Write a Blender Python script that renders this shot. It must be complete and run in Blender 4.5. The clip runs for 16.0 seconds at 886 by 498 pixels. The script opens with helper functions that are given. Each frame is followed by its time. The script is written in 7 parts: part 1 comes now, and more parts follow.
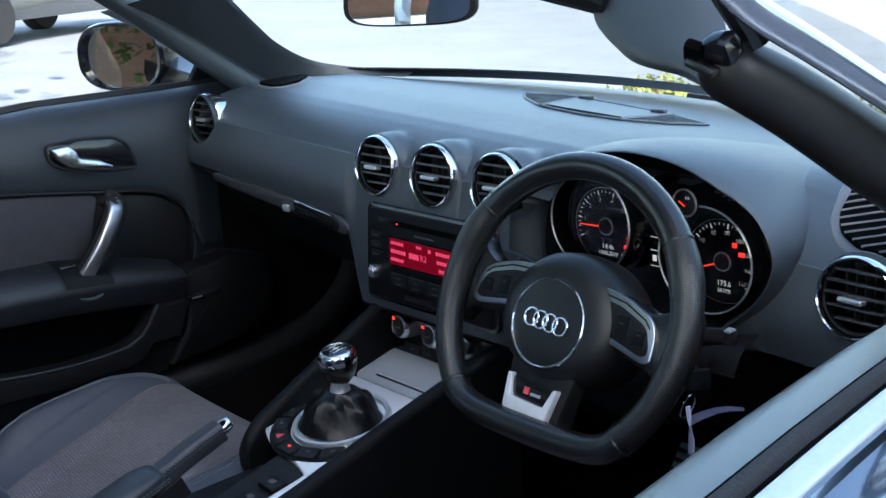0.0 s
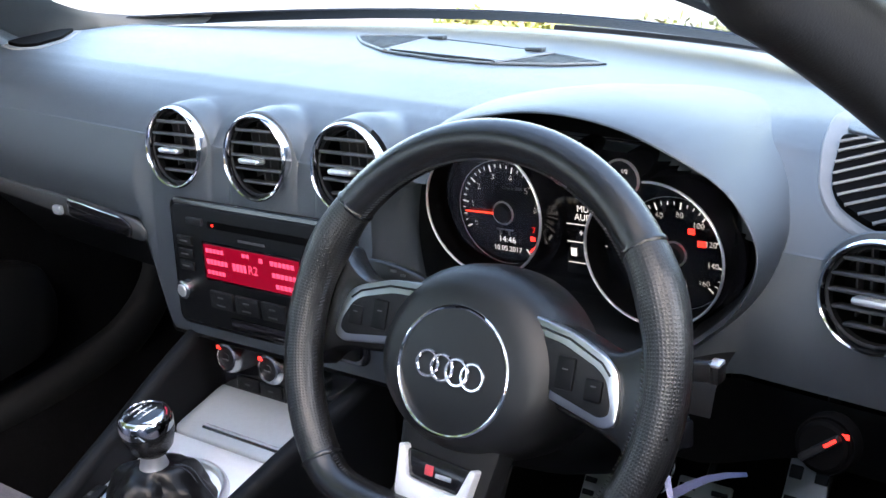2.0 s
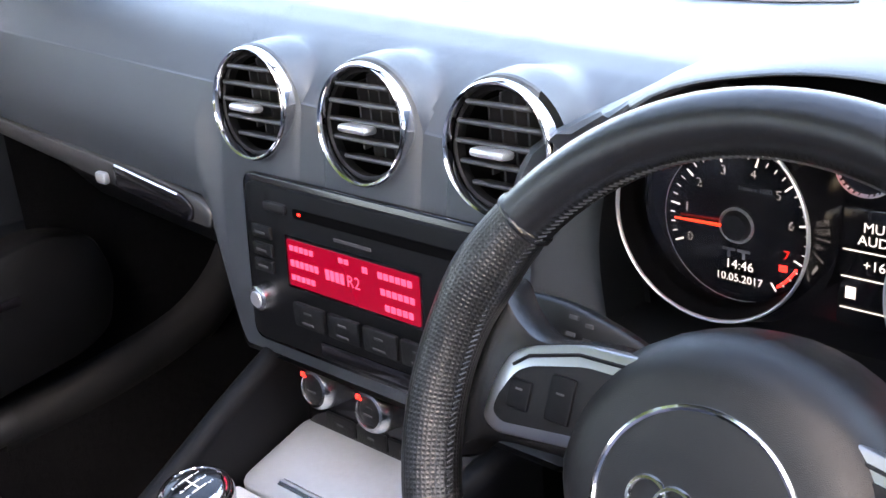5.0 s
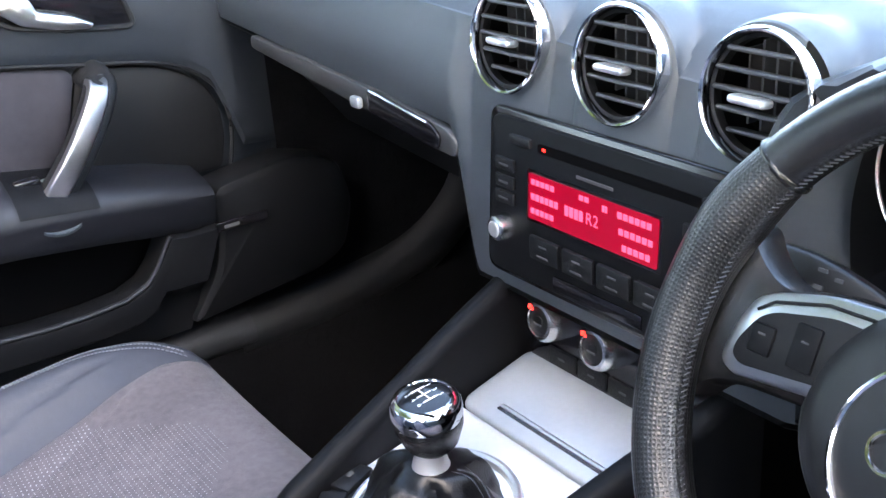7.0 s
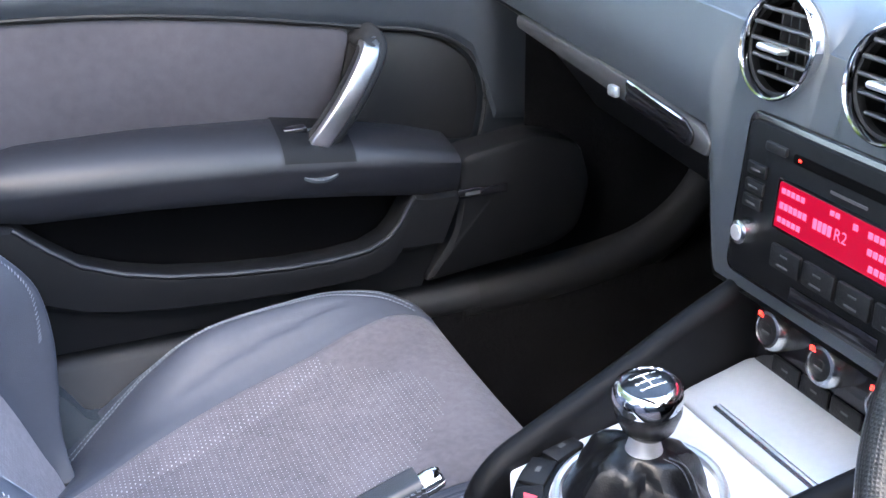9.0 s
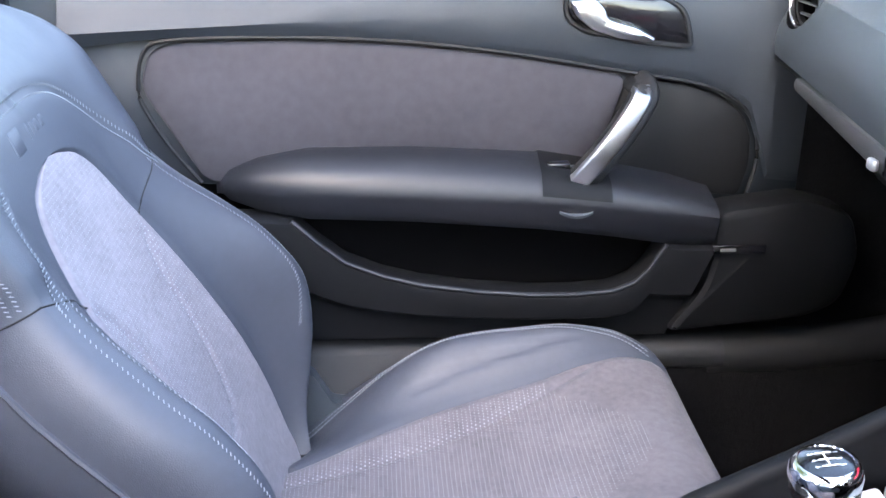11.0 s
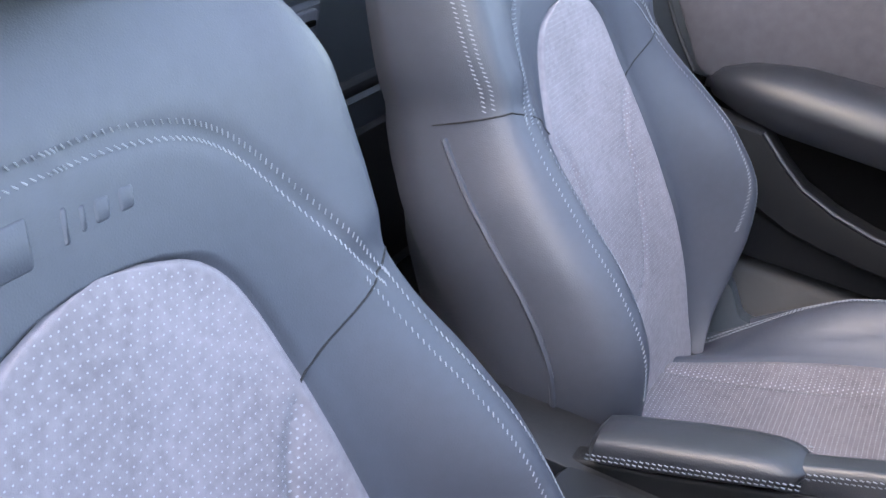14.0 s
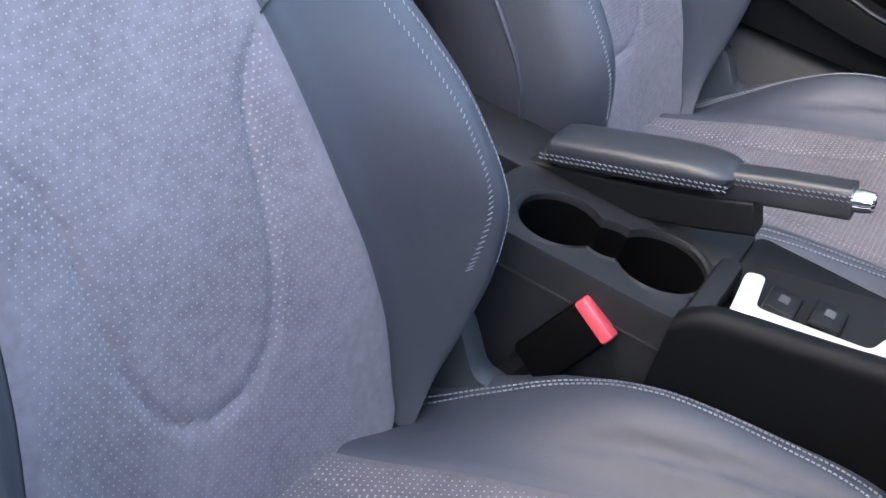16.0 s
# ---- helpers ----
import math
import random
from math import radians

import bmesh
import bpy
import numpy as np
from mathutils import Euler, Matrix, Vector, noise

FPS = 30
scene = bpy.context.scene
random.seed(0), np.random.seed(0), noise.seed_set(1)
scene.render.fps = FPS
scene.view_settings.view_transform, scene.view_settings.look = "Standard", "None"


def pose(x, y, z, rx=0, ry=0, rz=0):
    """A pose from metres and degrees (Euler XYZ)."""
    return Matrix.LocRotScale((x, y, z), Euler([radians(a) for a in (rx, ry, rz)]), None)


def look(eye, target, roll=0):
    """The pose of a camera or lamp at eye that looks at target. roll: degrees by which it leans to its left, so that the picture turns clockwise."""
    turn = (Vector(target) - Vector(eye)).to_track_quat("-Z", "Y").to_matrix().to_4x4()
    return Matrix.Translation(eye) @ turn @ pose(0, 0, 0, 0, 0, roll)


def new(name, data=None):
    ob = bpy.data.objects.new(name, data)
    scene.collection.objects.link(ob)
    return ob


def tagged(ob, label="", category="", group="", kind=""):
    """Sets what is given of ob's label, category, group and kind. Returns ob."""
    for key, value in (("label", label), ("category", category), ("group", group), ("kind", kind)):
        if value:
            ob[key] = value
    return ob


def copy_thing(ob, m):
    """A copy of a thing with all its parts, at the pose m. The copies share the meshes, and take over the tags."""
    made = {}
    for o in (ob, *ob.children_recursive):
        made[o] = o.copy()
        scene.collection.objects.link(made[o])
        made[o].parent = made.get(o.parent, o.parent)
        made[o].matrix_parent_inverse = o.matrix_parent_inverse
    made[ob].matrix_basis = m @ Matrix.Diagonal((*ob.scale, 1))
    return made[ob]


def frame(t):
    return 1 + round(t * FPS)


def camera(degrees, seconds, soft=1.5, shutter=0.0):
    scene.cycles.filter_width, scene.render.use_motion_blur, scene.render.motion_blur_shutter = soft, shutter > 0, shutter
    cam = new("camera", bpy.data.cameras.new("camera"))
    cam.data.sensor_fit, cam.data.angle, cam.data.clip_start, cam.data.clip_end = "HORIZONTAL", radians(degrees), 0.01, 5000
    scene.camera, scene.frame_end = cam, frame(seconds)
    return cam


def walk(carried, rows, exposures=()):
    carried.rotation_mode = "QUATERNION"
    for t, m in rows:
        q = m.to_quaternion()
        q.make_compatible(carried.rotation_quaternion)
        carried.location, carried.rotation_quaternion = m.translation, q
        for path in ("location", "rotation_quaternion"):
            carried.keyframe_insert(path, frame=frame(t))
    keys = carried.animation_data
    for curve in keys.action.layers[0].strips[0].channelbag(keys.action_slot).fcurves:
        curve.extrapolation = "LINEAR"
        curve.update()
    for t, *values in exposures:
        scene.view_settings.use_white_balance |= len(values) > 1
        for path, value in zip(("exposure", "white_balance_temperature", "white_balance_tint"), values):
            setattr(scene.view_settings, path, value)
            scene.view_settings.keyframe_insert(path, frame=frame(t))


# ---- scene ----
cam = camera(44.2, 16.0)
METRES, EYE, TILT, LEAN, TURN = 1.4, 1.25, -18.0, 0.0, 30.0
PATH = [
    (0, (1.134, -0.825, 1.196), (-0.312, 0.448, 0.659), -3.4),
    (0.5, (1.069, -0.754, 1.183), (-0.336, 0.545, 0.599), -3.7),
    (1, (0.964, -0.689, 1.18), (-0.382, 0.665, 0.586), -4.7),
    (1.5, (0.892, -0.636, 1.168), (-0.359, 0.791, 0.537), -4.9),
    (2, (0.827, -0.577, 1.15), (-0.354, 0.895, 0.488), -5.4),
    (2.5, (0.765, -0.502, 1.127), (-0.398, 0.966, 0.426), -4.2),
    (3, (0.708, -0.421, 1.095), (-0.423, 1.044, 0.336), -4.2),
    (3.5, (0.655, -0.374, 1.092), (-0.441, 1.124, 0.347), -5.1),
    (4, (0.61, -0.353, 1.09), (-0.539, 1.111, 0.359), -4.5),
    (4.5, (0.587, -0.349, 1.09), (-0.617, 1.068, 0.354), -4.3),
    (5, (0.565, -0.352, 1.09), (-0.723, 0.982, 0.342), -5.0),
    (7.5, (0.567, -0.389, 1.084), (-0.972, 0.564, 0.232), -4.0),
    (8, (0.571, -0.4, 1.079), (-0.976, 0.49, 0.177), -3.9),
    (8.5, (0.576, -0.438, 1.083), (-1.02, 0.397, 0.212), -3.0),
    (9, (0.585, -0.426, 1.101), (-1.108, 0.26, 0.286), -0.9),
    (9.5, (0.617, -0.402, 1.116), (-1.149, 0.064, 0.302), -0.6),
    (10, (0.635, -0.389, 1.115), (-1.169, -0.076, 0.31), -0.3),
    (12.5, (0.66, -0.307, 1.111), (-1.201, -0.502, 0.407), 3.8),
    (13, (0.669, -0.312, 1.105), (-1.143, -0.701, 0.354), 5.2),
    (13.5, (0.696, -0.308, 1.104), (-1.034, -0.882, 0.281), 7.9),
    (14, (0.712, -0.309, 1.083), (-0.927, -0.968, 0.145), 10.1),
    (14.5, (0.717, -0.32, 1.059), (-0.851, -0.901, -0.037), 13.3),
    (15, (0.726, -0.281, 1.038), (-0.762, -0.859, -0.167), 16.0),
    (15.5, (0.748, -0.228, 1.036), (-0.707, -0.825, -0.2), 15.7),
    (16, (0.78, -0.177, 1.038), (-0.687, -0.794, -0.174), 14.9),
]
EXPOSURES = ((0.0, 2.35, 6300, 4), (1.0, 3.1, 6700, 6), (2.5, 3.6, 7400, 15), (5.0, 4.0, 7700, 18), (8.0, 4.35, 6900, 10), (10.0, 4.6, 7000, 12), (12.5, 4.6, 7700, 13), (13.0, 4.2, 7600, 13), (13.6, 4.3, 7900, 14), (16.0, 4.1, 7800, 12))
walk(cam, [(t, look(eye, target, roll)) for t, eye, target, roll in PATH], EXPOSURES)
# ---------------------------------------------------------------- light
SUN_EL, SUN_AZ = 38.0, 124.0  # degrees; azimuth turned clockwise from +y
world = bpy.data.worlds.new("sky")
scene.world = world
world.use_nodes = True
sky = world.node_tree.nodes.new("ShaderNodeTexSky")
sky.sky_type, sky.sun_disc = "NISHITA", False
sky.sun_elevation, sky.sun_rotation = radians(SUN_EL), radians(SUN_AZ)
sky.air_density, sky.dust_density, sky.ozone_density = 1.0, 2.0, 1.0
world.node_tree.links.new(sky.outputs[0], world.node_tree.nodes["Background"].inputs[0])
world.node_tree.nodes["Background"].inputs[1].default_value = 0.15
sun = new("sun", bpy.data.lights.new("sun", "SUN"))
sun.data.energy, sun.data.angle, sun.data.color = 2.4, radians(0.55), (1.0, 0.96, 0.9)
to_sun = Vector((math.sin(radians(SUN_AZ)) * math.cos(radians(SUN_EL)), math.cos(radians(SUN_AZ)) * math.cos(radians(SUN_EL)), math.sin(radians(SUN_EL))))
sun.matrix_world = look(to_sun * 30, (0, 0, 0))

# ---------------------------------------------------------------- helpers
OFF = {}


def lerp(tab, x):
    """Piecewise-linear table of (x, value), eased between its rows."""
    if x <= tab[0][0]:
        return tab[0][1]
    for (a, p), (b, q) in zip(tab, tab[1:]):
        if x <= b:
            return p + (q - p) * (x - a) / (b - a)
    return tab[-1][1]


def flow(tab, x):
    """A smooth curve through a table of (x, value)."""
    if x <= tab[0][0]:
        return tab[0][1]
    if x >= tab[-1][0]:
        return tab[-1][1]
    k = next(i for i in range(len(tab) - 1) if x <= tab[i + 1][0])
    (a, p), (b, q) = tab[k], tab[k + 1]

    def slope(i):
        if 0 < i < len(tab) - 1:
            l = (tab[i][1] - tab[i - 1][1]) / (tab[i][0] - tab[i - 1][0])
            r = (tab[i + 1][1] - tab[i][1]) / (tab[i + 1][0] - tab[i][0])
            return 0.0 if l * r <= 0 else 2 * l * r / (l + r)
        return (q - p) / (b - a)

    h, t = b - a, (x - a) / (b - a)
    return (2 * t ** 3 - 3 * t * t + 1) * p + (t ** 3 - 2 * t * t + t) * h * slope(k) + (3 * t * t - 2 * t ** 3) * q + (t ** 3 - t * t) * h * slope(k + 1)


def smooth(t):
    t = min(1.0, max(0.0, t))
    return t * t * (3 - 2 * t)


def thing(name, at, label, category, group="", kind=""):
    ob = new(name)
    ob.empty_display_size = 0.02
    ob.location = at
    OFF[ob] = Vector(at)
    return tagged(ob, label, category, group, kind)


def part(name, bm, mat, parent=None, label="", sharp=0.62, category="", kind="", normals=True):
    """One mesh object from a bmesh in world metres, under a thing or a part."""
    if normals:
        bmesh.ops.recalc_face_normals(bm, faces=bm.faces)
    for f in bm.faces:
        f.smooth = True
    for e in bm.edges:
        if len(e.link_faces) == 2 and e.calc_face_angle(0) > sharp:
            e.smooth = False
    off = OFF.get(parent, Vector((0, 0, 0)))
    if parent is None and bm.verts:
        off = Vector((0, 0, 0))
    bmesh.ops.translate(bm, verts=bm.verts, vec=-off)
    me = bpy.data.meshes.new(name)
    bm.to_mesh(me)
    bm.free()
    for m in (mat if isinstance(mat, (list, tuple)) else (mat,)):
        me.materials.append(m)
    ob = new(name, me)
    if parent is not None:
        ob.parent = parent
        OFF[ob] = off
    return tagged(ob, label, category, "", kind)


def loft(rows, closed=False, ends=False, bm=None, uvs=None, around=False):
    """A skin over rows of points. closed: each row is a ring; ends: caps; around: last row joins the first."""
    bm = bm or bmesh.new()
    vs = [[bm.verts.new(p) for p in r] for r in rows]
    lay = bm.loops.layers.uv.verify() if uvs else None
    n = len(rows[0])
    m = len(rows)
    for i in range(m if around else m - 1):
        for j in range(n if closed else n - 1):
            i2, j2 = (i + 1) % m, (j + 1) % n
            try:
                f = bm.faces.new((vs[i][j], vs[i][j2], vs[i2][j2], vs[i2][j]))
            except ValueError:
                continue
            if lay:
                for lp, (a, b) in zip(f.loops, ((i, j), (i, j2), (i2, j2), (i2, j))):
                    lp[lay].uv = uvs[a][b]
    if ends:
        bm.faces.new(vs[0][::-1])
        bm.faces.new(vs[-1])
    return bm


def frames_along(path, up=(0, 0, 1), closed=False):
    out = []
    n = len(path)
    for i, p in enumerate(path):
        a = path[(i - 1) % n] if closed or i else path[0]
        b = path[(i + 1) % n] if closed or i < n - 1 else path[-1]
        d = (Vector(b) - Vector(a)).normalized()
        s = d.cross(Vector(up))
        if s.length < 1e-4:
            s = d.cross(Vector((1, 0, 0)))
        s.normalize()
        out.append((Vector(p), d, s, s.cross(d)))
    return out


def tube(path, r, seg=8, closed=False, flat=1.0, bm=None, up=(0, 0, 1)):
    rows = []
    fr = frames_along(path, up, closed)
    for k, (p, d, s, u) in enumerate(fr):
        rk = r[k] if isinstance(r, (list, tuple)) else r
        rows.append([p + (s * math.cos(a) + u * math.sin(a) * flat) * rk for a in (2 * math.pi * i / seg for i in range(seg))])
    return loft(rows, True, not closed, bm, around=closed)


def sweep(path, section, closed=False, up=(0, 0, 1), ends=True, bm=None):
    """A section of (side, up) points along a path."""
    rows = [[p + s * a + u * b for a, b in section] for p, d, s, u in frames_along(path, up, closed)]
    return loft(rows, True, ends and not closed, bm, around=closed)


def lathe(profile, at, axis, seg=24, bm=None, closed=False, caps=True):
    """(radius, height) pairs turned round an axis."""
    ax = Vector(axis).normalized()
    s = ax.cross(Vector((0, 0, 1)))
    if s.length < 1e-3:
        s = ax.cross(Vector((0, 1, 0)))
    s.normalize()
    t = ax.cross(s)
    at = Vector(at)
    rows = [[at + ax * h + (s * math.cos(a) + t * math.sin(a)) * max(r, 1e-5) for a in (2 * math.pi * i / seg for i in range(seg))] for r, h in profile]
    return loft(rows, True, caps and not closed, bm, around=closed)


def rbox(at, size, bevel=0.003, turn=None, seg=2, bm=None, taper=None):
    """A box with rounded edges. turn: a 3x3 matrix."""
    b = bmesh.new()
    bmesh.ops.create_cube(b, size=1)
    for v in b.verts:
        k = taper if taper and v.co.z > 0 else 1
        v.co = Vector((v.co.x * size[0] * k, v.co.y * size[1] * k, v.co.z * size[2]))
    if bevel:
        bmesh.ops.bevel(b, geom=list(b.edges), offset=min(bevel, min(size) * 0.45), segments=seg, affect="EDGES", profile=0.5)
    m = Matrix.Translation(at) @ (turn.to_4x4() if turn else Matrix())
    bmesh.ops.transform(b, matrix=m, verts=b.verts)
    return join(bm, b)


def join(bm, other):
    if bm is None:
        return other
    me = bpy.data.meshes.new("join")
    other.to_mesh(me)
    other.free()
    bm.from_mesh(me)
    bpy.data.meshes.remove(me)
    return bm


def prism(poly, place, depth, bevel=0.0, bm=None):
    """A polygon of (a, b) points, laid out by place(a, b, c), from c = 0 to c = depth, with a rounded front rim."""
    b = bmesh.new()
    n = len(poly)
    cx, cy = sum(p[0] for p in poly) / n, sum(p[1] for p in poly) / n
    area = sum(poly[i][0] * poly[(i + 1) % n][1] - poly[(i + 1) % n][0] * poly[i][1] for i in range(n))
    sg = 1 if area > 0 else -1

    def inset(d):
        out = []
        for i in range(n):
            p0, p1, p2 = Vector(poly[i - 1]), Vector(poly[i]), Vector(poly[(i + 1) % n])
            e1, e2 = (p1 - p0).normalized(), (p2 - p1).normalized()
            nn = Vector((-(e1 + e2).y, (e1 + e2).x)) * sg
            nn = nn.normalized() if nn.length > 1e-6 else Vector((0, 0))
            out.append(p1 + nn * d)
        return out

    rings = [(0.0, 0.0), (depth - bevel, 0.0)]
    if bevel:
        rings += [(depth - bevel * 0.4, bevel * 0.25), (depth, bevel * 0.9)]
    rows = [[b.verts.new(place(q.x, q.y, c)) for q in inset(d)] for c, d in rings]
    for r0, r1 in zip(rows, rows[1:]):
        for i in range(n):
            b.faces.new((r0[i], r0[(i + 1) % n], r1[(i + 1) % n], r1[i]))
    b.faces.new(rows[0][::-1])
    b.faces.new(rows[-1])
    bmesh.ops.triangulate(b, faces=[f for f in b.faces if len(f.verts) > 4])
    return join(bm, b)


def rounded(poly, r=0.01, seg=4):
    """A polygon with its corners rounded."""
    out = []
    n = len(poly)
    for i in range(n):
        p0, p1, p2 = Vector(poly[i - 1]), Vector(poly[i]), Vector(poly[(i + 1) % n])
        d = min(r, (p0 - p1).length * 0.45, (p2 - p1).length * 0.45)
        a, c = p1 + (p0 - p1).normalized() * d, p1 + (p2 - p1).normalized() * d
        for k in range(seg + 1):
            t = k / seg
            out.append(tuple((1 - t) ** 2 * a + 2 * t * (1 - t) * p1 + t * t * c))
    return out


def curve(points, n=40, closed=False):
    """A smooth line (Catmull-Rom) through points."""
    pts = [Vector(p) for p in points]
    m = len(pts)
    out = []
    spans = m if closed else m - 1
    for k in range(n if closed else n + 1):
        t = k / n * spans
        i = min(int(t), spans - 1)
        f = t - i
        g = (lambda j: pts[j % m]) if closed else (lambda j: pts[min(max(j, 0), m - 1)])
        a, b, c, d = g(i - 1), g(i), g(i + 1), g(i + 2)
        out.append(0.5 * ((2 * b) + (c - a) * f + (2 * a - 5 * b + 4 * c - d) * f * f + (3 * b - a - 3 * c + d) * f ** 3))
    return out


def lettering(text, size, place, bm=None, depth=0.0):
    """Words in the built-in font, centred, laid out by place(a, b, c)."""
    cu = bpy.data.curves.new("words", "FONT")
    cu.body, cu.size, cu.align_x, cu.align_y, cu.resolution_u = text, size, "CENTER", "CENTER", 3
    ob = bpy.data.objects.new("words", cu)
    scene.collection.objects.link(ob)
    dg = bpy.context.evaluated_depsgraph_get()
    me = ob.evaluated_get(dg).to_mesh()
    b = bmesh.new()
    b.from_mesh(me)
    ob.evaluated_get(dg).to_mesh_clear()
    bpy.data.objects.remove(ob)
    for v in b.verts:
        v.co = place(v.co.x, v.co.y, 0)
    return join(bm, b)


# ---------------------------------------------------------------- materials
def mat(name, color, rough=0.5, metal=0.0, bump=(), tint=0.0, tint_scale=6.0, spec=0.5, sheen=0.0, coat=0.0, emit=None, strength=0.0, rough_var=0.0):
    """A principled material with grain. bump: (scale, distance, kind) rows; tint: how far the colour varies."""
    m = bpy.data.materials.new(name)
    m.use_nodes = True
    nt = m.node_tree
    p = nt.nodes["Principled BSDF"]
    p.inputs["Roughness"].default_value = rough
    p.inputs["Metallic"].default_value = metal
    p.inputs["Specular IOR Level"].default_value = spec
    p.inputs["Sheen Weight"].default_value = sheen
    p.inputs["Sheen Roughness"].default_value = 0.4
    p.inputs["Coat Weight"].default_value = coat
    p.inputs["Coat Roughness"].default_value = 0.04
    p.inputs["Base Color"].default_value = (*color, 1)
    co = nt.nodes.new("ShaderNodeTexCoord")
    if tint:
        a, b = nt.nodes.new("ShaderNodeTexNoise"), nt.nodes.new("ShaderNodeTexNoise")
        a.inputs["Scale"].default_value, b.inputs["Scale"].default_value = tint_scale, tint_scale * 14
        a.inputs["Detail"].default_value, b.inputs["Detail"].default_value = 5, 3
        mix = nt.nodes.new("ShaderNodeMix")
        mix.data_type, mix.inputs[0].default_value = "FLOAT", 0.45
        r = nt.nodes.new("ShaderNodeValToRGB")
        r.color_ramp.elements[0].position, r.color_ramp.elements[1].position = 0.3, 0.7
        r.color_ramp.elements[0].color = (*[c * (1 - tint) for c in color], 1)
        r.color_ramp.elements[1].color = (*[min(1, c * (1 + tint)) for c in color], 1)
        for n in (a, b):
            nt.links.new(co.outputs["Object"], n.inputs["Vector"])
        nt.links.new(a.outputs["Fac"], mix.inputs[2])
        nt.links.new(b.outputs["Fac"], mix.inputs[3])
        nt.links.new(mix.outputs[0], r.inputs["Fac"])
        nt.links.new(r.outputs["Color"], p.inputs["Base Color"])
        if rough_var:
            mr = nt.nodes.new("ShaderNodeMapRange")
            mr.inputs["To Min"].default_value, mr.inputs["To Max"].default_value = rough - rough_var, rough + rough_var
            nt.links.new(mix.outputs[0], mr.inputs["Value"])
            nt.links.new(mr.outputs["Result"], p.inputs["Roughness"])
    last = None
    for scale, dist, kind in bump:
        if kind == "cells":
            n = nt.nodes.new("ShaderNodeTexVoronoi")
            n.feature = "DISTANCE_TO_EDGE"
            out = n.outputs["Distance"]
        else:
            n = nt.nodes.new("ShaderNodeTexNoise")
            n.inputs["Detail"].default_value = 4
            out = n.outputs["Fac"]
        n.inputs["Scale"].default_value = scale
        nt.links.new(co.outputs["Object"], n.inputs["Vector"])
        bp = nt.nodes.new("ShaderNodeBump")
        bp.inputs["Distance"].default_value = dist
        bp.inputs["Strength"].default_value = 0.6
        nt.links.new(out, bp.inputs["Height"])
        if last:
            nt.links.new(last.outputs["Normal"], bp.inputs["Normal"])
        last = bp
    if last:
        nt.links.new(last.outputs["Normal"], p.inputs["Normal"])
    if emit:
        p.inputs["Emission Color"].default_value = (*emit, 1)
        p.inputs["Emission Strength"].default_value = strength
    return m


def perforated(name, color, pitch):
    """Suede with rows of small pale pin-holes, laid out in the UV's metres, that thin out in patches."""
    m = mat(name, color, 0.92, bump=((1400, 0.0006, "noise"), (60, 0.0012, "noise")), tint=0.28, tint_scale=9, spec=0.2, sheen=0.12)
    nt = m.node_tree
    p = nt.nodes["Principled BSDF"]
    N, L = nt.nodes.new, nt.links.new
    uv = N("ShaderNodeUVMap")
    sep = N("ShaderNodeSeparateXYZ")
    L(uv.outputs["UV"], sep.inputs[0])

    def op(kind, a, b=0.0):
        n = N("ShaderNodeMath")
        n.operation = kind
        for i, v in enumerate((a, b)):
            if isinstance(v, (int, float)):
                n.inputs[i].default_value = v
            else:
                L(v, n.inputs[i])
        return n.outputs[0]

    y = op("DIVIDE", sep.outputs["Y"], pitch)
    odd = op("MULTIPLY", op("MODULO", op("FLOOR", op("ADD", y, 400.0)), 2.0), 0.5)
    x = op("ADD", op("DIVIDE", sep.outputs["X"], pitch), odd)
    fx = op("SUBTRACT", op("FRACT", op("ADD", x, 400.0)), 0.5)
    fy = op("SUBTRACT", op("FRACT", op("ADD", y, 400.0)), 0.5)
    d = op("SQRT", op("ADD", op("MULTIPLY", fx, fx), op("MULTIPLY", op("MULTIPLY", fy, fy), 1.6)))
    rim = N("ShaderNodeUVMap")
    rim.uv_map = "rim"
    s2 = N("ShaderNodeSeparateXYZ")
    L(rim.outputs["UV"], s2.inputs[0])
    hole = op("LESS_THAN", d, op("ADD", op("MULTIPLY", s2.outputs["Y"], 0.07), 0.14))
    mask = op("MULTIPLY", hole, op("GREATER_THAN", s2.outputs["X"], 0.5))
    old = p.inputs["Base Color"].links[0].from_socket
    mix = N("ShaderNodeMix")
    mix.data_type = "RGBA"
    L(mask, mix.inputs["Factor"])
    L(old, mix.inputs["A"])
    mix.inputs["B"].default_value = (0.26, 0.26, 0.285, 1)
    L(mix.outputs["Result"], p.inputs["Base Color"])
    return m


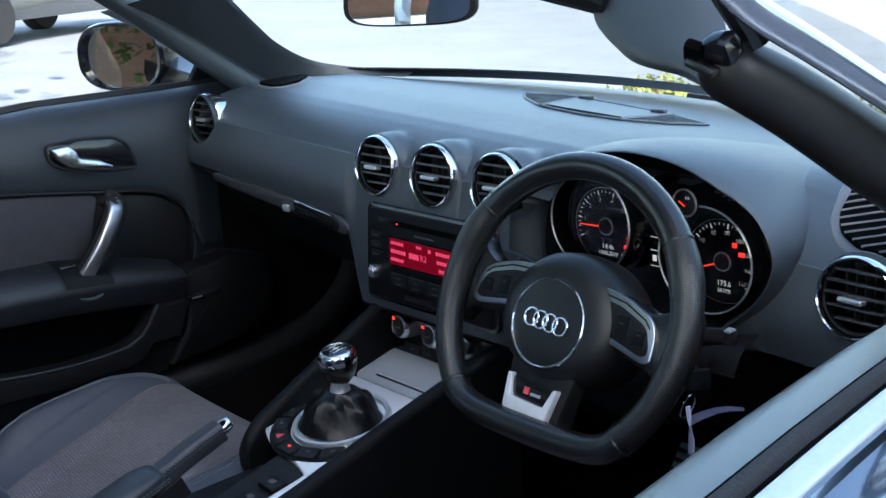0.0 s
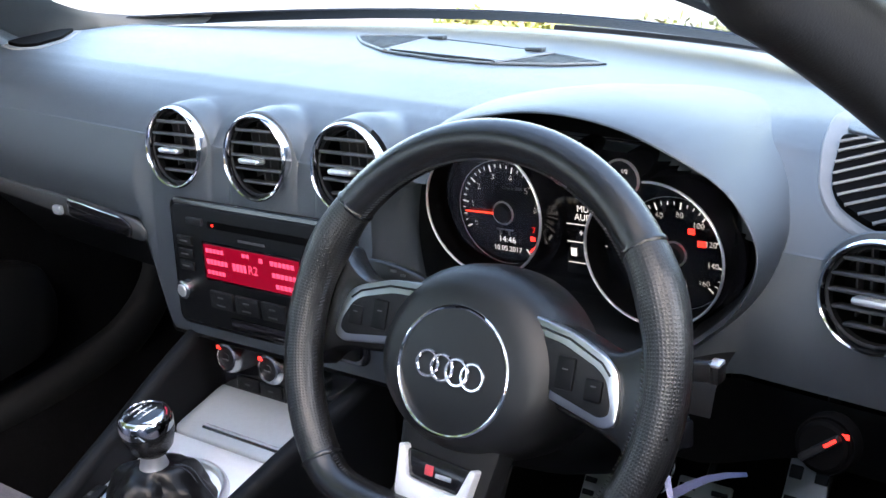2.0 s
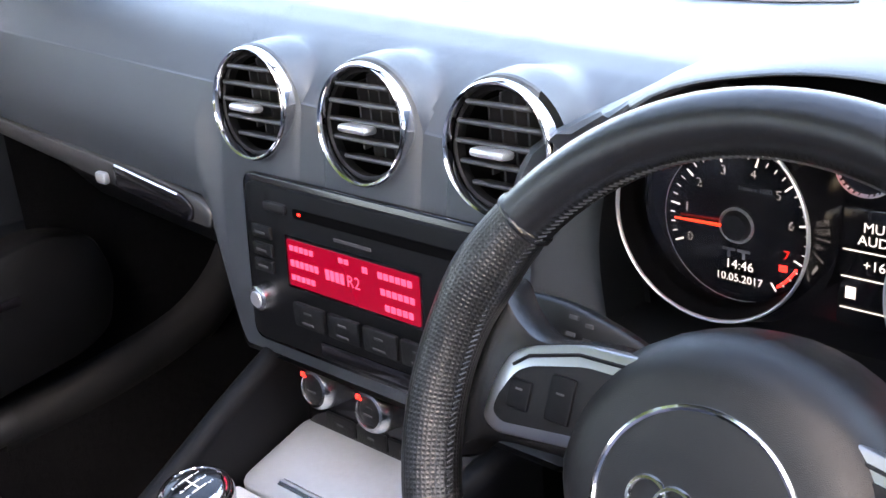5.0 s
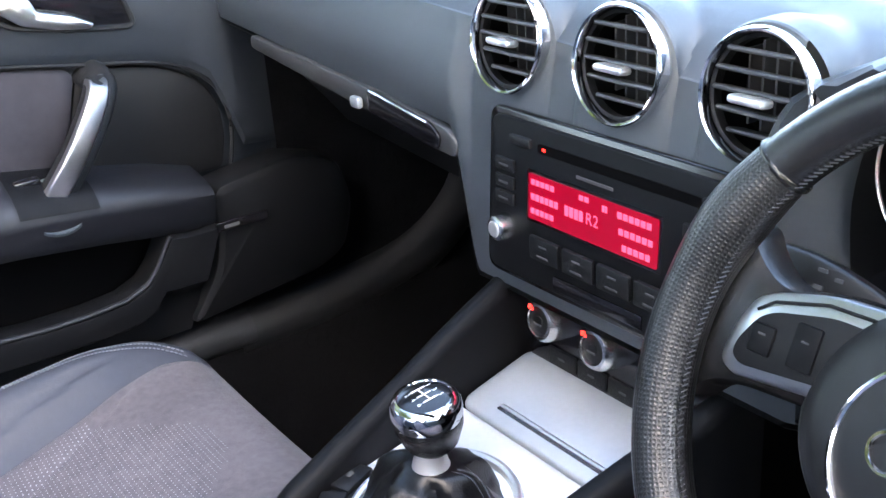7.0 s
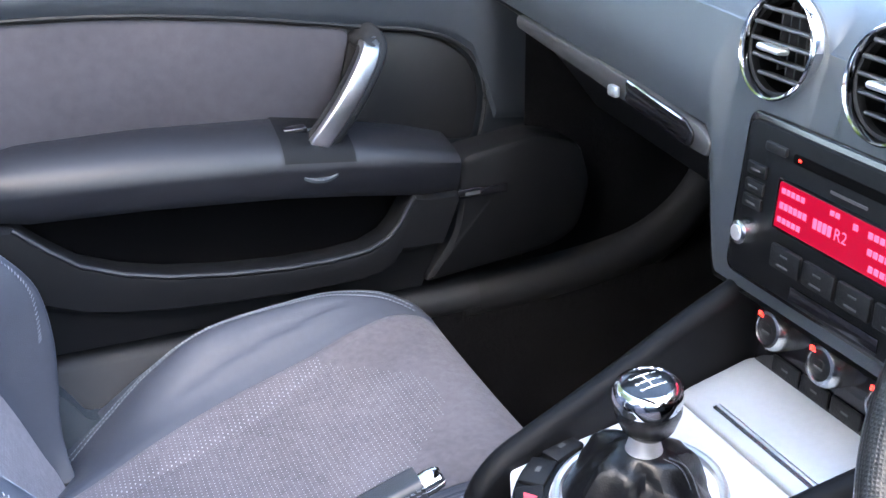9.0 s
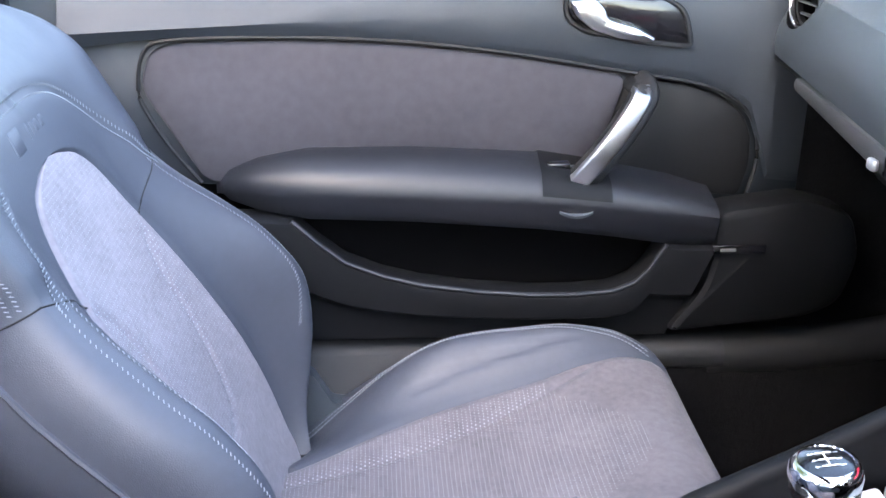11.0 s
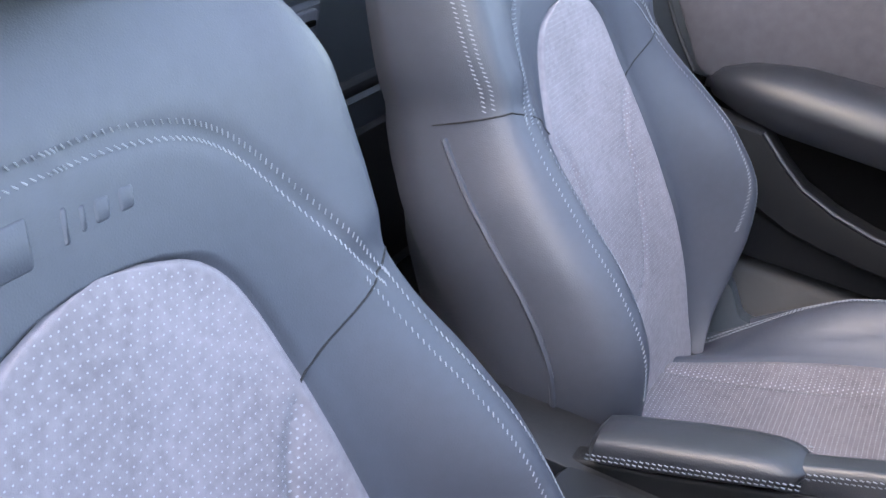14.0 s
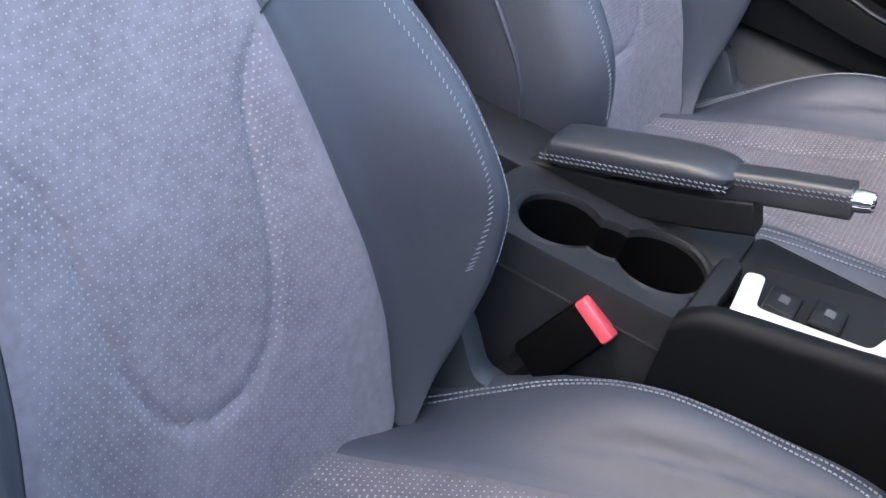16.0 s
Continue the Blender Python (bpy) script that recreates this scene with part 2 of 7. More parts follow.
def dimpled(name, color, pitch):
    """Leather pressed with rows of fine dimples, laid out in the UV's metres."""
    m = mat(name, color, 0.3, bump=((800, 0.0002, "cells"),), tint=0.15, tint_scale=14, spec=0.7, rough_var=0.1)
    nt = m.node_tree
    p = nt.nodes["Principled BSDF"]
    uv, cells, ramp, mix, bp = [nt.nodes.new("ShaderNode" + k) for k in ("UVMap", "TexVoronoi", "MapRange", "Mix", "Bump")]
    cells.voronoi_dimensions = "2D"
    cells.inputs["Scale"].default_value = 1 / pitch
    cells.inputs["Randomness"].default_value = 0.12
    ramp.inputs["From Min"].default_value, ramp.inputs["From Max"].default_value = 0.2, 0.42
    nt.links.new(uv.outputs["UV"], cells.inputs["Vector"])
    nt.links.new(cells.outputs["Distance"], ramp.inputs["Value"])
    mix.data_type = "RGBA"
    nt.links.new(ramp.outputs["Result"], mix.inputs["Factor"])
    mix.inputs["A"].default_value = (0.005, 0.005, 0.005, 1)
    nt.links.new(p.inputs["Base Color"].links[0].from_socket, mix.inputs["B"])
    nt.links.new(mix.outputs["Result"], p.inputs["Base Color"])
    bp.inputs["Distance"].default_value, bp.inputs["Strength"].default_value = 0.0003, 0.6
    nt.links.new(ramp.outputs["Result"], bp.inputs["Height"])
    nt.links.new(p.inputs["Normal"].links[0].from_socket, bp.inputs["Normal"])
    nt.links.new(bp.outputs["Normal"], p.inputs["Normal"])
    return m


def glassy(name, tint=(1, 1, 1), gloss=0.7):
    m = bpy.data.materials.new(name)
    m.use_nodes = True
    nt = m.node_tree
    nt.nodes.remove(nt.nodes["Principled BSDF"])
    t, g, f, x, pw, ad = (nt.nodes.new(k) for k in ("ShaderNodeBsdfTransparent", "ShaderNodeBsdfGlossy", "ShaderNodeLayerWeight", "ShaderNodeMixShader", "ShaderNodeMath", "ShaderNodeMath"))
    f.inputs["Blend"].default_value = 0.5
    pw.operation, ad.operation = "POWER", "MULTIPLY_ADD"
    pw.inputs[1].default_value = 4.5
    ad.inputs[1].default_value, ad.inputs[2].default_value = gloss, 0.035
    t.inputs[0].default_value = (*tint, 1)
    g.inputs["Roughness"].default_value = 0.02
    nt.links.new(f.outputs["Facing"], pw.inputs[0])
    nt.links.new(pw.outputs[0], ad.inputs[0])
    nt.links.new(ad.outputs[0], x.inputs[0])
    nt.links.new(t.outputs[0], x.inputs[1])
    nt.links.new(g.outputs[0], x.inputs[2])
    nt.links.new(x.outputs[0], nt.nodes["Material Output"].inputs[0])
    return m


DASH = mat("soft_dash_plastic", (0.037, 0.046, 0.055), 0.38, spec=1.0, bump=((900, 0.0005, "noise"), (2600, 0.0003, "cells")), tint=0.07, tint_scale=4, rough_var=0.05)
DOORSKIN = mat("grained_door_vinyl", (0.024, 0.0295, 0.037), 0.46, spec=0.4, bump=((900, 0.0005, "noise"), (2600, 0.0003, "cells")), tint=0.07, tint_scale=4, rough_var=0.05)
TRIMLIGHT = mat("pale_grey_plastic", (0.16, 0.165, 0.175), 0.45, bump=((1500, 0.0003, "cells"),), tint=0.06)
HARD = mat("hard_black_plastic", (0.008, 0.0085, 0.0095), 0.5, spec=0.25, bump=((1500, 0.0004, "cells"),), tint=0.12, tint_scale=5, rough_var=0.06)
TRIM = mat("grained_grey_plastic", (0.014, 0.015, 0.0168), 0.5, spec=0.25, bump=((1100, 0.0005, "cells"),), tint=0.1, tint_scale=5, rough_var=0.06)
LEATHER = mat("grained_leather", (0.04, 0.045, 0.058), 0.5, spec=0.42, bump=((520, 0.0003, "cells"), (38, 0.0008, "noise")), tint=0.1, tint_scale=7, rough_var=0.06)
BRAKEHIDE = mat("dark_brake_leather", (0.02, 0.022, 0.027), 0.38, spec=0.5, bump=((520, 0.0003, "cells"),), tint=0.1, tint_scale=7, rough_var=0.06)
PANELGREY = mat("blue_grey_panel_plastic", (0.075, 0.083, 0.1), 0.5, spec=0.4, bump=((1100, 0.0004, "cells"),), tint=0.08, tint_scale=5)
CONSOLE = mat("smooth_console_plastic", (0.006, 0.0065, 0.0075), 0.45, spec=0.12, bump=((1400, 0.0003, "cells"),), tint=0.12, tint_scale=5, rough_var=0.06)
SEALPAD = mat("black_rubber_seal", (0.011, 0.0105, 0.0105), 0.42, spec=0.4, bump=((600, 0.0003, "noise"),), tint=0.15, tint_scale=9, rough_var=0.08)
RIMHIDE = mat("worn_wheel_leather", (0.009, 0.009, 0.0095), 0.24, spec=0.7, bump=((800, 0.0003, "cells"),), tint=0.12, tint_scale=14, rough_var=0.1)
GRIPHIDE = dimpled("dimpled_wheel_leather", (0.011, 0.0108, 0.011), 0.0026)
HUBSKIN = mat("smooth_airbag_vinyl", (0.009, 0.0092, 0.0098), 0.34, spec=0.5, bump=((1300, 0.0003, "cells"),), tint=0.1, rough_var=0.04)
BOOT = mat("soft_black_leather", (0.0035, 0.0035, 0.0042), 0.34, spec=0.4, bump=((420, 0.0003, "cells"), (45, 0.0015, "noise")), tint=0.2, rough_var=0.08)
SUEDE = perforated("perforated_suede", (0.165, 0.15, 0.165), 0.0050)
# Same suede as the backrest, with the cushion's shade put into its colour.
SHADEDSUEDE = perforated("perforated_suede_shaded", (0.098, 0.091, 0.101), 0.0050)
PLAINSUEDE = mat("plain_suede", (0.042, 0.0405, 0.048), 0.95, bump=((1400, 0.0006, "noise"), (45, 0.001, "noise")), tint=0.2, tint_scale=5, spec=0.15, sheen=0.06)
KNOBMETAL = mat("brushed_knob_metal", (0.5, 0.51, 0.52), 0.26, 1.0, bump=((900, 0.0001, "noise"),), tint=0.05, tint_scale=30)
SPOKEMETAL = mat("satin_spoke_metal", (0.6, 0.61, 0.63), 0.3, 1.0, bump=((900, 0.0001, "noise"),), tint=0.05, tint_scale=30)
CHROME = mat("polished_chrome", (0.82, 0.82, 0.84), 0.07, 1.0, tint=0.05, tint_scale=20)
PLATE = mat("silver_plate_lacquer", (0.8, 0.81, 0.83), 0.3, 0.3, bump=((700, 0.0002, "noise"),), tint=0.05, tint_scale=12, rough_var=0.05)
LIDSILVER = mat("grey_silver_lid_lacquer", (0.42, 0.44, 0.46), 0.33, 0.35, bump=((700, 0.0002, "noise"),), tint=0.06, tint_scale=12, rough_var=0.05)
# Dark painted pillar: its bright sky reflection is put in as silver.
SKYSHEEN = mat("silver_sky_reflection", (0.6, 0.6, 0.62), 0.16, 1.0, tint=0.05, tint_scale=12, rough_var=0.04)
SATIN = mat("satin_aluminium", (0.7, 0.71, 0.73), 0.36, 0.8, bump=((700, 0.0002, "noise"),), tint=0.06, tint_scale=12, rough_var=0.05)
SILVERPAINT = mat("silver_lacquer", (0.075, 0.077, 0.08), 0.4, 0.5, bump=((1200, 0.0002, "noise"),), tint=0.05, tint_scale=12)
GLOSS = mat("gloss_black", (0.008, 0.008, 0.01), 0.12, bump=(), tint=0.1)
# Near-black: puts recess shade into the colour; also black buckle and switch plastic.
VOID = mat("black_and_recess_shade", (0.0012, 0.0012, 0.0014), 0.8, spec=0.06, tint=0.15)
SLAT = mat("vent_slat_plastic", (0.045, 0.046, 0.05), 0.3, tint=0.1, tint_scale=30)
CARPET = mat("black_carpet", (0.005, 0.005, 0.0055), 1.0, bump=((700, 0.003, "noise"), (90, 0.003, "noise")), tint=0.4, tint_scale=20, spec=0.05)
THREAD = mat("pale_thread", (0.15, 0.165, 0.185), 0.7, tint=0.12, tint_scale=200)
RUBBER = mat("rubber", (0.015, 0.015, 0.016), 0.75, bump=((300, 0.001, "noise"),), tint=0.2)
CAPHIDE = mat("smooth_door_cap_vinyl", (0.09, 0.105, 0.115), 0.3, spec=0.8, bump=((800, 0.0003, "cells"),), tint=0.08, tint_scale=5, rough_var=0.05)
PAINT = mat("dark_blue_car_paint", (0.09, 0.115, 0.16), 0.12, 0.85, tint=0.12, tint_scale=300, coat=1.0)
PAINT.node_tree.nodes["Principled BSDF"].inputs["Coat IOR"].default_value = 1.8
ARMHIDE = mat("padded_armrest_vinyl", (0.0105, 0.0116, 0.015), 0.36, spec=0.4, bump=((900, 0.0004, "cells"),), tint=0.08, tint_scale=5, rough_var=0.05)
MIRROR = mat("mirror_glass", (0.86, 0.88, 0.9), 0.015, 1.0)
PANE = glassy("clear_glass", (0.93, 0.97, 0.96))
LENS = glassy("gauge_lens", (0.97, 0.97, 0.97), 0.3)
REDSCREEN = mat("red_display", (0.06, 0.0, 0.006), 0.25, emit=(1.0, 0.003, 0.055), strength=0.026)
REDLIT = mat("red_lit_segments", (0.5, 0.02, 0.06), 0.4, emit=(1.0, 0.09, 0.2), strength=0.13)
REDLAMP = mat("red_indicator", (0.6, 0.01, 0.01), 0.3, emit=(1.0, 0.02, 0.015), strength=0.5)
WHITELIT = mat("white_lit_figures", (0.6, 0.6, 0.6), 0.4, emit=(1.0, 0.93, 0.9), strength=0.1)
DIMLIT = mat("grey_printed_marks", (0.06, 0.062, 0.066), 0.5, emit=(1, 1, 1), strength=0.001)
NEEDLE = mat("red_needle", (0.7, 0.02, 0.01), 0.4, emit=(1.0, 0.05, 0.02), strength=0.2)
REDPLASTIC = mat("red_buckle_plastic", (0.66, 0.07, 0.09), 0.35, bump=((200, 0.0006, "noise"),), tint=0.12)
TAGPAPER = mat("pale_tag_card", (0.4, 0.42, 0.62), 0.6, tint=0.15, tint_scale=40)

# ---------------------------------------------------------------- outdoors
CONCRETE = mat("pale_concrete", (0.215, 0.225, 0.24), 0.9, bump=((40, 0.01, "noise"), (300, 0.003, "noise")), tint=0.16, tint_scale=1.3)
GRASS = mat("dry_grass", (0.10, 0.13, 0.035), 0.9, bump=((60, 0.02, "noise"),), tint=0.5, tint_scale=3)
LEAF = mat("leaf", (0.09, 0.13, 0.02), 0.6, tint=0.6, tint_scale=2.0)
BARK = mat("bark", (0.09, 0.065, 0.045), 0.9, bump=((14, 0.03, "noise"),), tint=0.3)
RENDERED = mat("pale_render", (0.42, 0.45, 0.5), 0.9, bump=((90, 0.004, "noise"),), tint=0.1, tint_scale=0.8)
BRICK = mat("red_brick", (0.30, 0.15, 0.095), 0.9, bump=((20, 0.01, "noise"),), tint=0.3, tint_scale=4)
REDBRICK = mat("sunlit_red_brick", (0.42, 0.12, 0.055), 0.85, bump=((60, 0.004, "noise"),), tint=0.3, tint_scale=9)
SLATE = mat("roof_tile", (0.16, 0.10, 0.08), 0.85, bump=((9, 0.02, "noise"),), tint=0.3)
WHITEWOOD = mat("white_painted_wood", (0.75, 0.75, 0.73), 0.5, tint=0.05)


def ground_height(x, y):
    """The yard is level by the car and climbs gently towards the far side."""
    return 0.4 * smooth((-x - 2.0) / 11.0) * smooth((y + 12) / 14)


def build_ground():
    xs = [-400, -120, -45, -22] + [-16 + 0.8 * i for i in range(41)] + [20, 40, 120, 400]
    ys = [-400, -120, -45, -22] + [-16 + 0.8 * i for i in range(41)] + [20, 40, 120, 400]
    rows = [[(x, y, ground_height(x, y) + 0.012 * noise.noise((x * 0.4, y * 0.4, 0))) for x in xs] for y in ys]
    ob = part("ground", loft(rows), CONCRETE, label="pale sunlit concrete yard with patches of tree shade", kind="structure", category="ground")
    return ob


build_ground()


def leaf_crown(centre, radii, count, rng, size=0.09):
    """Many small bent leaves in uneven clumps."""
    verts, faces = [], []
    clumps = [Vector((rng.gauss(0, 0.45) * radii[0], rng.gauss(0, 0.45) * radii[1], rng.gauss(0, 0.4) * radii[2])) for _ in range(max(6, count // 130))]
    for _ in range(count):
        c = rng.choice(clumps)
        p = Vector(centre) + c + Vector((rng.gauss(0, 0.16) * radii[0], rng.gauss(0, 0.16) * radii[1], rng.gauss(0, 0.14) * radii[2]))
        d = Vector((rng.uniform(-1, 1), rng.uniform(-1, 1), rng.uniform(-0.8, 0.5))).normalized()
        s = d.cross(Vector((rng.uniform(-1, 1), rng.uniform(-1, 1), 1))).normalized()
        l = size * rng.uniform(0.6, 1.4)
        k = len(verts)
        verts += [p, p + d * l * 0.5 + s * l * 0.28, p + d * l, p + d * l * 0.5 - s * l * 0.28]
        faces.append((k, k + 1, k + 2, k + 3))
    me = bpy.data.meshes.new("crown")
    me.from_pydata([tuple(v) for v in verts], [], faces)
    me.materials.append(LEAF)
    return me


def build_tree(at, height, spread, seed):
    rng = random.Random(seed)
    z0 = ground_height(at[0], at[1])
    root = thing("tree", (at[0], at[1], z0), "broad leafy green tree with a brown trunk", "tree", "trees round the yard")
    base = Vector((at[0], at[1], z0))
    bm = tube([base + Vector((0.05 * math.sin(k), 0.04 * math.cos(k * 2), height * 0.55 * k / 6)) for k in range(7)], [0.22 - 0.02 * k for k in range(7)], 9)
    for k in range(6):
        a = k * 1.05 + rng.random()
        p0 = base + Vector((0, 0, height * (0.3 + 0.04 * k)))
        q = p0 + Vector((math.cos(a) * spread * 0.6, math.sin(a) * spread * 0.6, height * 0.3))
        bm = tube([p0, (p0 + q) / 2 + Vector((0, 0, 0.2)), q], [0.09, 0.06, 0.02], 6, bm=bm)
    part("trunk", bm, BARK, root)
    me = leaf_crown((0, 0, height * 0.68), (spread, spread, height * 0.36), 7000, rng, 0.2)
    ob = new("crown", me)
    ob.parent = root
    return root


# Last three trees are unseen, added to block overhead, left and rear sky.
for spot in ((9.2, 7.6, 2.9, 1.3, 12), (7.5, 13.5, 3.4, 1.6, 3), (11.5, 10.0, 3.4, 1.6, 4), (3.2, 17.0, 3.8, 1.8, 5), (15, 15, 4.4, 2.2, 6), (-5.2, -7.4, 9.5, 3.4, 7), (-10.5, -5.6, 9.0, 3.3, 8), (-1.2, -8.4, 9.0, 3.2, 9), (-15.0, -1.5, 8.5, 3.2, 10), (-3.4, -4.6, 8.0, 3.5, 21), (-8.2, -1.8, 9.0, 3.3, 23), (4.4, -8.6, 8.0, 2.8, 24)):
    build_tree(spot[:2], spot[2], spot[3], spot[4])


LITTER = mat("fallen_leaves", (0.26, 0.17, 0.07), 0.8, tint=0.5, tint_scale=3)
YELLOWLEAF = mat("yellow_green_leaf", (0.2, 0.22, 0.06), 0.6, tint=0.5, tint_scale=3)


def build_planting_bed():
    """A low bed of dry grass, shrubs and fallen leaves in front of the car."""
    rng = random.Random(11)
    at = Vector((-1.6, 4.9, 0.02))
    root = thing("planting_bed", at, "low bed of yellow-green shrubs, dry grass and fallen leaves", "planting", kind="stuff")
    edge = [(-2.3, 0.7), (-1.6, 0.9), (-0.6, 0.75), (0.6, 0.5), (1.9, 0.1), (2.2, -0.4), (1.6, -0.9), (0.5, -0.8), (-0.7, -0.2), (-1.9, 0.2)]
    part("soil", prism(rounded(edge, 0.3, 4), lambda a, b, d: at + Vector((a, b, d - 0.02)), 0.05, 0.02), LITTER, root)
    for name, mats, count, z, size in (("foliage", YELLOWLEAF, 2200, 0.06, 0.06), ("dead_leaves", LITTER, 3200, 0.02, 0.05), ("grass_blades", GRASS, 2600, 0.03, 0.07)):
        verts, faces = [], []
        while len(faces) < count:
            x, y = rng.uniform(-2.3, 2.2), rng.uniform(-0.9, 0.9)
            mid = 0.8 * smooth((1.5 - x) / 3.5) - 0.35
            if abs(y - mid) > 0.45 or (name == "foliage" and (x > 0.7 or noise.noise((x * 2, y * 2, 1)) < -0.05)):
                continue
            p = Vector((x, y, rng.random() ** 1.5 * z * 2 + 0.03))
            d = Vector((rng.uniform(-1, 1), rng.uniform(-1, 1), rng.uniform(-0.3, 0.9))).normalized() * size * rng.uniform(0.6, 1.4)
            w = d.cross(Vector((rng.uniform(-1, 1), rng.uniform(-1, 1), 1))).normalized() * size * 0.25
            k = len(verts)
            verts += [p, p + d * 0.5 + w, p + d, p + d * 0.5 - w]
            faces.append((k, k + 1, k + 2, k + 3))
        me = bpy.data.meshes.new(name)
        me.from_pydata([tuple(v) for v in verts], [], faces)
        me.materials.append(mats)
        ob = new(name, me)
        ob.parent = root


build_planting_bed()


def build_hedge(at, radii, count, size, seed, label):
    root = thing("hedge", at, label, "hedge", kind="stuff")
    ob = new("foliage", leaf_crown((0, 0, radii[2] + 0.15), radii, count, random.Random(seed), size))
    ob.parent = root


build_hedge((-3, 17, 0), (9, 0.6, 0.7), 5200, 0.16, 5, "long clipped green hedge at the end of the yard")
build_hedge((-2.4, -8.7, 0), (5.2, 0.7, 1.5), 9000, 0.13, 6, "tall loose green hedge before the brick garage")


def build_edging():
    """A short row of red bricks bordering the yard."""
    a, b = Vector((-7.3, 5.95, 0)), Vector((-5.8, 6.85, 0))
    root = thing("brick_edging", (a + b) / 2, "short row of sunlit red bricks edging the pale yard", "brick edging")
    turn = Matrix.Rotation(math.atan2(b.y - a.y, b.x - a.x), 3, "Z")
    for k in range(8):
        p = a.lerp(b, (k + 0.5) / 8)
        part("brick", rbox(p + Vector((0, 0, 0.04 + 0.004 * (k % 3))), (0.205, 0.1, 0.1), 0.006, turn, 1), REDBRICK, root)


build_edging()


def build_house():
    """An unseen tall grey house, added beside the yard to keep the sun off it."""
    root = thing("house", (9.4, -4.5, 0), "unseen pale three-storey house added to keep the sun off the car", "house")
    x0, x1, y0, y1, h = 6.4, 12.5, -6.9, -2.1, 8.3
    part("wall", rbox(((x0 + x1) / 2, (y0 + y1) / 2, h / 2), (x1 - x0, y1 - y0, h), 0), RENDERED, root)
    xm = (x0 + x1) / 2
    rows = [[(x0 - 0.4, y, h - 0.1), (xm, y, h + 2.6), (x1 + 0.4, y, h - 0.1)] for y in (y0 - 0.3, y1 + 0.3)]
    rows = [[*r, *[(p[0], p[1], p[2] - 0.18) for p in r[::-1]]] for r in rows]
    part("roof", loft(rows, True, True), SLATE, root)
    for y in (-5.7, -3.3):
        for z in (1.6, 4.4, 7.2):
            win = part("window", rbox((x0 - 0.02, y, z), (0.08, 1.3, 1.3), 0.01), WHITEWOOD, root)
            for sy in (-0.31, 0.31):
                part("pane", rbox((x0 - 0.065, y + sy, z), (0.02, 0.54, 1.14), 0.0), GLOSS, win)


build_house()


def build_garage():
    """A brick garage, added across the back of the yard to block rear sky."""
    root = thing("garage", (-2.0, -11.5, 0), "brick garage with a brown timber door, added behind the car to block sky", "garage")
    part("wall", rbox((-2.2, -11.6, 1.45), (9.6, 4.0, 2.9), 0), BRICK, root)
    part("roof", rbox((-2.2, -11.6, 3.0), (10.2, 4.6, 0.22), 0.05), SLATE, root)
    WOOD = mat("stained_timber", (0.32, 0.17, 0.06), 0.55, bump=((30, 0.01, "noise"),), tint=0.25, tint_scale=3)
    door = part("door", rbox((-3.4, -9.58, 1.1), (2.4, 0.06, 2.2), 0.01), WOOD, root)
    for k in range(8):
        part("board", rbox((-4.45 + 0.3 * k, -9.53, 1.1), (0.28, 0.03, 2.16), 0.006), WOOD, door)


build_garage()


def build_parked_car():
    """A dark car that stands across the yard; the near part of its side is seen."""
    root = thing("parked_car", (-11.5, 5.2, ground_height(-11.5, 5.2)), "dark grey parked car standing across the yard", "car")
    g = ground_height(-11.6, 5.2)
    turn = Matrix.Rotation(radians(28), 4, "Z")
    c = Vector((-12.6, 4.5, g))

    def P(a, b, z):
        return c + (turn @ Vector((a, b, 0))) + Vector((0, 0, z))

    sec = [(-2.05, 0.35), (-2.1, 0.6), (-1.95, 0.86), (-1.0, 0.98), (-0.45, 1.4), (0.9, 1.44), (1.7, 1.0), (2.05, 0.9), (2.1, 0.5), (2.0, 0.28), (-1.9, 0.26)]
    rows = [[P(w, l * k, 0.26 + (z - 0.26) * k2) for l, z in sec] for w, k, k2 in ((-0.86, 0.94, 0.9), (-0.8, 1, 1), (0.8, 1, 1), (0.86, 0.94, 0.9))]
    DARKPAINT = mat("grey_car_paint", (0.05, 0.052, 0.056), 0.25, 0.3, tint=0.1, coat=1.0)
    part("body", loft(rows, True, True), DARKPAINT, root)
    for sx in (-1, 1):
        part("side_window", prism(rounded([(-0.9, 1.0), (-0.4, 1.34), (0.8, 1.36), (1.3, 1.02)], 0.06), lambda a, b, d, s=sx: P(s * (0.85 + d), a, b), 0.02), GLOSS, root)
    for sx in (-0.78, 0.78):
        for l in (-1.35, 1.35):
            ax = turn.to_3x3() @ Vector((1, 0, 0))
            w = part("wheel", lathe([(0.2, -0.1), (0.29, -0.11), (0.32, -0.08), (0.325, 0), (0.32, 0.08), (0.29, 0.11), (0.2, 0.1)], P(sx, l, 0.325), ax, 28), RUBBER, root)
            part("rim", lathe([(0.0, -0.09), (0.19, -0.1), (0.205, -0.08), (0.205, 0.08), (0.19, 0.1), (0.0, 0.09)], P(sx, l, 0.325), ax, 20), SILVERPAINT, w)


build_parked_car()

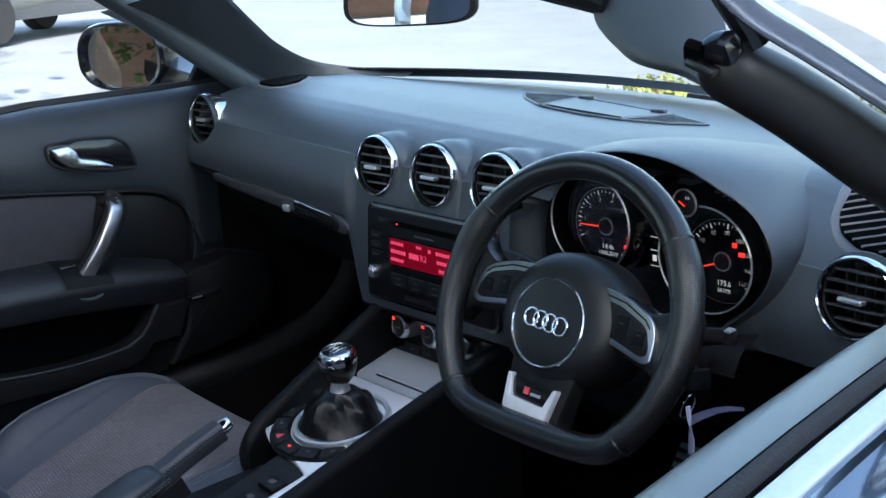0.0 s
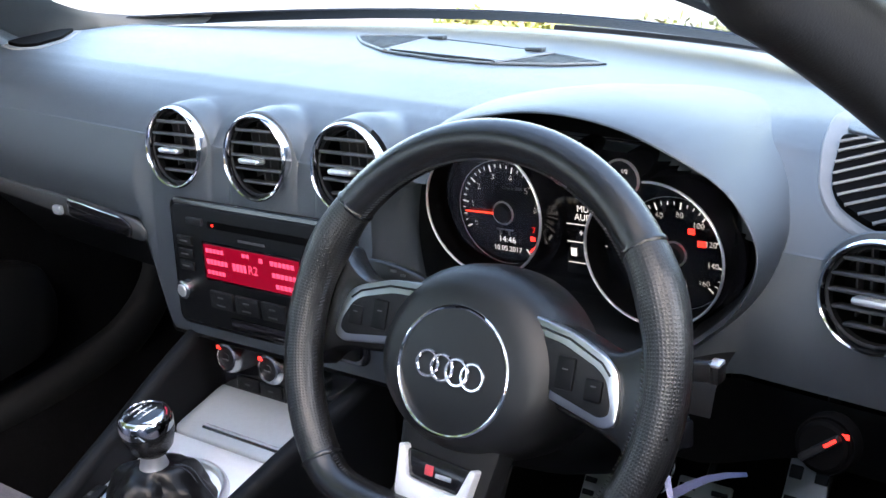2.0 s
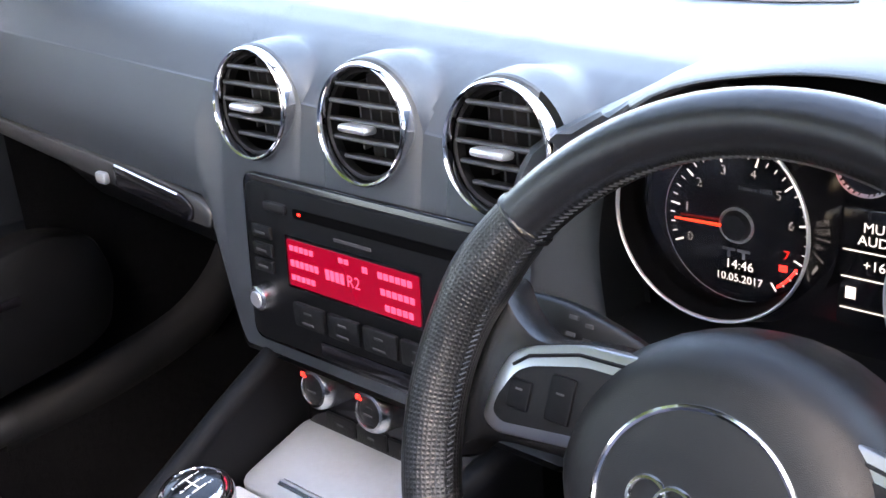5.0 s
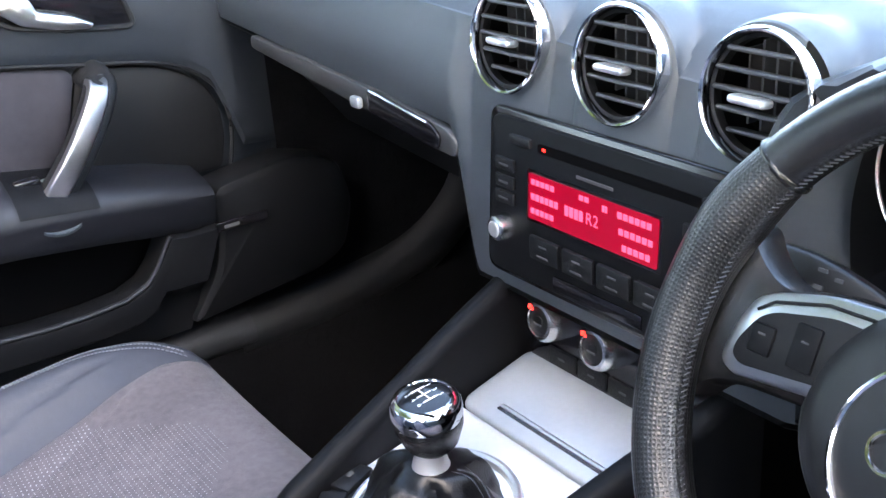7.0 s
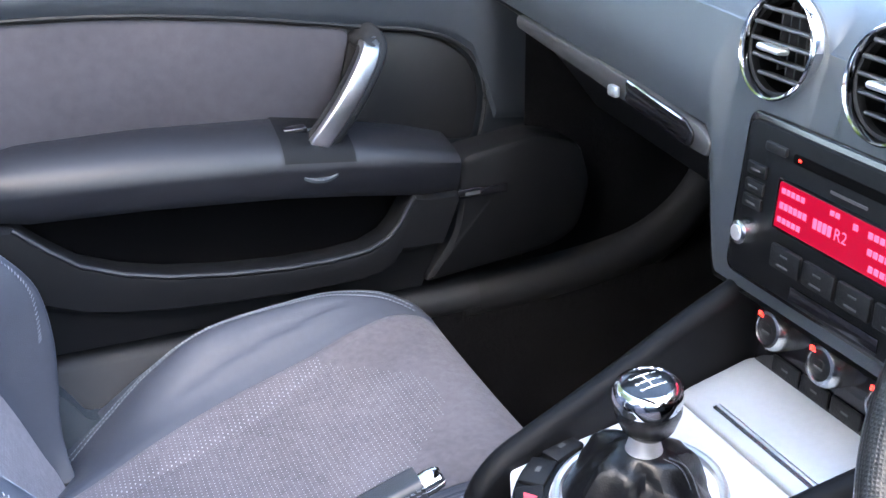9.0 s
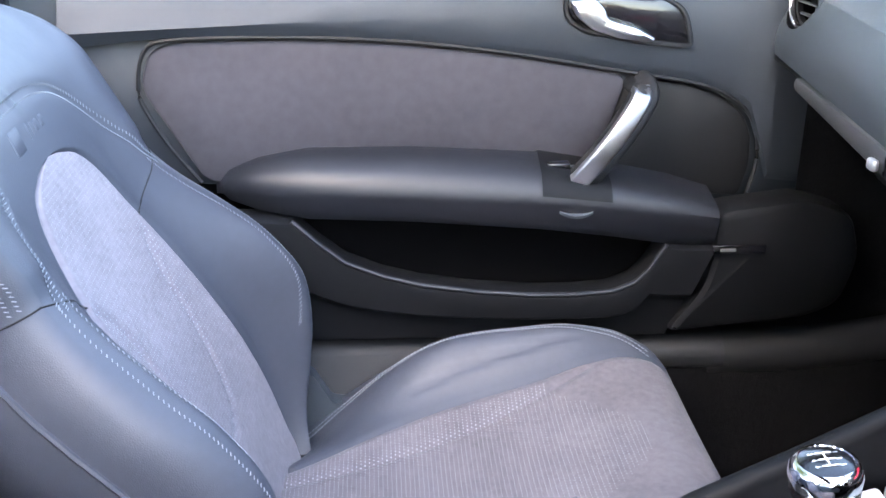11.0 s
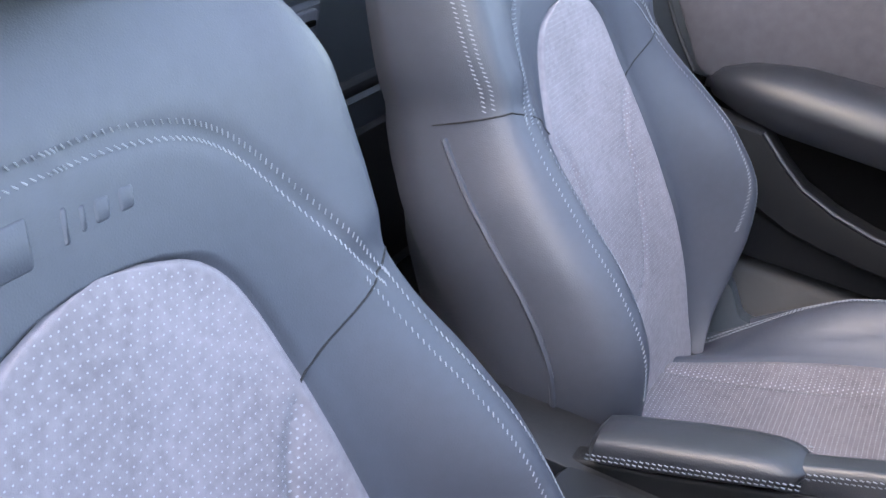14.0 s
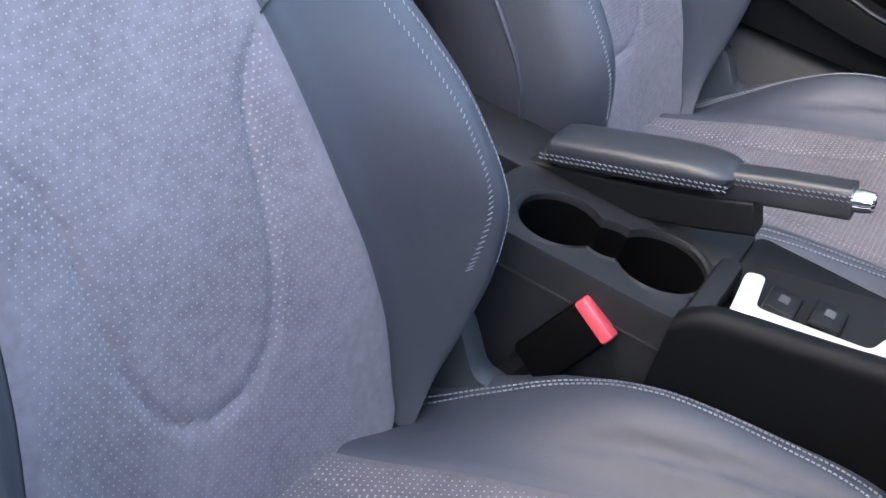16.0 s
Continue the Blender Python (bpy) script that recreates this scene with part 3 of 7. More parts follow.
# ---------------------------------------------------------------- car shell
def build_floor():
    root = thing("car_floor", (0, -0.1, 0.2), "black carpeted car floor and footwells", "car floor", kind="structure")
    rows = [[(x, y, z) for x in (-0.74, -0.4, -0.16, 0.16, 0.4, 0.74)] for y, z in ((-0.98, 0.3), (-0.6, 0.24), (0.0, 0.22), (0.5, 0.24), (0.72, 0.42), (0.78, 0.62), (0.78, 0.84))]
    part("carpet", loft(rows), CARPET, root)
    for sx in (-1, 1):
        sill = sweep([(sx * 0.67, y, z) for y, z in ((-0.72, 0.455), (-0.3, 0.452), (0.0, 0.453), (0.12, 0.453))], rounded([(-0.04, -0.04), (0.04, -0.04), (0.042, -0.012), (0.02, 0.006), (-0.02, 0.006), (-0.042, -0.012)], 0.015), up=(0, 0, 1))
        part("sill_cover", sill, TRIM, root, "dark grey plastic sill cover")
        seal = curve([(sx * x, y, z) for x, y, z in ((0.672, 0.1, 0.418), (0.672, 0.26, 0.424), (0.674, 0.4, 0.45), (0.678, 0.49, 0.52), (0.68, 0.52, 0.62), (0.68, 0.53, 0.8))], 24)
        part("door_seal", tube(seal, 0.041, 12, flat=1.0, up=(1, 0, 0)), HARD, root, "black sill end and door seal")
        mat_rows = [[(sx * (0.632 - 0.035 * k / 22), y, 0.445 - 0.09 * k / 22 + (0.0022 if k % 2 else 0.0)) for y in (-0.62, -0.4, -0.2, 0.0)] for k in range(23)]
        part("ribbed_strip", loft(mat_rows), TRIM, root, "ribbed black sill carpet")
        part("side_carpet", loft([[(sx * x, y, z) for y in (-0.72, -0.2, 0.2, 0.55)] for x, z in ((0.6, 0.23), (0.625, 0.3), (0.636, 0.43))]), CARPET, root)
        part("kick_panel", loft([[(sx * 0.665, y, z) for y in (0.2, 0.4, 0.6, 0.82)] for z in (0.25, 0.5, 0.72, 0.9)]), CARPET, root)


build_floor()


def body_side(sx):
    """Painted body outside the cabin: front wing, rear wing, sill."""
    root = thing("body_side", (sx * 0.9, 0, 0.2), "glossy dark blue painted car body side", "car body")
    rows = []
    for y, top, wid in ((0.42, 0.89, 0.86), (0.7, 0.87, 0.89), (1.1, 0.82, 0.9), (1.5, 0.76, 0.88), (1.85, 0.66, 0.8), (2.0, 0.55, 0.7)):
        rows.append([(sx * (wid - 0.16), y, top), (sx * (wid - 0.06), y, top - 0.015), (sx * wid, y, top - 0.09), (sx * (wid + 0.02), y, top - 0.3), (sx * wid, y, 0.25), (sx * (wid - 0.16), y, 0.22)])
    part("front_wing", loft(rows, True, True), PAINT, root)
    rows = []
    for y, top, wid in ((-0.78, 0.94, 0.88), (-1.2, 0.96, 0.9), (-1.6, 0.93, 0.86), (-1.95, 0.84, 0.74)):
        rows.append([(sx * (wid - 0.2), y, top), (sx * (wid - 0.07), y, top - 0.015), (sx * wid, y, top - 0.09), (sx * (wid + 0.02), y, top - 0.3), (sx * wid, y, 0.25), (sx * (wid - 0.2), y, 0.22)])
    part("rear_wing", loft(rows, True, True), PAINT, root)
    for y in (1.32, -1.25):
        w = part("wheel", lathe([(0.2, -0.1), (0.3, -0.11), (0.325, -0.08), (0.325, 0.08), (0.3, 0.11), (0.2, 0.1)], (sx * 0.83, y, 0.325), (1, 0, 0), 28), RUBBER, root)
        part("rim", lathe([(0.0, -0.09), (0.2, -0.112), (0.21, -0.08), (0.21, 0.08), (0.2, 0.112), (0.0, 0.09)], (sx * 0.83, y, 0.325), (1, 0, 0), 20), SATIN, w)


for side in (-1, 1):
    body_side(side)


def build_bonnet():
    root = thing("bonnet", (0, 1.2, 0.8), "glossy dark blue car bonnet reflecting the sky", "bonnet")
    rows = []
    for y, z, w, arch in ((0.76, 0.86, 0.6, 0.015), (0.85, 0.852, 0.68, 0.02), (1.1, 0.82, 0.72, 0.025), (1.4, 0.765, 0.72, 0.03), (1.7, 0.68, 0.68, 0.03), (1.9, 0.57, 0.6, 0.03)):
        rows.append([(w * k / 8, y - 0.12 * (k / 8) ** 2 * (1 if y < 1.2 else 0), z + arch * (1 - (k / 8) ** 2)) for k in range(-8, 9)])
    part("panel", loft(rows + [[(p[0], p[1], p[2] - 0.02) for p in r] for r in rows[::-1]], False), PAINT, root)


build_bonnet()


def build_rear_deck():
    """The boot lid and folded roof cover behind the seats."""
    root = thing("rear_deck", (0, -1.4, 0.9), "glossy dark blue rear deck behind the seats", "car body")
    rows = [[(0.74 * k / 6, y, z - 0.03 * (k / 6) ** 2) for k in range(-6, 7)] for y, z in ((-1.02, 0.945), (-1.15, 0.975), (-1.5, 0.965), (-1.85, 0.9), (-2.0, 0.8), (-2.05, 0.4))]
    part("panel", loft(rows), PAINT, root)


build_rear_deck()


def build_bumper(sy):
    """Painted bumper that closes the nose or the tail."""
    label = "glossy dark blue front bumper with a black grille" if sy > 0 else "glossy dark blue rear bumper with red lamps"
    root = thing("bumper", (0, sy * 2.0, 0.2), label, "bumper", "bumpers")
    rows = []
    for k in range(-10, 11):
        x = 0.86 * k / 10
        y = 2.08 - 0.3 * (k / 10) ** 4
        top = (0.6 if sy > 0 else 0.84) - 0.04 * (k / 10) ** 2
        rows.append([(x, sy * (y - 0.2), top + 0.02), (x, sy * (y - 0.05), top), (x, sy * y, top - 0.09), (x, sy * (y + 0.02), 0.42), (x, sy * (y - 0.02), 0.26), (x, sy * (y - 0.2), 0.2)])
    skin = part("skin", loft(rows, True, True), PAINT, root)
    if sy > 0:
        grille = part("grille", prism(rounded([(-0.34, 0.28), (0.34, 0.28), (0.42, 0.56), (-0.42, 0.56)], 0.05), lambda a, b, d: (a, 2.08 + d, b), 0.03, 0.006), GLOSS, root, "black grille")
        for z in (0.34, 0.4, 0.46, 0.52):
            part("bar", tube([(-0.33, 2.112, z), (0.33, 2.112, z)], 0.006, 6), SATIN, grille)
    for sx in (-1, 1):
        shape = rounded([(sx * 0.5, 0.56), (sx * 0.78, 0.53), (sx * 0.8, 0.62), (sx * 0.55, 0.66)], 0.03) if sy > 0 else rounded([(sx * 0.45, 0.66), (sx * 0.78, 0.66), (sx * 0.8, 0.78), (sx * 0.5, 0.78)], 0.03)
        part("lamp", prism(shape, lambda a, b, d: (a, sy * (1.98 + d), b), 0.08, 0.01), GLOSS if sy > 0 else REDPLASTIC, root)


for side in (1, -1):
    build_bumper(side)


def build_bulkhead():
    root = thing("rear_bulkhead", (0, -0.98, 0.3), "dark grey plastic panel behind the seats with a seat-belt guide", "trim panel", kind="structure")
    rows = [[(0.7 * k / 10, y, z) for k in range(-10, 11)] for y, z in ((-0.9, 0.24), (-0.9, 0.6), (-0.92, 0.62), (-0.95, 0.84), (-0.98, 0.905), (-1.05, 0.93))]
    part("panel", loft(rows), DASH, root)
    part("shelf", rbox((0, -0.93, 0.61), (1.36, 0.05, 0.02), 0.006), TRIM, root)
    for x in (-0.42, 0.42):
        part("pocket_cover", prism(rounded([(x - 0.22, 0.32), (x + 0.22, 0.32), (x + 0.22, 0.56), (x - 0.22, 0.56)], 0.03), lambda a, b, d: (a, -0.9 + d, b), 0.012, 0.004), HARD, root)
    block = []
    for z, d in ((0.26, 0.0), (0.5, 0.0), (0.757, 0.0), (0.762, -0.004), (0.767, -0.004), (0.772, 0.0), (0.88, -0.004), (0.915, -0.02), (0.93, -0.06)):
        block.append([(x, -0.875 + d + e, z) for x, e in ((-0.262, -0.06), (-0.256, -0.012), (-0.244, 0.0), (-0.1, 0.004), (0.1, 0.004), (0.244, 0.0), (0.256, -0.012), (0.262, -0.06))])
    part("centre_block", loft(block), PANELGREY, root, "dark grey storage panel between the seats")
    part("latch_recess", prism(rounded([(-0.235, 0.69), (-0.165, 0.69), (-0.165, 0.755), (-0.235, 0.755)], 0.008), lambda a, b, d: (a, -0.876 + d, b), 0.007, 0.002), PANELGREY, root, "storage latch plate")
    part("latch_slot", rbox((-0.2, -0.868, 0.742), (0.05, 0.004, 0.006), 0.001), VOID, root)
    part("latch_slot", rbox((-0.185, -0.868, 0.7), (0.02, 0.004, 0.012), 0.002), VOID, root)
    part("latch_lock", lathe([(0.0, 0.006), (0.006, 0.005), (0.007, 0.0)], (-0.205, -0.869, 0.722), (0, 1, 0), 16), SATIN, root, "small metal lock")
    for sx in (-1, 1):
        side = [[(sx * x, y, z) for y, x in ((-0.6, 0.735), (-0.7, 0.72), (-0.8, 0.69), (-0.92, 0.66), (-1.05, 0.64))] for z, x in ((0.3, 0), (0.6, 0), (0.8, 0), (0.9, 0), (0.95, 0))]
        part("side_trim", loft(side), DASH, root)
        part("side_cap", sweep([(sx * 0.735, -0.74, 0.925 - 0.02 * sx), (sx * 0.715, -0.82, 0.935 - 0.015 * sx), (sx * 0.68, -0.95, 0.95), (sx * 0.66, -1.08, 0.96)], rounded([(-0.07, -0.02), (0.07, -0.02), (0.06, 0.015), (-0.06, 0.015)], 0.012)), TRIM, root)
        hoop = curve([(sx * 0.22, -0.97, 0.9), (sx * 0.22, -0.975, 1.02), (sx * 0.26, -0.98, 1.1), (sx * 0.36, -0.98, 1.115), (sx * 0.46, -0.98, 1.1), (sx * 0.5, -0.975, 1.02), (sx * 0.5, -0.97, 0.9)], 26)
        part("roll_hoop", tube(hoop, 0.02, 10), SATIN, root)


build_bulkhead()


def build_windscreen_frame():
    """Padded pillars and header round the windscreen, with the painted outer skin."""
    root = thing("windscreen_frame", (0, 0.3, 0.95), "dark padded windscreen frame with glossy painted outer pillars", "windscreen frame")
    # driver's side: black seal pad, skin with sky reflection as silver, grey header corner and roof latch
    seal = curve([(0.6 + 0.27 * (y + 0.05), y, z) for y, z in ((-0.05, 1.092), (0.0, 1.068), (0.06, 1.034), (0.16, 0.971), (0.3, 0.888), (0.42, 0.815))], 26)
    rows = []
    for q in seal:
        r = (0.0265 + 0.05 * max(0.0, q.y + 0.05)) * math.sqrt(min(1.0, 0.12 + (q - seal[0]).length / 0.025))
        rows.append([q + Vector((min(r, 0.026) * math.cos(a), 0.35 * r * math.sin(a), r * math.sin(a))) for a in (2 * math.pi * j / 22 for j in range(22))])
    part("pillar_seal", loft(rows, True, True), SEALPAD, root, "thick black rubber seal pad")
    skin = curve([(0.628, -0.093, 1.169), (0.634, -0.071, 1.151), (0.642, -0.044, 1.13), (0.659, 0.021, 1.094), (0.681, 0.102, 1.047)], 20)
    end = skin[-1] + (skin[-1] - skin[-2]).normalized() * 0.3
    part("pillar_skin", sweep(skin + [end], rounded([(-0.011, -0.009), (0.011, -0.014), (0.014, 0.008), (-0.008, 0.014)], 0.005, 3), up=(0.4, 0, 1)), SKYSHEEN, root, "outer painted pillar with sky reflection coloured silver")
    inner = curve([(0.371, 0.06, 1.166), (0.403, 0.036, 1.134), (0.419, 0.022, 1.115), (0.437, 0.013, 1.103), (0.457, 0.005, 1.093), (0.487, -0.005, 1.08), (0.519, -0.009, 1.074), (0.548, -0.012, 1.07), (0.586, -0.021, 1.059)], 26)
    outer = curve([(0.524, 0.057, 1.163), (0.552, 0.035, 1.134), (0.567, 0.023, 1.117), (0.575, 0.015, 1.106), (0.582, 0.007, 1.096), (0.589, -0.002, 1.084), (0.593, -0.007, 1.077), (0.596, -0.011, 1.072), (0.604, -0.02, 1.06)], 26)
    rows = []
    for q, o in zip(inner, outer):
        row = [q + Vector((0.012, 0.03, 0.006)), q + Vector((0.0, 0.012, 0.002))]
        for j in range(11):
            f = j / 10
            row.append(q.lerp(o, f) + Vector((0.1, -0.75, 0.4)) * 0.03 * (f * (1 - f)) ** 0.6)
        rows.append(row)
    part("header_end", tube([q + Vector((0, 0.01, 0.014)) for q in curve([(0.243, 0.046, 1.147), (0.338, 0.034, 1.132), (0.415, 0.025, 1.12), (0.434, 0.022, 1.116)], 10)], 0.0145, 10), HARD, root)
    part("header_corner", loft(rows), DASH, root, "soft grey padded header corner")
    latch = part("roof_latch", rbox((0.61, -0.044, 1.1), (0.03, 0.026, 0.026), 0.008, Matrix.Rotation(0.5, 3, "X")), GLOSS, root, "black roof latch block")
    part("latch_slot", rbox((0.589, -0.054, 1.098), (0.016, 0.012, 0.022), 0.004, Matrix.Rotation(0.7, 3, "X") @ Matrix.Rotation(0.4, 3, "Y")), VOID, latch)
    part("latch_lip", rbox(Vector((0.589, -0.054, 1.098)) + Vector((0.012, -0.004, -0.012)), (0.03, 0.014, 0.009), 0.003, Matrix.Rotation(0.35, 3, "Y")), RIMHIDE, latch)
    part("latch_strap", tube(curve([(0.603, -0.05, 1.163), (0.61, -0.034, 1.139), (0.618, -0.022, 1.117), (0.623, -0.014, 1.1)], 14), 0.0125, 10), RIMHIDE, latch, "black hide strap")
    # passenger side
    sx, tr = -1, 0.05
    path = curve([(sx * (0.6 + 0.27 * (y + 0.05)), y, 1.125 - 0.65 * y + tr) for y in (0.45, 0.3, 0.15, 0.0, -0.1, -0.14)], 22)
    sec = rounded([(-0.05, -0.022), (0.03, -0.024), (0.042, 0.0), (0.03, 0.016), (-0.035, 0.02), (-0.054, 0.0)], 0.016, 3)
    part("pillar_trim", sweep(path, sec, up=(0.75, -0.1, 1)), DASH, root, "dark grained pillar trim")
    part("pillar_skin", sweep([p + Vector((-0.04, 0.03, 0.042)) for p in path], rounded([(-0.05, -0.014), (0.05, -0.014), (0.042, 0.012), (-0.042, 0.012)], 0.012, 3), up=(-0.75, 0.1, 1)), PAINT, root, "glossy dark painted pillar")
    part("pillar_seal", tube([p + Vector((-0.03, 0.0, 0.036)) for p in path], 0.011, 8), RUBBER, root)
    part("latch_plate", rbox(path[-1] + Vector((0.01, -0.02, 0.02)), (0.06, 0.06, 0.03), 0.008, Matrix.Rotation(-0.5, 3, "Z")), HARD, root)
    part("latch_hook", rbox(path[-1] + Vector((0, -0.045, 0.03)), (0.03, 0.03, 0.018), 0.005), GLOSS, root)
    rims = [(-0.46, 0.1, 1.165), (-0.503, 0.165, 1.127), (-0.568, 0.25, 1.078), (-0.626, 0.335, 1.03), (-0.654, 0.43, 0.987), (-0.61, 0.51, 0.966), (-0.52, 0.575, 0.955)]
    feet = [(-0.635, 0.0, 1.12), (-0.662, 0.1, 1.072), (-0.688, 0.2, 1.012), (-0.7, 0.28, 0.972), (-0.683, 0.385, 0.958), (-0.62, 0.49, 0.956), (-0.52, 0.56, 0.95)]
    rims, feet = curve(rims, 30), curve(feet, 30)
    rows = []
    for q, o in zip(rims, feet):
        row = [q + Vector((0.0, 0.006, 0.004))]
        for j in range(9):
            f = j / 8
            row.append(q.lerp(o, f) + Vector((0.25, -0.6, -0.2)) * (q - o).length * (0.3 * f * (1 - f)))
        rows.append(row)
    part("pillar_foot", loft(rows), DASH, root, "soft grey pillar foot flared onto the dash")
    pad = []
    for x, y, dz, k in ((0.615, -0.085, 0.02, 0.5), (0.6, -0.09, 0.024, 0.8), (0.56, -0.1, 0.034, 1.0), (0.5, -0.112, 0.046, 1.0), (0.42, -0.125, 0.06, 0.8), (0.3, -0.14, 0.074, 0.5)):
        pad.append([Vector((sx * x, y + 0.055 * k * math.cos(a), 1.145 + tr * x / 0.6 + dz + 0.034 * k * math.sin(a))) for a in (2 * math.pi * j / 20 for j in range(20))])
    part("corner_pad", loft(pad, True, True), DASH, root, "soft grey corner pad")
    head = curve([(-0.58, -0.135, 1.25), (-0.4, -0.16, 1.245), (0, -0.175, 1.235), (0.4, -0.16, 1.205), (0.58, -0.135, 1.18)], 24)
    part("header", sweep(head, rounded([(-0.05, -0.02), (0.05, -0.016), (0.05, 0.02), (-0.05, 0.022)], 0.015, 3)), HARD, root)
    part("header_skin", sweep([p + Vector((0, 0.035, 0.03)) for p in head], rounded([(-0.05, -0.008), (0.05, -0.02), (0.05, 0.008), (-0.05, 0.012)], 0.006, 3)), PAINT, root)
    return root


build_windscreen_frame()


def build_windscreen():
    rows = []
    for t in [i / 10 for i in range(11)]:
        row = []
        for k in range(-10, 11):
            a = k / 10
            base = Vector((a * 0.74, 0.78 - 0.35 * a * a, 0.925 - 0.035 * a))
            top = Vector((a * 0.57, -0.135 + 0.02 * a * a, 1.24 - 0.035 * a - 0.02 * a * a))
            row.append(base.lerp(top, t) + Vector((0, 0.03, 0.035)) * math.sin(math.pi * t))
        rows.append(row)
    band = [[p + Vector((0, -0.006, -0.004)) for p in rows[0]], [p.lerp(q, 0.45) + Vector((0, -0.006, -0.004)) for p, q in zip(rows[0], rows[1])]]
    frit = part("windscreen_border", loft(band + [[p + Vector((0, 0.004, 0.002)) for p in r] for r in band[::-1]], around=True), GLOSS, label="black printed border along the windscreen base", category="windscreen border", kind="structure")
    ob = part("windscreen", loft(rows), PANE, label="clear curved windscreen glass", category="windscreen", kind="structure")
    ob.visible_shadow = False


build_windscreen()


def build_wiper():
    root = thing("wiper", (-0.2, 0.74, 0.93), "black windscreen wiper lying along the screen base", "wiper")
    part("blade", tube(curve([(-0.3, 0.79, 0.905), (-0.1, 0.82, 0.9), (0.1, 0.82, 0.89), (0.35, 0.775, 0.878)], 18), 0.007, 6), RUBBER, root)
    part("arm", tube(curve([(0.62, 0.64, 0.87), (0.35, 0.79, 0.88), (0.1, 0.84, 0.893), (-0.05, 0.835, 0.903)], 14), 0.008, 6), HARD, root)


build_wiper()


def build_rear_view_mirror():
    c = Vector((-0.018, 0.155, 1.124))
    root = thing("rear_view_mirror", c, "black framed interior rear-view mirror", "mirror")
    n = Vector((0.5, -0.83, -0.02)).normalized()
    s = n.cross(Vector((0, 0, 1))).normalized()
    u = s.cross(n)
    out = [(0.094 * math.copysign(abs(math.cos(a)) ** 0.7, math.cos(a)), 0.036 * math.copysign(abs(math.sin(a)) ** 0.75, math.sin(a)) - 0.004 * math.cos(2 * a)) for a in (2 * math.pi * i / 40 for i in range(40))]
    part("housing", loft([[c + s * x * k + u * y * k + n * d for x, y in out] for k, d in ((0.5, -0.04), (0.9, -0.03), (1.0, -0.012), (1.02, 0.0), (1.0, 0.006), (0.93, 0.006))], True, True), HARD, root)
    part("glass", loft([[c + s * x * k + u * y * k + n * d for x, y in out] for k, d in ((0.925, 0.0062), (0.92, 0.0078))], True, True), MIRROR, root, "silvered mirror glass")
    part("stem", tube([c - n * 0.03, c + Vector((0, 0.08, 0.03)), c + Vector((0, 0.17, 0.03))], 0.012, 8), HARD, root)


build_rear_view_mirror()


def build_wing_mirror(sx):
    root = thing("wing_mirror", (sx * 0.86, 0.24, 0.93), "oval black wing mirror on the door corner", "mirror", "wing mirrors")
    c = Vector((sx * 0.955, 0.18, 1.014))
    n = Vector((-sx * 0.1, -1, 0.02)).normalized()
    if sx < 0:
        n = Vector((0.34, -0.94, 0.03)).normalized()
    s = n.cross(Vector((0, 0, 1))).normalized()
    u = s.cross(n)
    out = []
    for i in range(44):
        a = 2 * math.pi * i / 44
        x, y = math.cos(a), math.sin(a)
        out.append((0.116 * math.copysign(abs(x) ** 0.72, x), 0.069 * math.copysign(abs(y) ** 0.8, y) * (1.0 if y < 0 else 1.04)))
    shell = [[c + s * x * k + u * y * k + n * d for x, y in out] for k, d in ((0.35, -0.1), (0.7, -0.085), (0.92, -0.05), (1.0, -0.015), (1.0, 0.0), (0.95, 0.008), (0.88, 0.006), (0.87, -0.008))]
    part("housing", loft(shell, True, True), GLOSS, root, "glossy black mirror housing")
    part("glass", loft([[c + s * x * k + u * y * k + n * d for x, y in out] for k, d in ((0.868, -0.006), (0.866, -0.004))], True, True), MIRROR, root, "silvered mirror glass")
    part("foot", loft([[Vector((sx * x, y, z)) + Vector((0, a * d, b * e)) for a, b in ((-1, -1), (1, -1), (1.2, 0), (1, 1), (-1, 1), (-1.2, 0))] for x, y, z, d, e in ((0.9, 0.235, 0.985, 0.03, 0.03), (0.83, 0.265, 0.965, 0.035, 0.026), (0.76, 0.29, 0.95, 0.05, 0.03))], True, True), GLOSS, root)
    part("corner_plate", prism([(0.2, 0.945), (0.44, 0.935), (0.25, 1.02)], lambda a, b, d, q=sx: (q * (0.765 - d), a, b), 0.012, 0.003), HARD, root)
    return root


for side in (-1, 1):
    build_wing_mirror(side)

# ---------------------------------------------------------------- dashboard
def dash_top(x, y):
    """Height of the padded top at a place of the plan."""
    z = lerp(((0.16, -0.034), (0.166, -0.0275), (0.178, -0.0155), (0.19, -0.006), (0.205, 0.002), (0.225, 0.009), (0.26, 0.015), (0.36, 0.018), (0.5, 0.01), (0.6, 0.0), (0.8, -0.012)), y)
    side = 0.03 * smooth((abs(x) - 0.58) / 0.2)
    base = 0.92 - 0.052 * x + z - side - 0.022 * smooth((x - 0.45) / 0.07) * (1 - smooth((y - 0.16) / 0.2))
    # rounded cowls behind the vents
    for c, m, far, fall in ((-0.124, 0.8845, 0.185, 0.25), (0.003, 0.8845, 0.185, 0.25), (0.128, 0.8845, 0.185, 0.25), (0.608, 0.8155, 0.162, 1.6)):
        d = (x - c) / 0.0485
        if abs(d) < 1:
            rise = m + 0.0475 * math.sqrt(1 - d * d) - fall * max(0.0, y - far) - base
            base += (rise + math.sqrt(rise * rise + 0.00001)) / 2 - 0.0003
    return base


LOWRISE = 0.064


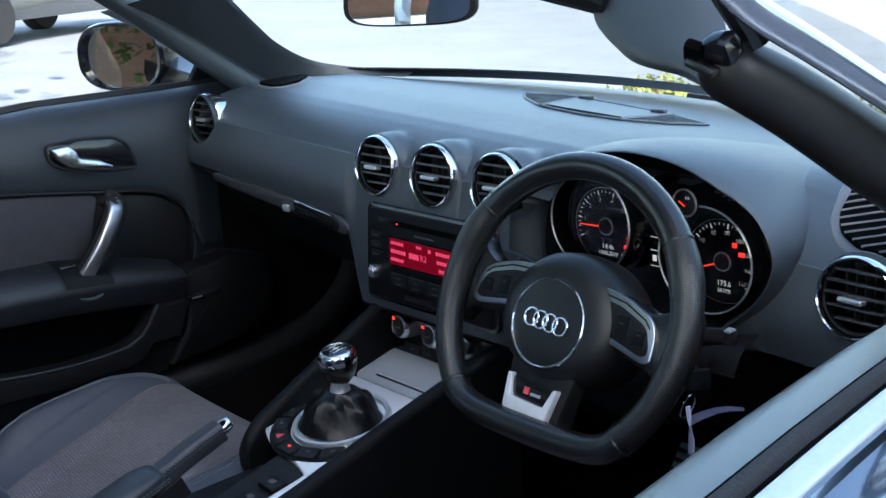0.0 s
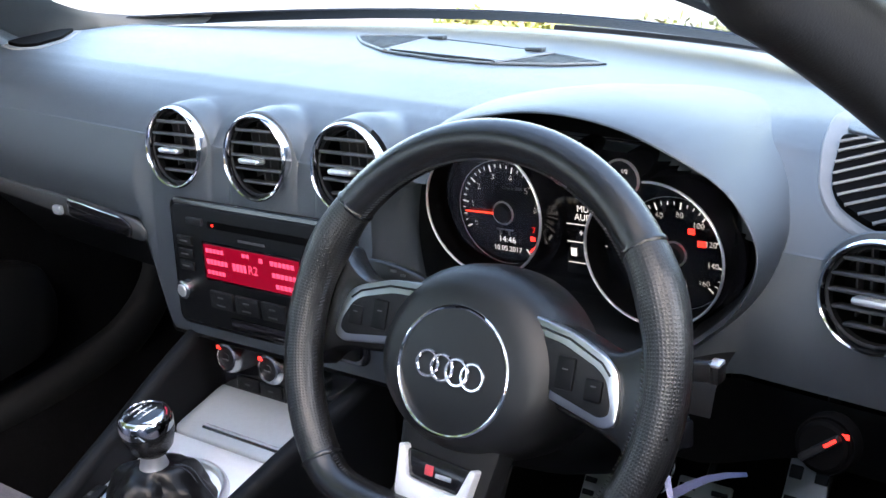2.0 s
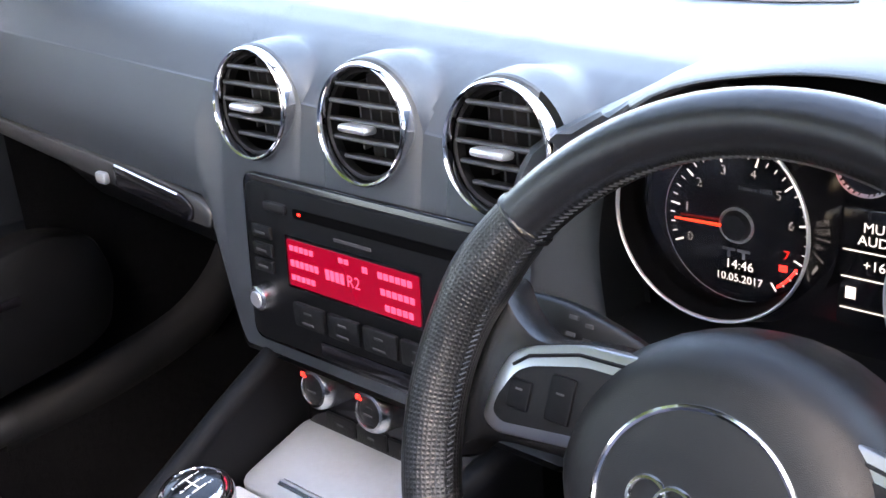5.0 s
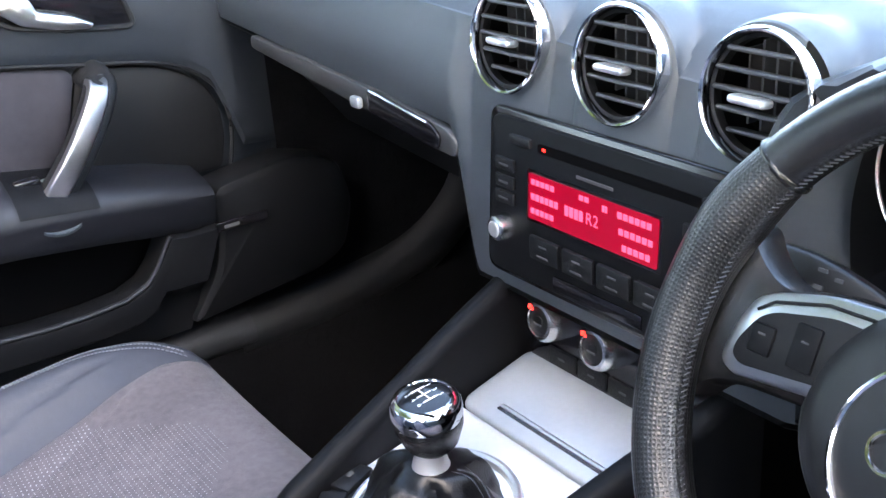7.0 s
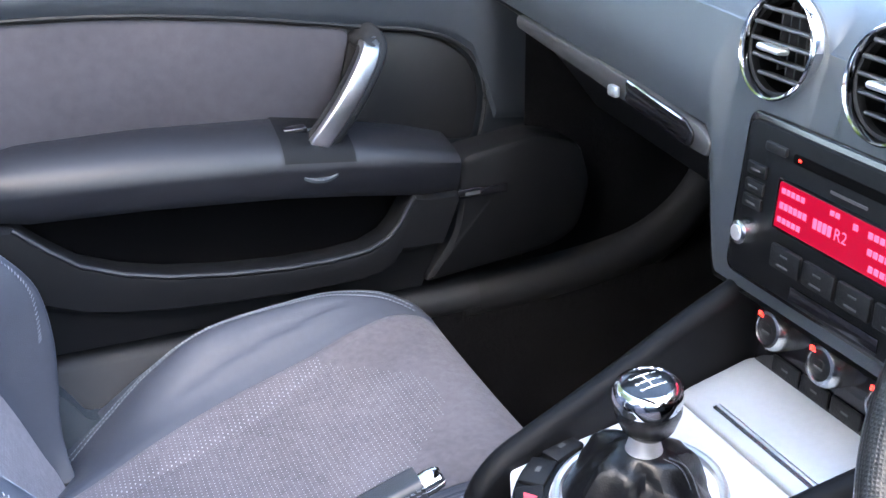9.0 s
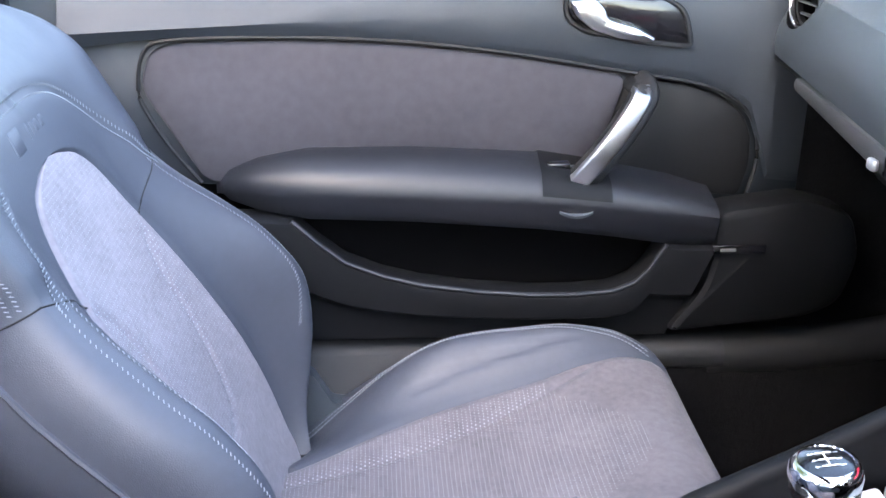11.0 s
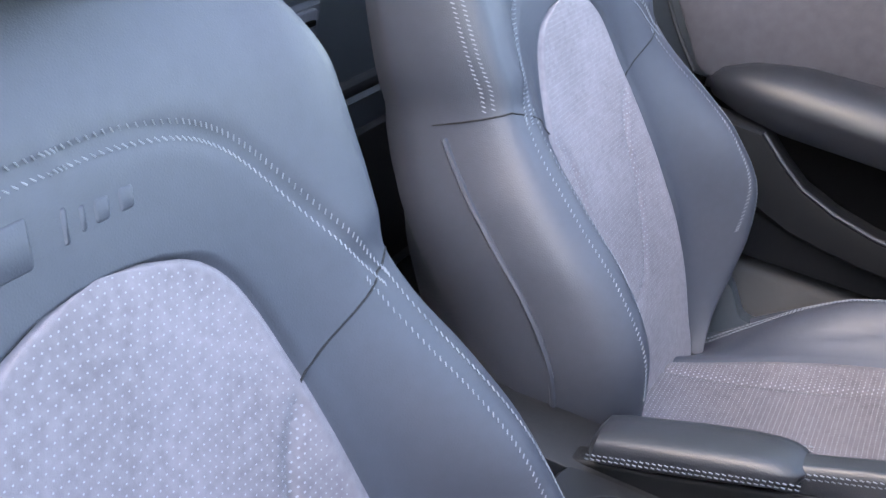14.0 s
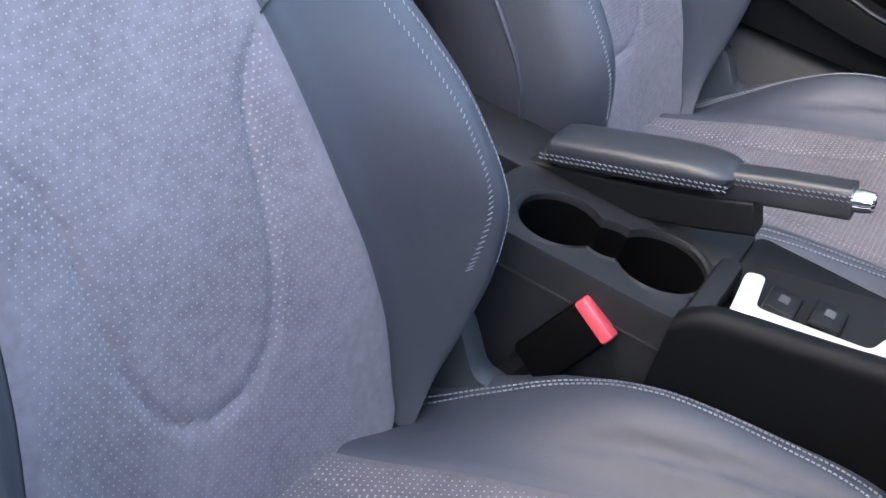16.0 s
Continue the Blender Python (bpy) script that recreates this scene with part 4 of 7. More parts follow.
def low_edge(x):
    """Lower edge of the dash's face."""
    p = 0.829 - 0.078 * (x + 0.571)
    if x < -0.2:
        return p
    if x < -0.165:
        return p + (0.668 - p) * smooth((x + 0.2) / 0.035)
    if x < 0.17:
        return 0.668
    return 0.668 + LOWRISE * smooth((x - 0.17) / 0.1) - 0.06 * max(0.0, x - 0.5)


def build_dashboard():
    root = thing("dashboard", (0, 0.35, 0.75), "dark charcoal soft-touch dashboard with three round vents in the middle", "dashboard")
    xs = [-0.755 + 1.51 * i / 600 for i in range(601)]
    vents = ((-0.124, 0.885), (0.003, 0.884), (0.128, 0.884), (-0.628, 0.915), (0.608, 0.815))

    def cut(bm, reach):
        """Open the skin where the air vents sit."""
        gone = []
        for f in bm.faces:
            c = f.calc_center_median()
            if c.y < reach + (0.06 if c.x > 0.5 else 0) and any((c.x - a) ** 2 + (c.z - b) ** 2 < 0.0408 ** 2 for a, b in vents):
                gone.append(f)
        bmesh.ops.delete(bm, geom=gone, context="FACES")

    ys = [0.16, 0.1625, 0.166, 0.171, 0.178] + [0.186 + 0.006 * i for i in range(20)] + [0.31, 0.335, 0.36, 0.43, 0.5, 0.6, 0.7, 0.79]

    def bend(x, y):
        """The padded edge sweeps forward towards the doors."""
        return y + 0.055 * smooth((x - 0.41) / 0.1) * (1 - smooth((y - 0.2) / 0.22)) + 0.011 * smooth((0.3 - y) / 0.1) + 0.05 * smooth((abs(x) - 0.66) / 0.09) - (0.25 * (abs(x) / 0.75) ** 2 * smooth((y - 0.45) / 0.35))

    top = loft([[(x, bend(x, y), dash_top(x, y)) for x in xs] for y in ys])
    bmesh.ops.delete(top, geom=[f for f in top.faces if 0.215 < f.calc_center_median().x < 0.517 and f.calc_center_median().y < 0.225], context="FACES")
    cut(top, 0.176)
    part("top_pad", top, DASH, root, "soft dark dash top")
    rows = []
    for t in [i / 64 for i in range(65)]:
        row = []
        for x in xs:
            z0, z1 = dash_top(x, 0.16) - 0.001, low_edge(x)
            z = z0 + (z1 - z0) * t
            y = 0.169 - 0.02 * math.sin(min(1, t * 1.1) * math.pi / 2) + 0.05 * smooth((abs(x) - 0.66) / 0.09) + 0.055 * smooth((x - 0.41) / 0.1)
            row.append((x, y - 0.004 * math.sin(math.pi * t), z))
        rows.append(row)
    rows.append([(x, y + 0.012, z - 0.006) for x, y, z in rows[-1]])
    rows.insert(0, [(x, bend(x, 0.16), dash_top(x, 0.16)) for x in xs])
    front = loft(rows)
    bmesh.ops.delete(front, geom=[f for f in front.faces if 0.155 < f.calc_center_median().x < 0.435 and f.calc_center_median().z > 0.735 or 0.18 < f.calc_center_median().x < 0.435 or 0.43 < f.calc_center_median().x < 0.514 and f.calc_center_median().z > 0.758 + (f.calc_center_median().x - 0.468)], context="FACES")
    cut(front, 0.2)
    part("face", front, DASH, root, "dark dash face under the padded edge")
    part("cluster_sill", loft([[(x, y, z) for x in (0.16, 0.25, 0.35, 0.45, 0.5)] for y, z in ((0.25, 0.765), (0.2, 0.752), (0.172, 0.745), (0.16, 0.735), (0.15, 0.715))]), HARD, root)
    # underside and glovebox
    rows = []
    for t in [i / 6 for i in range(7)]:
        rows.append([(x, 0.148 + 0.16 * t + 0.04 * smooth((abs(x) - 0.66) / 0.09) + 0.055 * smooth((x - 0.41) / 0.1), low_edge(x) - 0.004 - (0.16 if abs(x) > 0.17 else 0.06) * t ** 1.3) for x in xs])
    part("underside", loft(rows), HARD, root, "black knee panel under the dash")

    def face(a, b, d):
        return Vector((a, 0.152 - d, b + 0.005))

    strip = rounded([(-0.58, 0.807), (-0.4, 0.788), (-0.22, 0.768), (-0.188, 0.766), (-0.184, 0.782), (-0.2, 0.792), (-0.3, 0.804), (-0.45, 0.814), (-0.58, 0.822)], 0.008)
    st = part("trim_strip", prism(strip, face, 0.008, 0.003), SILVERPAINT, root, "satin grey trim strip above the glovebox")
    part("release_button", rbox((-0.343, 0.139, 0.795), (0.016, 0.008, 0.012), 0.003), SATIN, st)
    part("glovebox_handle", prism(rounded([(-0.325, 0.784), (-0.21, 0.77), (-0.205, 0.784), (-0.22, 0.794), (-0.325, 0.806)], 0.006), lambda a, b, d: face(a, b, d + 0.0085), 0.003, 0.001), GLOSS, st, "gloss black glovebox handle")
    part("handle_edge", tube([face(-0.318, 0.806, 0.012), face(-0.27, 0.8, 0.0125), face(-0.222, 0.794, 0.012)], 0.0016, 6), CHROME, st)
    # rounded pods that carry the three middle vents
    for x, z0, y1 in ((-0.124, 0.885, 0.1), (0.003, 0.884, 0.1), (0.128, 0.884, 0.1), (-0.628, 0.915, 0.07), (0.608, 0.815, 0.08)):
        rows = []
        for t in [i / 12 for i in range(13)]:
            y = (0.162 if x < 0.6 else 0.212) + y1 * t
            r = 0.0452 * (1 - 0.1 * t)
            zc = z0 + 0.004 * t - 0.03 * smooth(t)
            rows.append([(x + r * math.cos(a) * (1 - 0.35 * t), y, zc + r * math.sin(a) * (1 - 0.45 * t * t)) for a in (math.pi * 2 * k / 28 for k in range(28))])
        part("vent_pod", loft(rows, True), DASH, root)
    # demister grille in the middle of the top
    shape = [(-0.215, 0.575), (-0.165, 0.612), (-0.12, 0.615), (0.0, 0.602), (0.095, 0.577), (0.15, 0.555), (0.208, 0.528), (0.17, 0.487), (0.1, 0.455), (0.035, 0.447), (-0.066, 0.46), (-0.15, 0.51)]

    def lie(lift):
        return lambda a, b, d: Vector((a, b, dash_top(a, b) + lift + d))

    g = part("demister_grille", prism(rounded(shape, 0.02), lie(-0.004), 0.0052, 0.0008), VOID, root, "dark slotted demister grille", sharp=0.15)
    part("speaker_lid", prism(rounded([(-0.068, 0.472), (-0.108, 0.604), (0.1, 0.57), (0.094, 0.468)], 0.004), lie(-0.002), 0.0055, 0.001), DASH, g, sharp=0.15)
    rim = [(a, b) for a, b in rounded(shape, 0.02)]
    part("grille_border", tube([lie(0.0012)(a, b, 0) for a, b in rim], 0.0022, 6, True), DASH, g)

    def span(y):
        hits = []
        for (a, b), (c, d) in zip(shape, shape[1:] + shape[:1]):
            if (b - y) * (d - y) < 0:
                hits.append(a + (c - a) * (y - b) / (d - b))
        return min(hits), max(hits)

    for k in range(15):
        y = 0.4535 + 0.0108 * k
        lo, hi = span(y)
        ribs = (-0.068 - 0.29 * (y - 0.46), 0.099 + 0.08 * (y - 0.455))
        for xa, xb in ((lo, min(hi, ribs[0])), (max(lo, ribs[1]), hi)):
            if xb - xa > 0.008:
                part("slat", sweep([(xa, y, dash_top(xa, y) + 0.0008), (xb, y, dash_top(xb, y) + 0.0008)], [(-0.0011, -0.001), (0.0011, -0.001), (0.0008, 0.0012), (-0.0008, 0.0012)]), DASH, g)
    for a, b in (((-0.068, 0.46), (-0.112, 0.614)), ((0.099, 0.455), (0.108, 0.574))):
        part("rib", tube([lie(0.0028)(*p, 0) for p in (a, b)], 0.0036, 6, flat=0.6), TRIMLIGHT, g, "pale rib")
    for x, y in ((-0.092, 0.6), (0.085, 0.568)):
        part("clip", rbox((x, y, dash_top(x, y) + 0.006), (0.026, 0.012, 0.006), 0.002), DASH, g)
    # side demister grilles: a pale rim, slanted bars over a dark duct, a plain lid behind them
    def skin(a, b):
        """Height of the padded top at a place of the finished, swept plan."""
        y = b
        for _ in range(12):
            y += 0.7 * (b - bend(a, y))
        return dash_top(a, max(y, 0.162))

    def lie(lift):
        return lambda a, b, d: Vector((a, b, skin(a, b) + lift + d))

    for outline, slots, lid, slope in (
        ([(0.539, 0.272), (0.556, 0.25), (0.587, 0.238), (0.627, 0.238), (0.655, 0.25), (0.668, 0.3), (0.655, 0.39), (0.62, 0.465), (0.565, 0.47), (0.518, 0.44), (0.518, 0.375), (0.527, 0.315)],
         [(0.549, 0.275), (0.563, 0.258), (0.59, 0.247), (0.625, 0.247), (0.647, 0.257), (0.657, 0.3), (0.655, 0.318), (0.54, 0.33)],
         [(0.54, 0.34), (0.653, 0.328), (0.643, 0.385), (0.615, 0.453), (0.568, 0.458), (0.529, 0.432)], 0.62),
        ([(-0.622, 0.29), (-0.606, 0.264), (-0.555, 0.258), (-0.526, 0.275), (-0.535, 0.33), (-0.588, 0.392), (-0.612, 0.36)],
         [(-0.612, 0.291), (-0.6, 0.273), (-0.556, 0.267), (-0.537, 0.28), (-0.545, 0.325), (-0.588, 0.377), (-0.603, 0.355)],
         None, -0.62)):
        side = part("side_grille", prism(rounded(outline, 0.016), lie(-0.004), 0.0058, 0.002), TRIMLIGHT, root, "slotted side demister with a pale rim", sharp=0.5)
        # near-black sheet gives the slots their depth shade by colour
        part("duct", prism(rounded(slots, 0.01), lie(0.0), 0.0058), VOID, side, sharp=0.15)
        if lid:
            part("lid", prism(rounded(lid, 0.008), lie(-0.001), 0.0042, 0.001), DASH, side, sharp=0.3)
        n = len(slots)
        for k in range(-14, 15):
            c0 = 0.0125 * k + (0.29 - slope * 0.6 if slope > 0 else 0.31 + slope * -0.57)
            hits = []
            for (x0, y0), (x1, y1) in zip(slots, slots[1:] + slots[:1]):
                f0, f1 = y0 - slope * x0 - c0, y1 - slope * x1 - c0
                if f0 * f1 < 0:
                    hits.append(x0 + (x1 - x0) * f0 / (f0 - f1))
            if len(hits) == 2 and abs(hits[0] - hits[1]) > 0.006:
                ends = [Vector((x, slope * x + c0, skin(x, slope * x + c0) + 0.0058)) for x in sorted(hits)]
                part("slat", tube(ends, 0.0017, 5), TRIMLIGHT, side)
    return root


build_dashboard()


def build_vent(at):
    """A round air vent facing the seats."""
    x, y, z = at
    root = thing("air_vent", at, "round chrome-ringed air vent with black slats in the dashboard", "air vent", "air vents")
    ax = (0, -1, 0.15)
    part("ring", lathe([(0.0452, -0.016), (0.0455, 0.0), (0.0453, 0.0058), (0.0445, 0.0092), (0.0432, 0.0105), (0.0416, 0.0096), (0.0405, 0.007), (0.0399, 0.002), (0.0396, -0.01)], at, ax, 56, closed=True), CHROME, root, "polished chrome ring")
    # duct depth is darkened in the colour itself
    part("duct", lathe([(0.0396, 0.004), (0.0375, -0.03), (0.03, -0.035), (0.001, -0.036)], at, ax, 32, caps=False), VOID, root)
    part("inner_lip", lathe([(0.0402, 0.0035), (0.0376, 0.002), (0.0376, -0.006), (0.0402, -0.006)], at, ax, 40, closed=True), HARD, root)
    for k in range(-2, 3):
        dz = k * 0.0137 - 0.0005
        w = math.sqrt(0.0378 ** 2 - dz * dz)
        part("slat", rbox((x, y + 0.004, z + dz), (2 * w, 0.018, 0.0036), 0.0014, Matrix.Rotation(radians(-17), 3, "X"), 1), SLAT, root)
    for dx in (-0.022, -0.011, 0.0, 0.011, 0.022):
        h = math.sqrt(0.034 ** 2 - dx * dx)
        part("vane", rbox((x + dx, y + 0.02, z), (0.0018, 0.012, 2 * h), 0), SLAT, root)
    part("thumb_tab", rbox((x - 0.001, y - 0.01, z - 0.001), (0.029, 0.014, 0.0062), 0.0028, Matrix.Rotation(radians(-10), 3, "X")), SATIN, root, "satin metal thumb tab")
    return root


VENT = build_vent((0.003, 0.164, 0.884))
for spot, rz in (((-0.124, 0.164, 0.885), 0), ((0.128, 0.164, 0.884), 0), ((-0.628, 0.176, 0.915), 6), ((0.608, 0.212, 0.815), -4)):
    copy_thing(VENT, pose(*spot, 0, 0, rz))


# ---------------------------------------------------------------- instruments
def build_binnacle():
    root = thing("instrument_binnacle", (0.345, 0.2, 0.78), "dark hooded instrument binnacle behind the steering wheel", "instrument hood")
    mouth = curve([(0.176, 0.745), (0.17, 0.815), (0.188, 0.882), (0.236, 0.928), (0.3, 0.946), (0.36, 0.949), (0.42, 0.939), (0.466, 0.918), (0.503, 0.888), (0.524, 0.853), (0.522, 0.822), (0.503, 0.79), (0.468, 0.758)], 52)
    mid = Vector((0.345, 0.84))

    def ring(k, y, kz=None):
        out = []
        for p in mouth:
            up = p[1] - mid.y
            left = smooth((0.27 - p[0]) / 0.07) * smooth((0.925 - p[1]) / 0.035)
            kx = k + left * max(0.0, k - 1) * 1.2
            q = Vector((mid.x + (p[0] - mid.x) * kx, mid.y + up * ((k if kz is None else kz) if up > 0 else k)))
            side = lerp(((0.93, 0.236), (0.965, 0.216), (0.985, 0.2), (1.0, 0.192), (1.02, 0.181), (1.05, 0.165), (1.09, 0.1505), (1.13, 0.17), (1.16, 0.22), (1.2, 0.4)), k)
            right = smooth((p[0] - 0.42) / 0.07) * smooth((0.945 - p[1]) / 0.06)
            q.x -= right * max(0.0, k - 1) * 0.14
            lean = y + 0.03 * (q.y - 0.84) / 0.1 * 0.35 + 0.02 * right
            out.append((q.x, lean + (side - lean) * left, q.y))
        return out

    part("hood", loft([ring(0.93, 0.235), ring(0.965, 0.186), ring(0.985, 0.165), ring(1.0, 0.16), ring(1.015, 0.1605, 1.01), ring(1.035, 0.164, 1.022), ring(1.06, 0.173, 1.033), ring(1.085, 0.188, 1.042), ring(1.105, 0.21, 1.043), ring(1.118, 0.24, 1.032), ring(1.122, 0.28, 0.985), ring(1.12, 0.34, 0.89), ring(1.1, 0.4, 0.77), ring(1.07, 0.46, 0.66), ring(1.02, 0.52, 0.55)]), DASH, root, "soft dark hood")
    part("mouth_lining", loft([ring(0.987, 0.166), ring(0.955, 0.186), ring(0.925, 0.235), ring(0.9, 0.25)]), HARD, root)
    # near-black sheet gives the hood's mouth its dark depth
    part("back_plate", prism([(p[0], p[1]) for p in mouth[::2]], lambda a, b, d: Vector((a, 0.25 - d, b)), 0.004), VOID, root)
    return root


build_binnacle()


def build_cluster():
    root = thing("instrument_cluster", (0.345, 0.24, 0.78), "instrument cluster with two round dials, red needles and a lit display", "instrument cluster")
    part("panel", prism(rounded([(0.2, 0.755), (0.49, 0.755), (0.5, 0.85), (0.45, 0.91), (0.25, 0.915), (0.195, 0.86)], 0.02), lambda a, b, d: Vector((a, 0.243 - d, b)), 0.004), GLOSS, root)
    needle_at = {}
    for key, cx, cz, top in (("rev_counter", 0.265, 0.839, 8), ("speedometer", 0.438, 0.823, 160)):
        mouth = (cx - (0.006 if top == 8 else 0.008), 0.222, cz + (0.009 if top == 8 else 0.006))
        dial = part(key, lathe([(0.0, 0.0), (0.062, 0.0), (0.064, 0.003)], (cx, 0.222, cz), (0, -1, 0), 40), GLOSS, root, "black dial with white figures")
        part("dial_ring", lathe([(0.0622, 0.0275), (0.0627, 0.0302), (0.0634, 0.0308), (0.0642, 0.0302), (0.0646, 0.0275)], mouth, (0, -1, 0), 64, closed=True), SATIN, dial, "thin silver ring")
        part("dial_wall", lathe([(0.0646, 0.0285), (0.067, 0.02), (0.068, -0.01)], mouth, (0, -1, 0), 44, caps=False), GLOSS, dial)
        part("dial_tube", lathe([(0.0621, 0.029), (0.0605, 0.0)], mouth, (0, -1, 0), 40, caps=False), VOID, dial)
        part("inner_ring", lathe([(0.0498, 0.002), (0.0504, 0.0034), (0.051, 0.002)], (cx, 0.222, cz), (0, -1, 0), 48, closed=True), SATIN, dial)

        def at(a, r, cx=cx, cz=cz, d=0.003):
            return Vector((cx + math.sin(a) * r, 0.222 - d, cz + math.cos(a) * r))

        marks = figs = high = None
        lo, hi = (radians(-113), radians(145)) if top == 8 else (radians(-114), radians(131))
        n = 32
        for k in range(n + 1):
            a = lo + (hi - lo) * k / n
            big = k % 4 == 0
            marks = tube([at(a, 0.0405 if big else 0.0435), at(a, 0.0465)], 0.00035 if not big else 0.0006, 4, bm=marks, up=(0, 1, 0))
        for k in range(8 if top == 8 else 9):
            a = lo + (hi - lo) * k / 8
            c = at(a, 0.0352)
            if top == 8 and k > 6:
                high = lettering(str(k), 0.0084, lambda p, q, r, c=c: c + Vector((p, 0, q)), high)
            else:
                figs = lettering(str(k) if top == 8 else str(k * 20), 0.0084 if top == 8 else 0.0072, lambda p, q, r, c=c: c + Vector((p, 0, q)), figs)
        if high:
            part("red_figures", high, REDLAMP, dial, "red figures of the highest speeds")
        part("scale_marks", marks, WHITELIT, dial, kind="stuff")
        part("figures", figs, WHITELIT, dial)
        part("hub_cap", lathe([(0.0, 0.009), (0.008, 0.0085), (0.0095, 0.006), (0.0095, 0.0)], (cx, 0.222, cz), (0, -1, 0), 24), HARD, dial)
        part("hub_ring", lathe([(0.0098, 0.004), (0.0108, 0.006), (0.0118, 0.004)], (cx, 0.222, cz), (0, -1, 0), 28, closed=True), SATIN, dial)
        a = radians(-92) if top == 8 else radians(-111)
        part("needle", tube([at(a, 0.007, d=0.0075), at(a, 0.0415, d=0.0065)], [0.0012, 0.0007], 5), NEEDLE, dial, "red lit needle")
        low = Vector((cx + 0.002, 0.2188, cz - 0.031))
        words = ("14:46", "10.05.2017") if top == 8 else ("175.6", "36129")
        t = lettering(words[0], 0.0088, lambda p, q, r: low + Vector((p, 0, q + 0.0045)))
        t = lettering(words[1], 0.0072, lambda p, q, r: low + Vector((p, 0, q - 0.0045)), t)
        part("clock_display" if top == 8 else "trip_display", t, WHITELIT, dial)
        if top == 8:
            for dx in (-0.005, 0.005):
                part("badge_bar", rbox((cx + dx, 0.2185, cz - 0.0165), (0.0085, 0.0006, 0.0016), 0), DIMLIT, dial)
                part("badge_bar", rbox((cx + dx, 0.2185, cz - 0.0195), (0.0018, 0.0006, 0.0045), 0), DIMLIT, dial)
            part("unit_words", lettering("1/min x 1000", 0.0042, lambda p, q, r: Vector((cx + 0.011 + p, 0.2188, cz + 0.0245 + q))), DIMLIT, dial)
            part("red_zone", tube([at(radians(118 + 4 * j), 0.0445) for j in range(7)], 0.0009, 4, up=(0, 1, 0)), REDLAMP, dial, "red zone of the rev counter")
            part("warning_lamp", rbox((cx + 0.031, 0.2185, cz - 0.022), (0.005, 0.0006, 0.004), 0), REDLAMP, dial)
        else:
            for dx, dz, s in ((0.016, 0.022, 0.006), (0.025, 0.012, 0.0075)):
                part("warning_lamp", rbox((cx + dx, 0.2185, cz + dz), (s, 0.0006, 0.005), 0), REDLAMP, dial, "red lit warning lamp")
        pane = part("lens", lathe([(0.0, 0.0145), (0.061, 0.0145)], mouth, (0, -1, 0), 32), LENS, dial)
        pane.visible_shadow = False
    for cx, cz in ((0.354, 0.899), (0.407, 0.895)):
        small = part("small_gauge", lathe([(0.0, 0.0), (0.0145, 0.001), (0.0155, 0.004), (0.0168, 0.002), (0.0168, -0.05)], (cx, 0.19, cz), (0, -1, 0), 28), GLOSS, root)
        part("gauge_ring", lathe([(0.0148, 0.002), (0.0158, 0.005), (0.017, 0.002)], (cx, 0.19, cz), (0, -1, 0), 32, closed=True), SATIN, small)
        part("needle", tube([(cx, 0.1875, cz - 0.004), (cx - 0.008, 0.1875, cz + 0.001)], 0.0009, 5), NEEDLE, small)
        part("marks", lettering("1/2", 0.0048, lambda p, q, r, cx=cx, cz=cz: Vector((cx + 0.003 + p, 0.1878, cz + 0.006 + q))), WHITELIT, small)
    disp = part("middle_display", rbox((0.349, 0.231, 0.823), (0.048, 0.006, 0.076), 0.003), GLOSS, root, "dark display with white lit lines")
    for word, z, s in (("MUTE", 0.849, 0.0085), ("AUDIO", 0.841, 0.0085), ("+16.0", 0.826, 0.0085), ("50", 0.807, 0.0085)):
        part("display_line", lettering(word, s, lambda p, q, r, z=z: Vector((0.35 + p + (0.008 if word == "50" else 0), 0.2272, z + q))), WHITELIT, disp)
    for z in (0.834, 0.817, 0.797):
        part("display_rule", rbox((0.349, 0.2275, z), (0.042, 0.0005, 0.0007), 0), WHITELIT, disp)
    part("pump_sign", rbox((0.334, 0.2275, 0.807), (0.006, 0.0005, 0.0075), 0), WHITELIT, disp)


build_cluster()


# ---------------------------------------------------------------- steering wheel
TILT_W = radians(24)
WN = Vector((0, -math.cos(TILT_W), math.sin(TILT_W)))
WU = Vector((0, math.sin(TILT_W), math.cos(TILT_W)))
WC = Vector((0.366, 0.0, 0.79))


def on_wheel(a, b, d=0.0):
    return WC + Vector((a, 0, 0)) + WU * b + WN * d


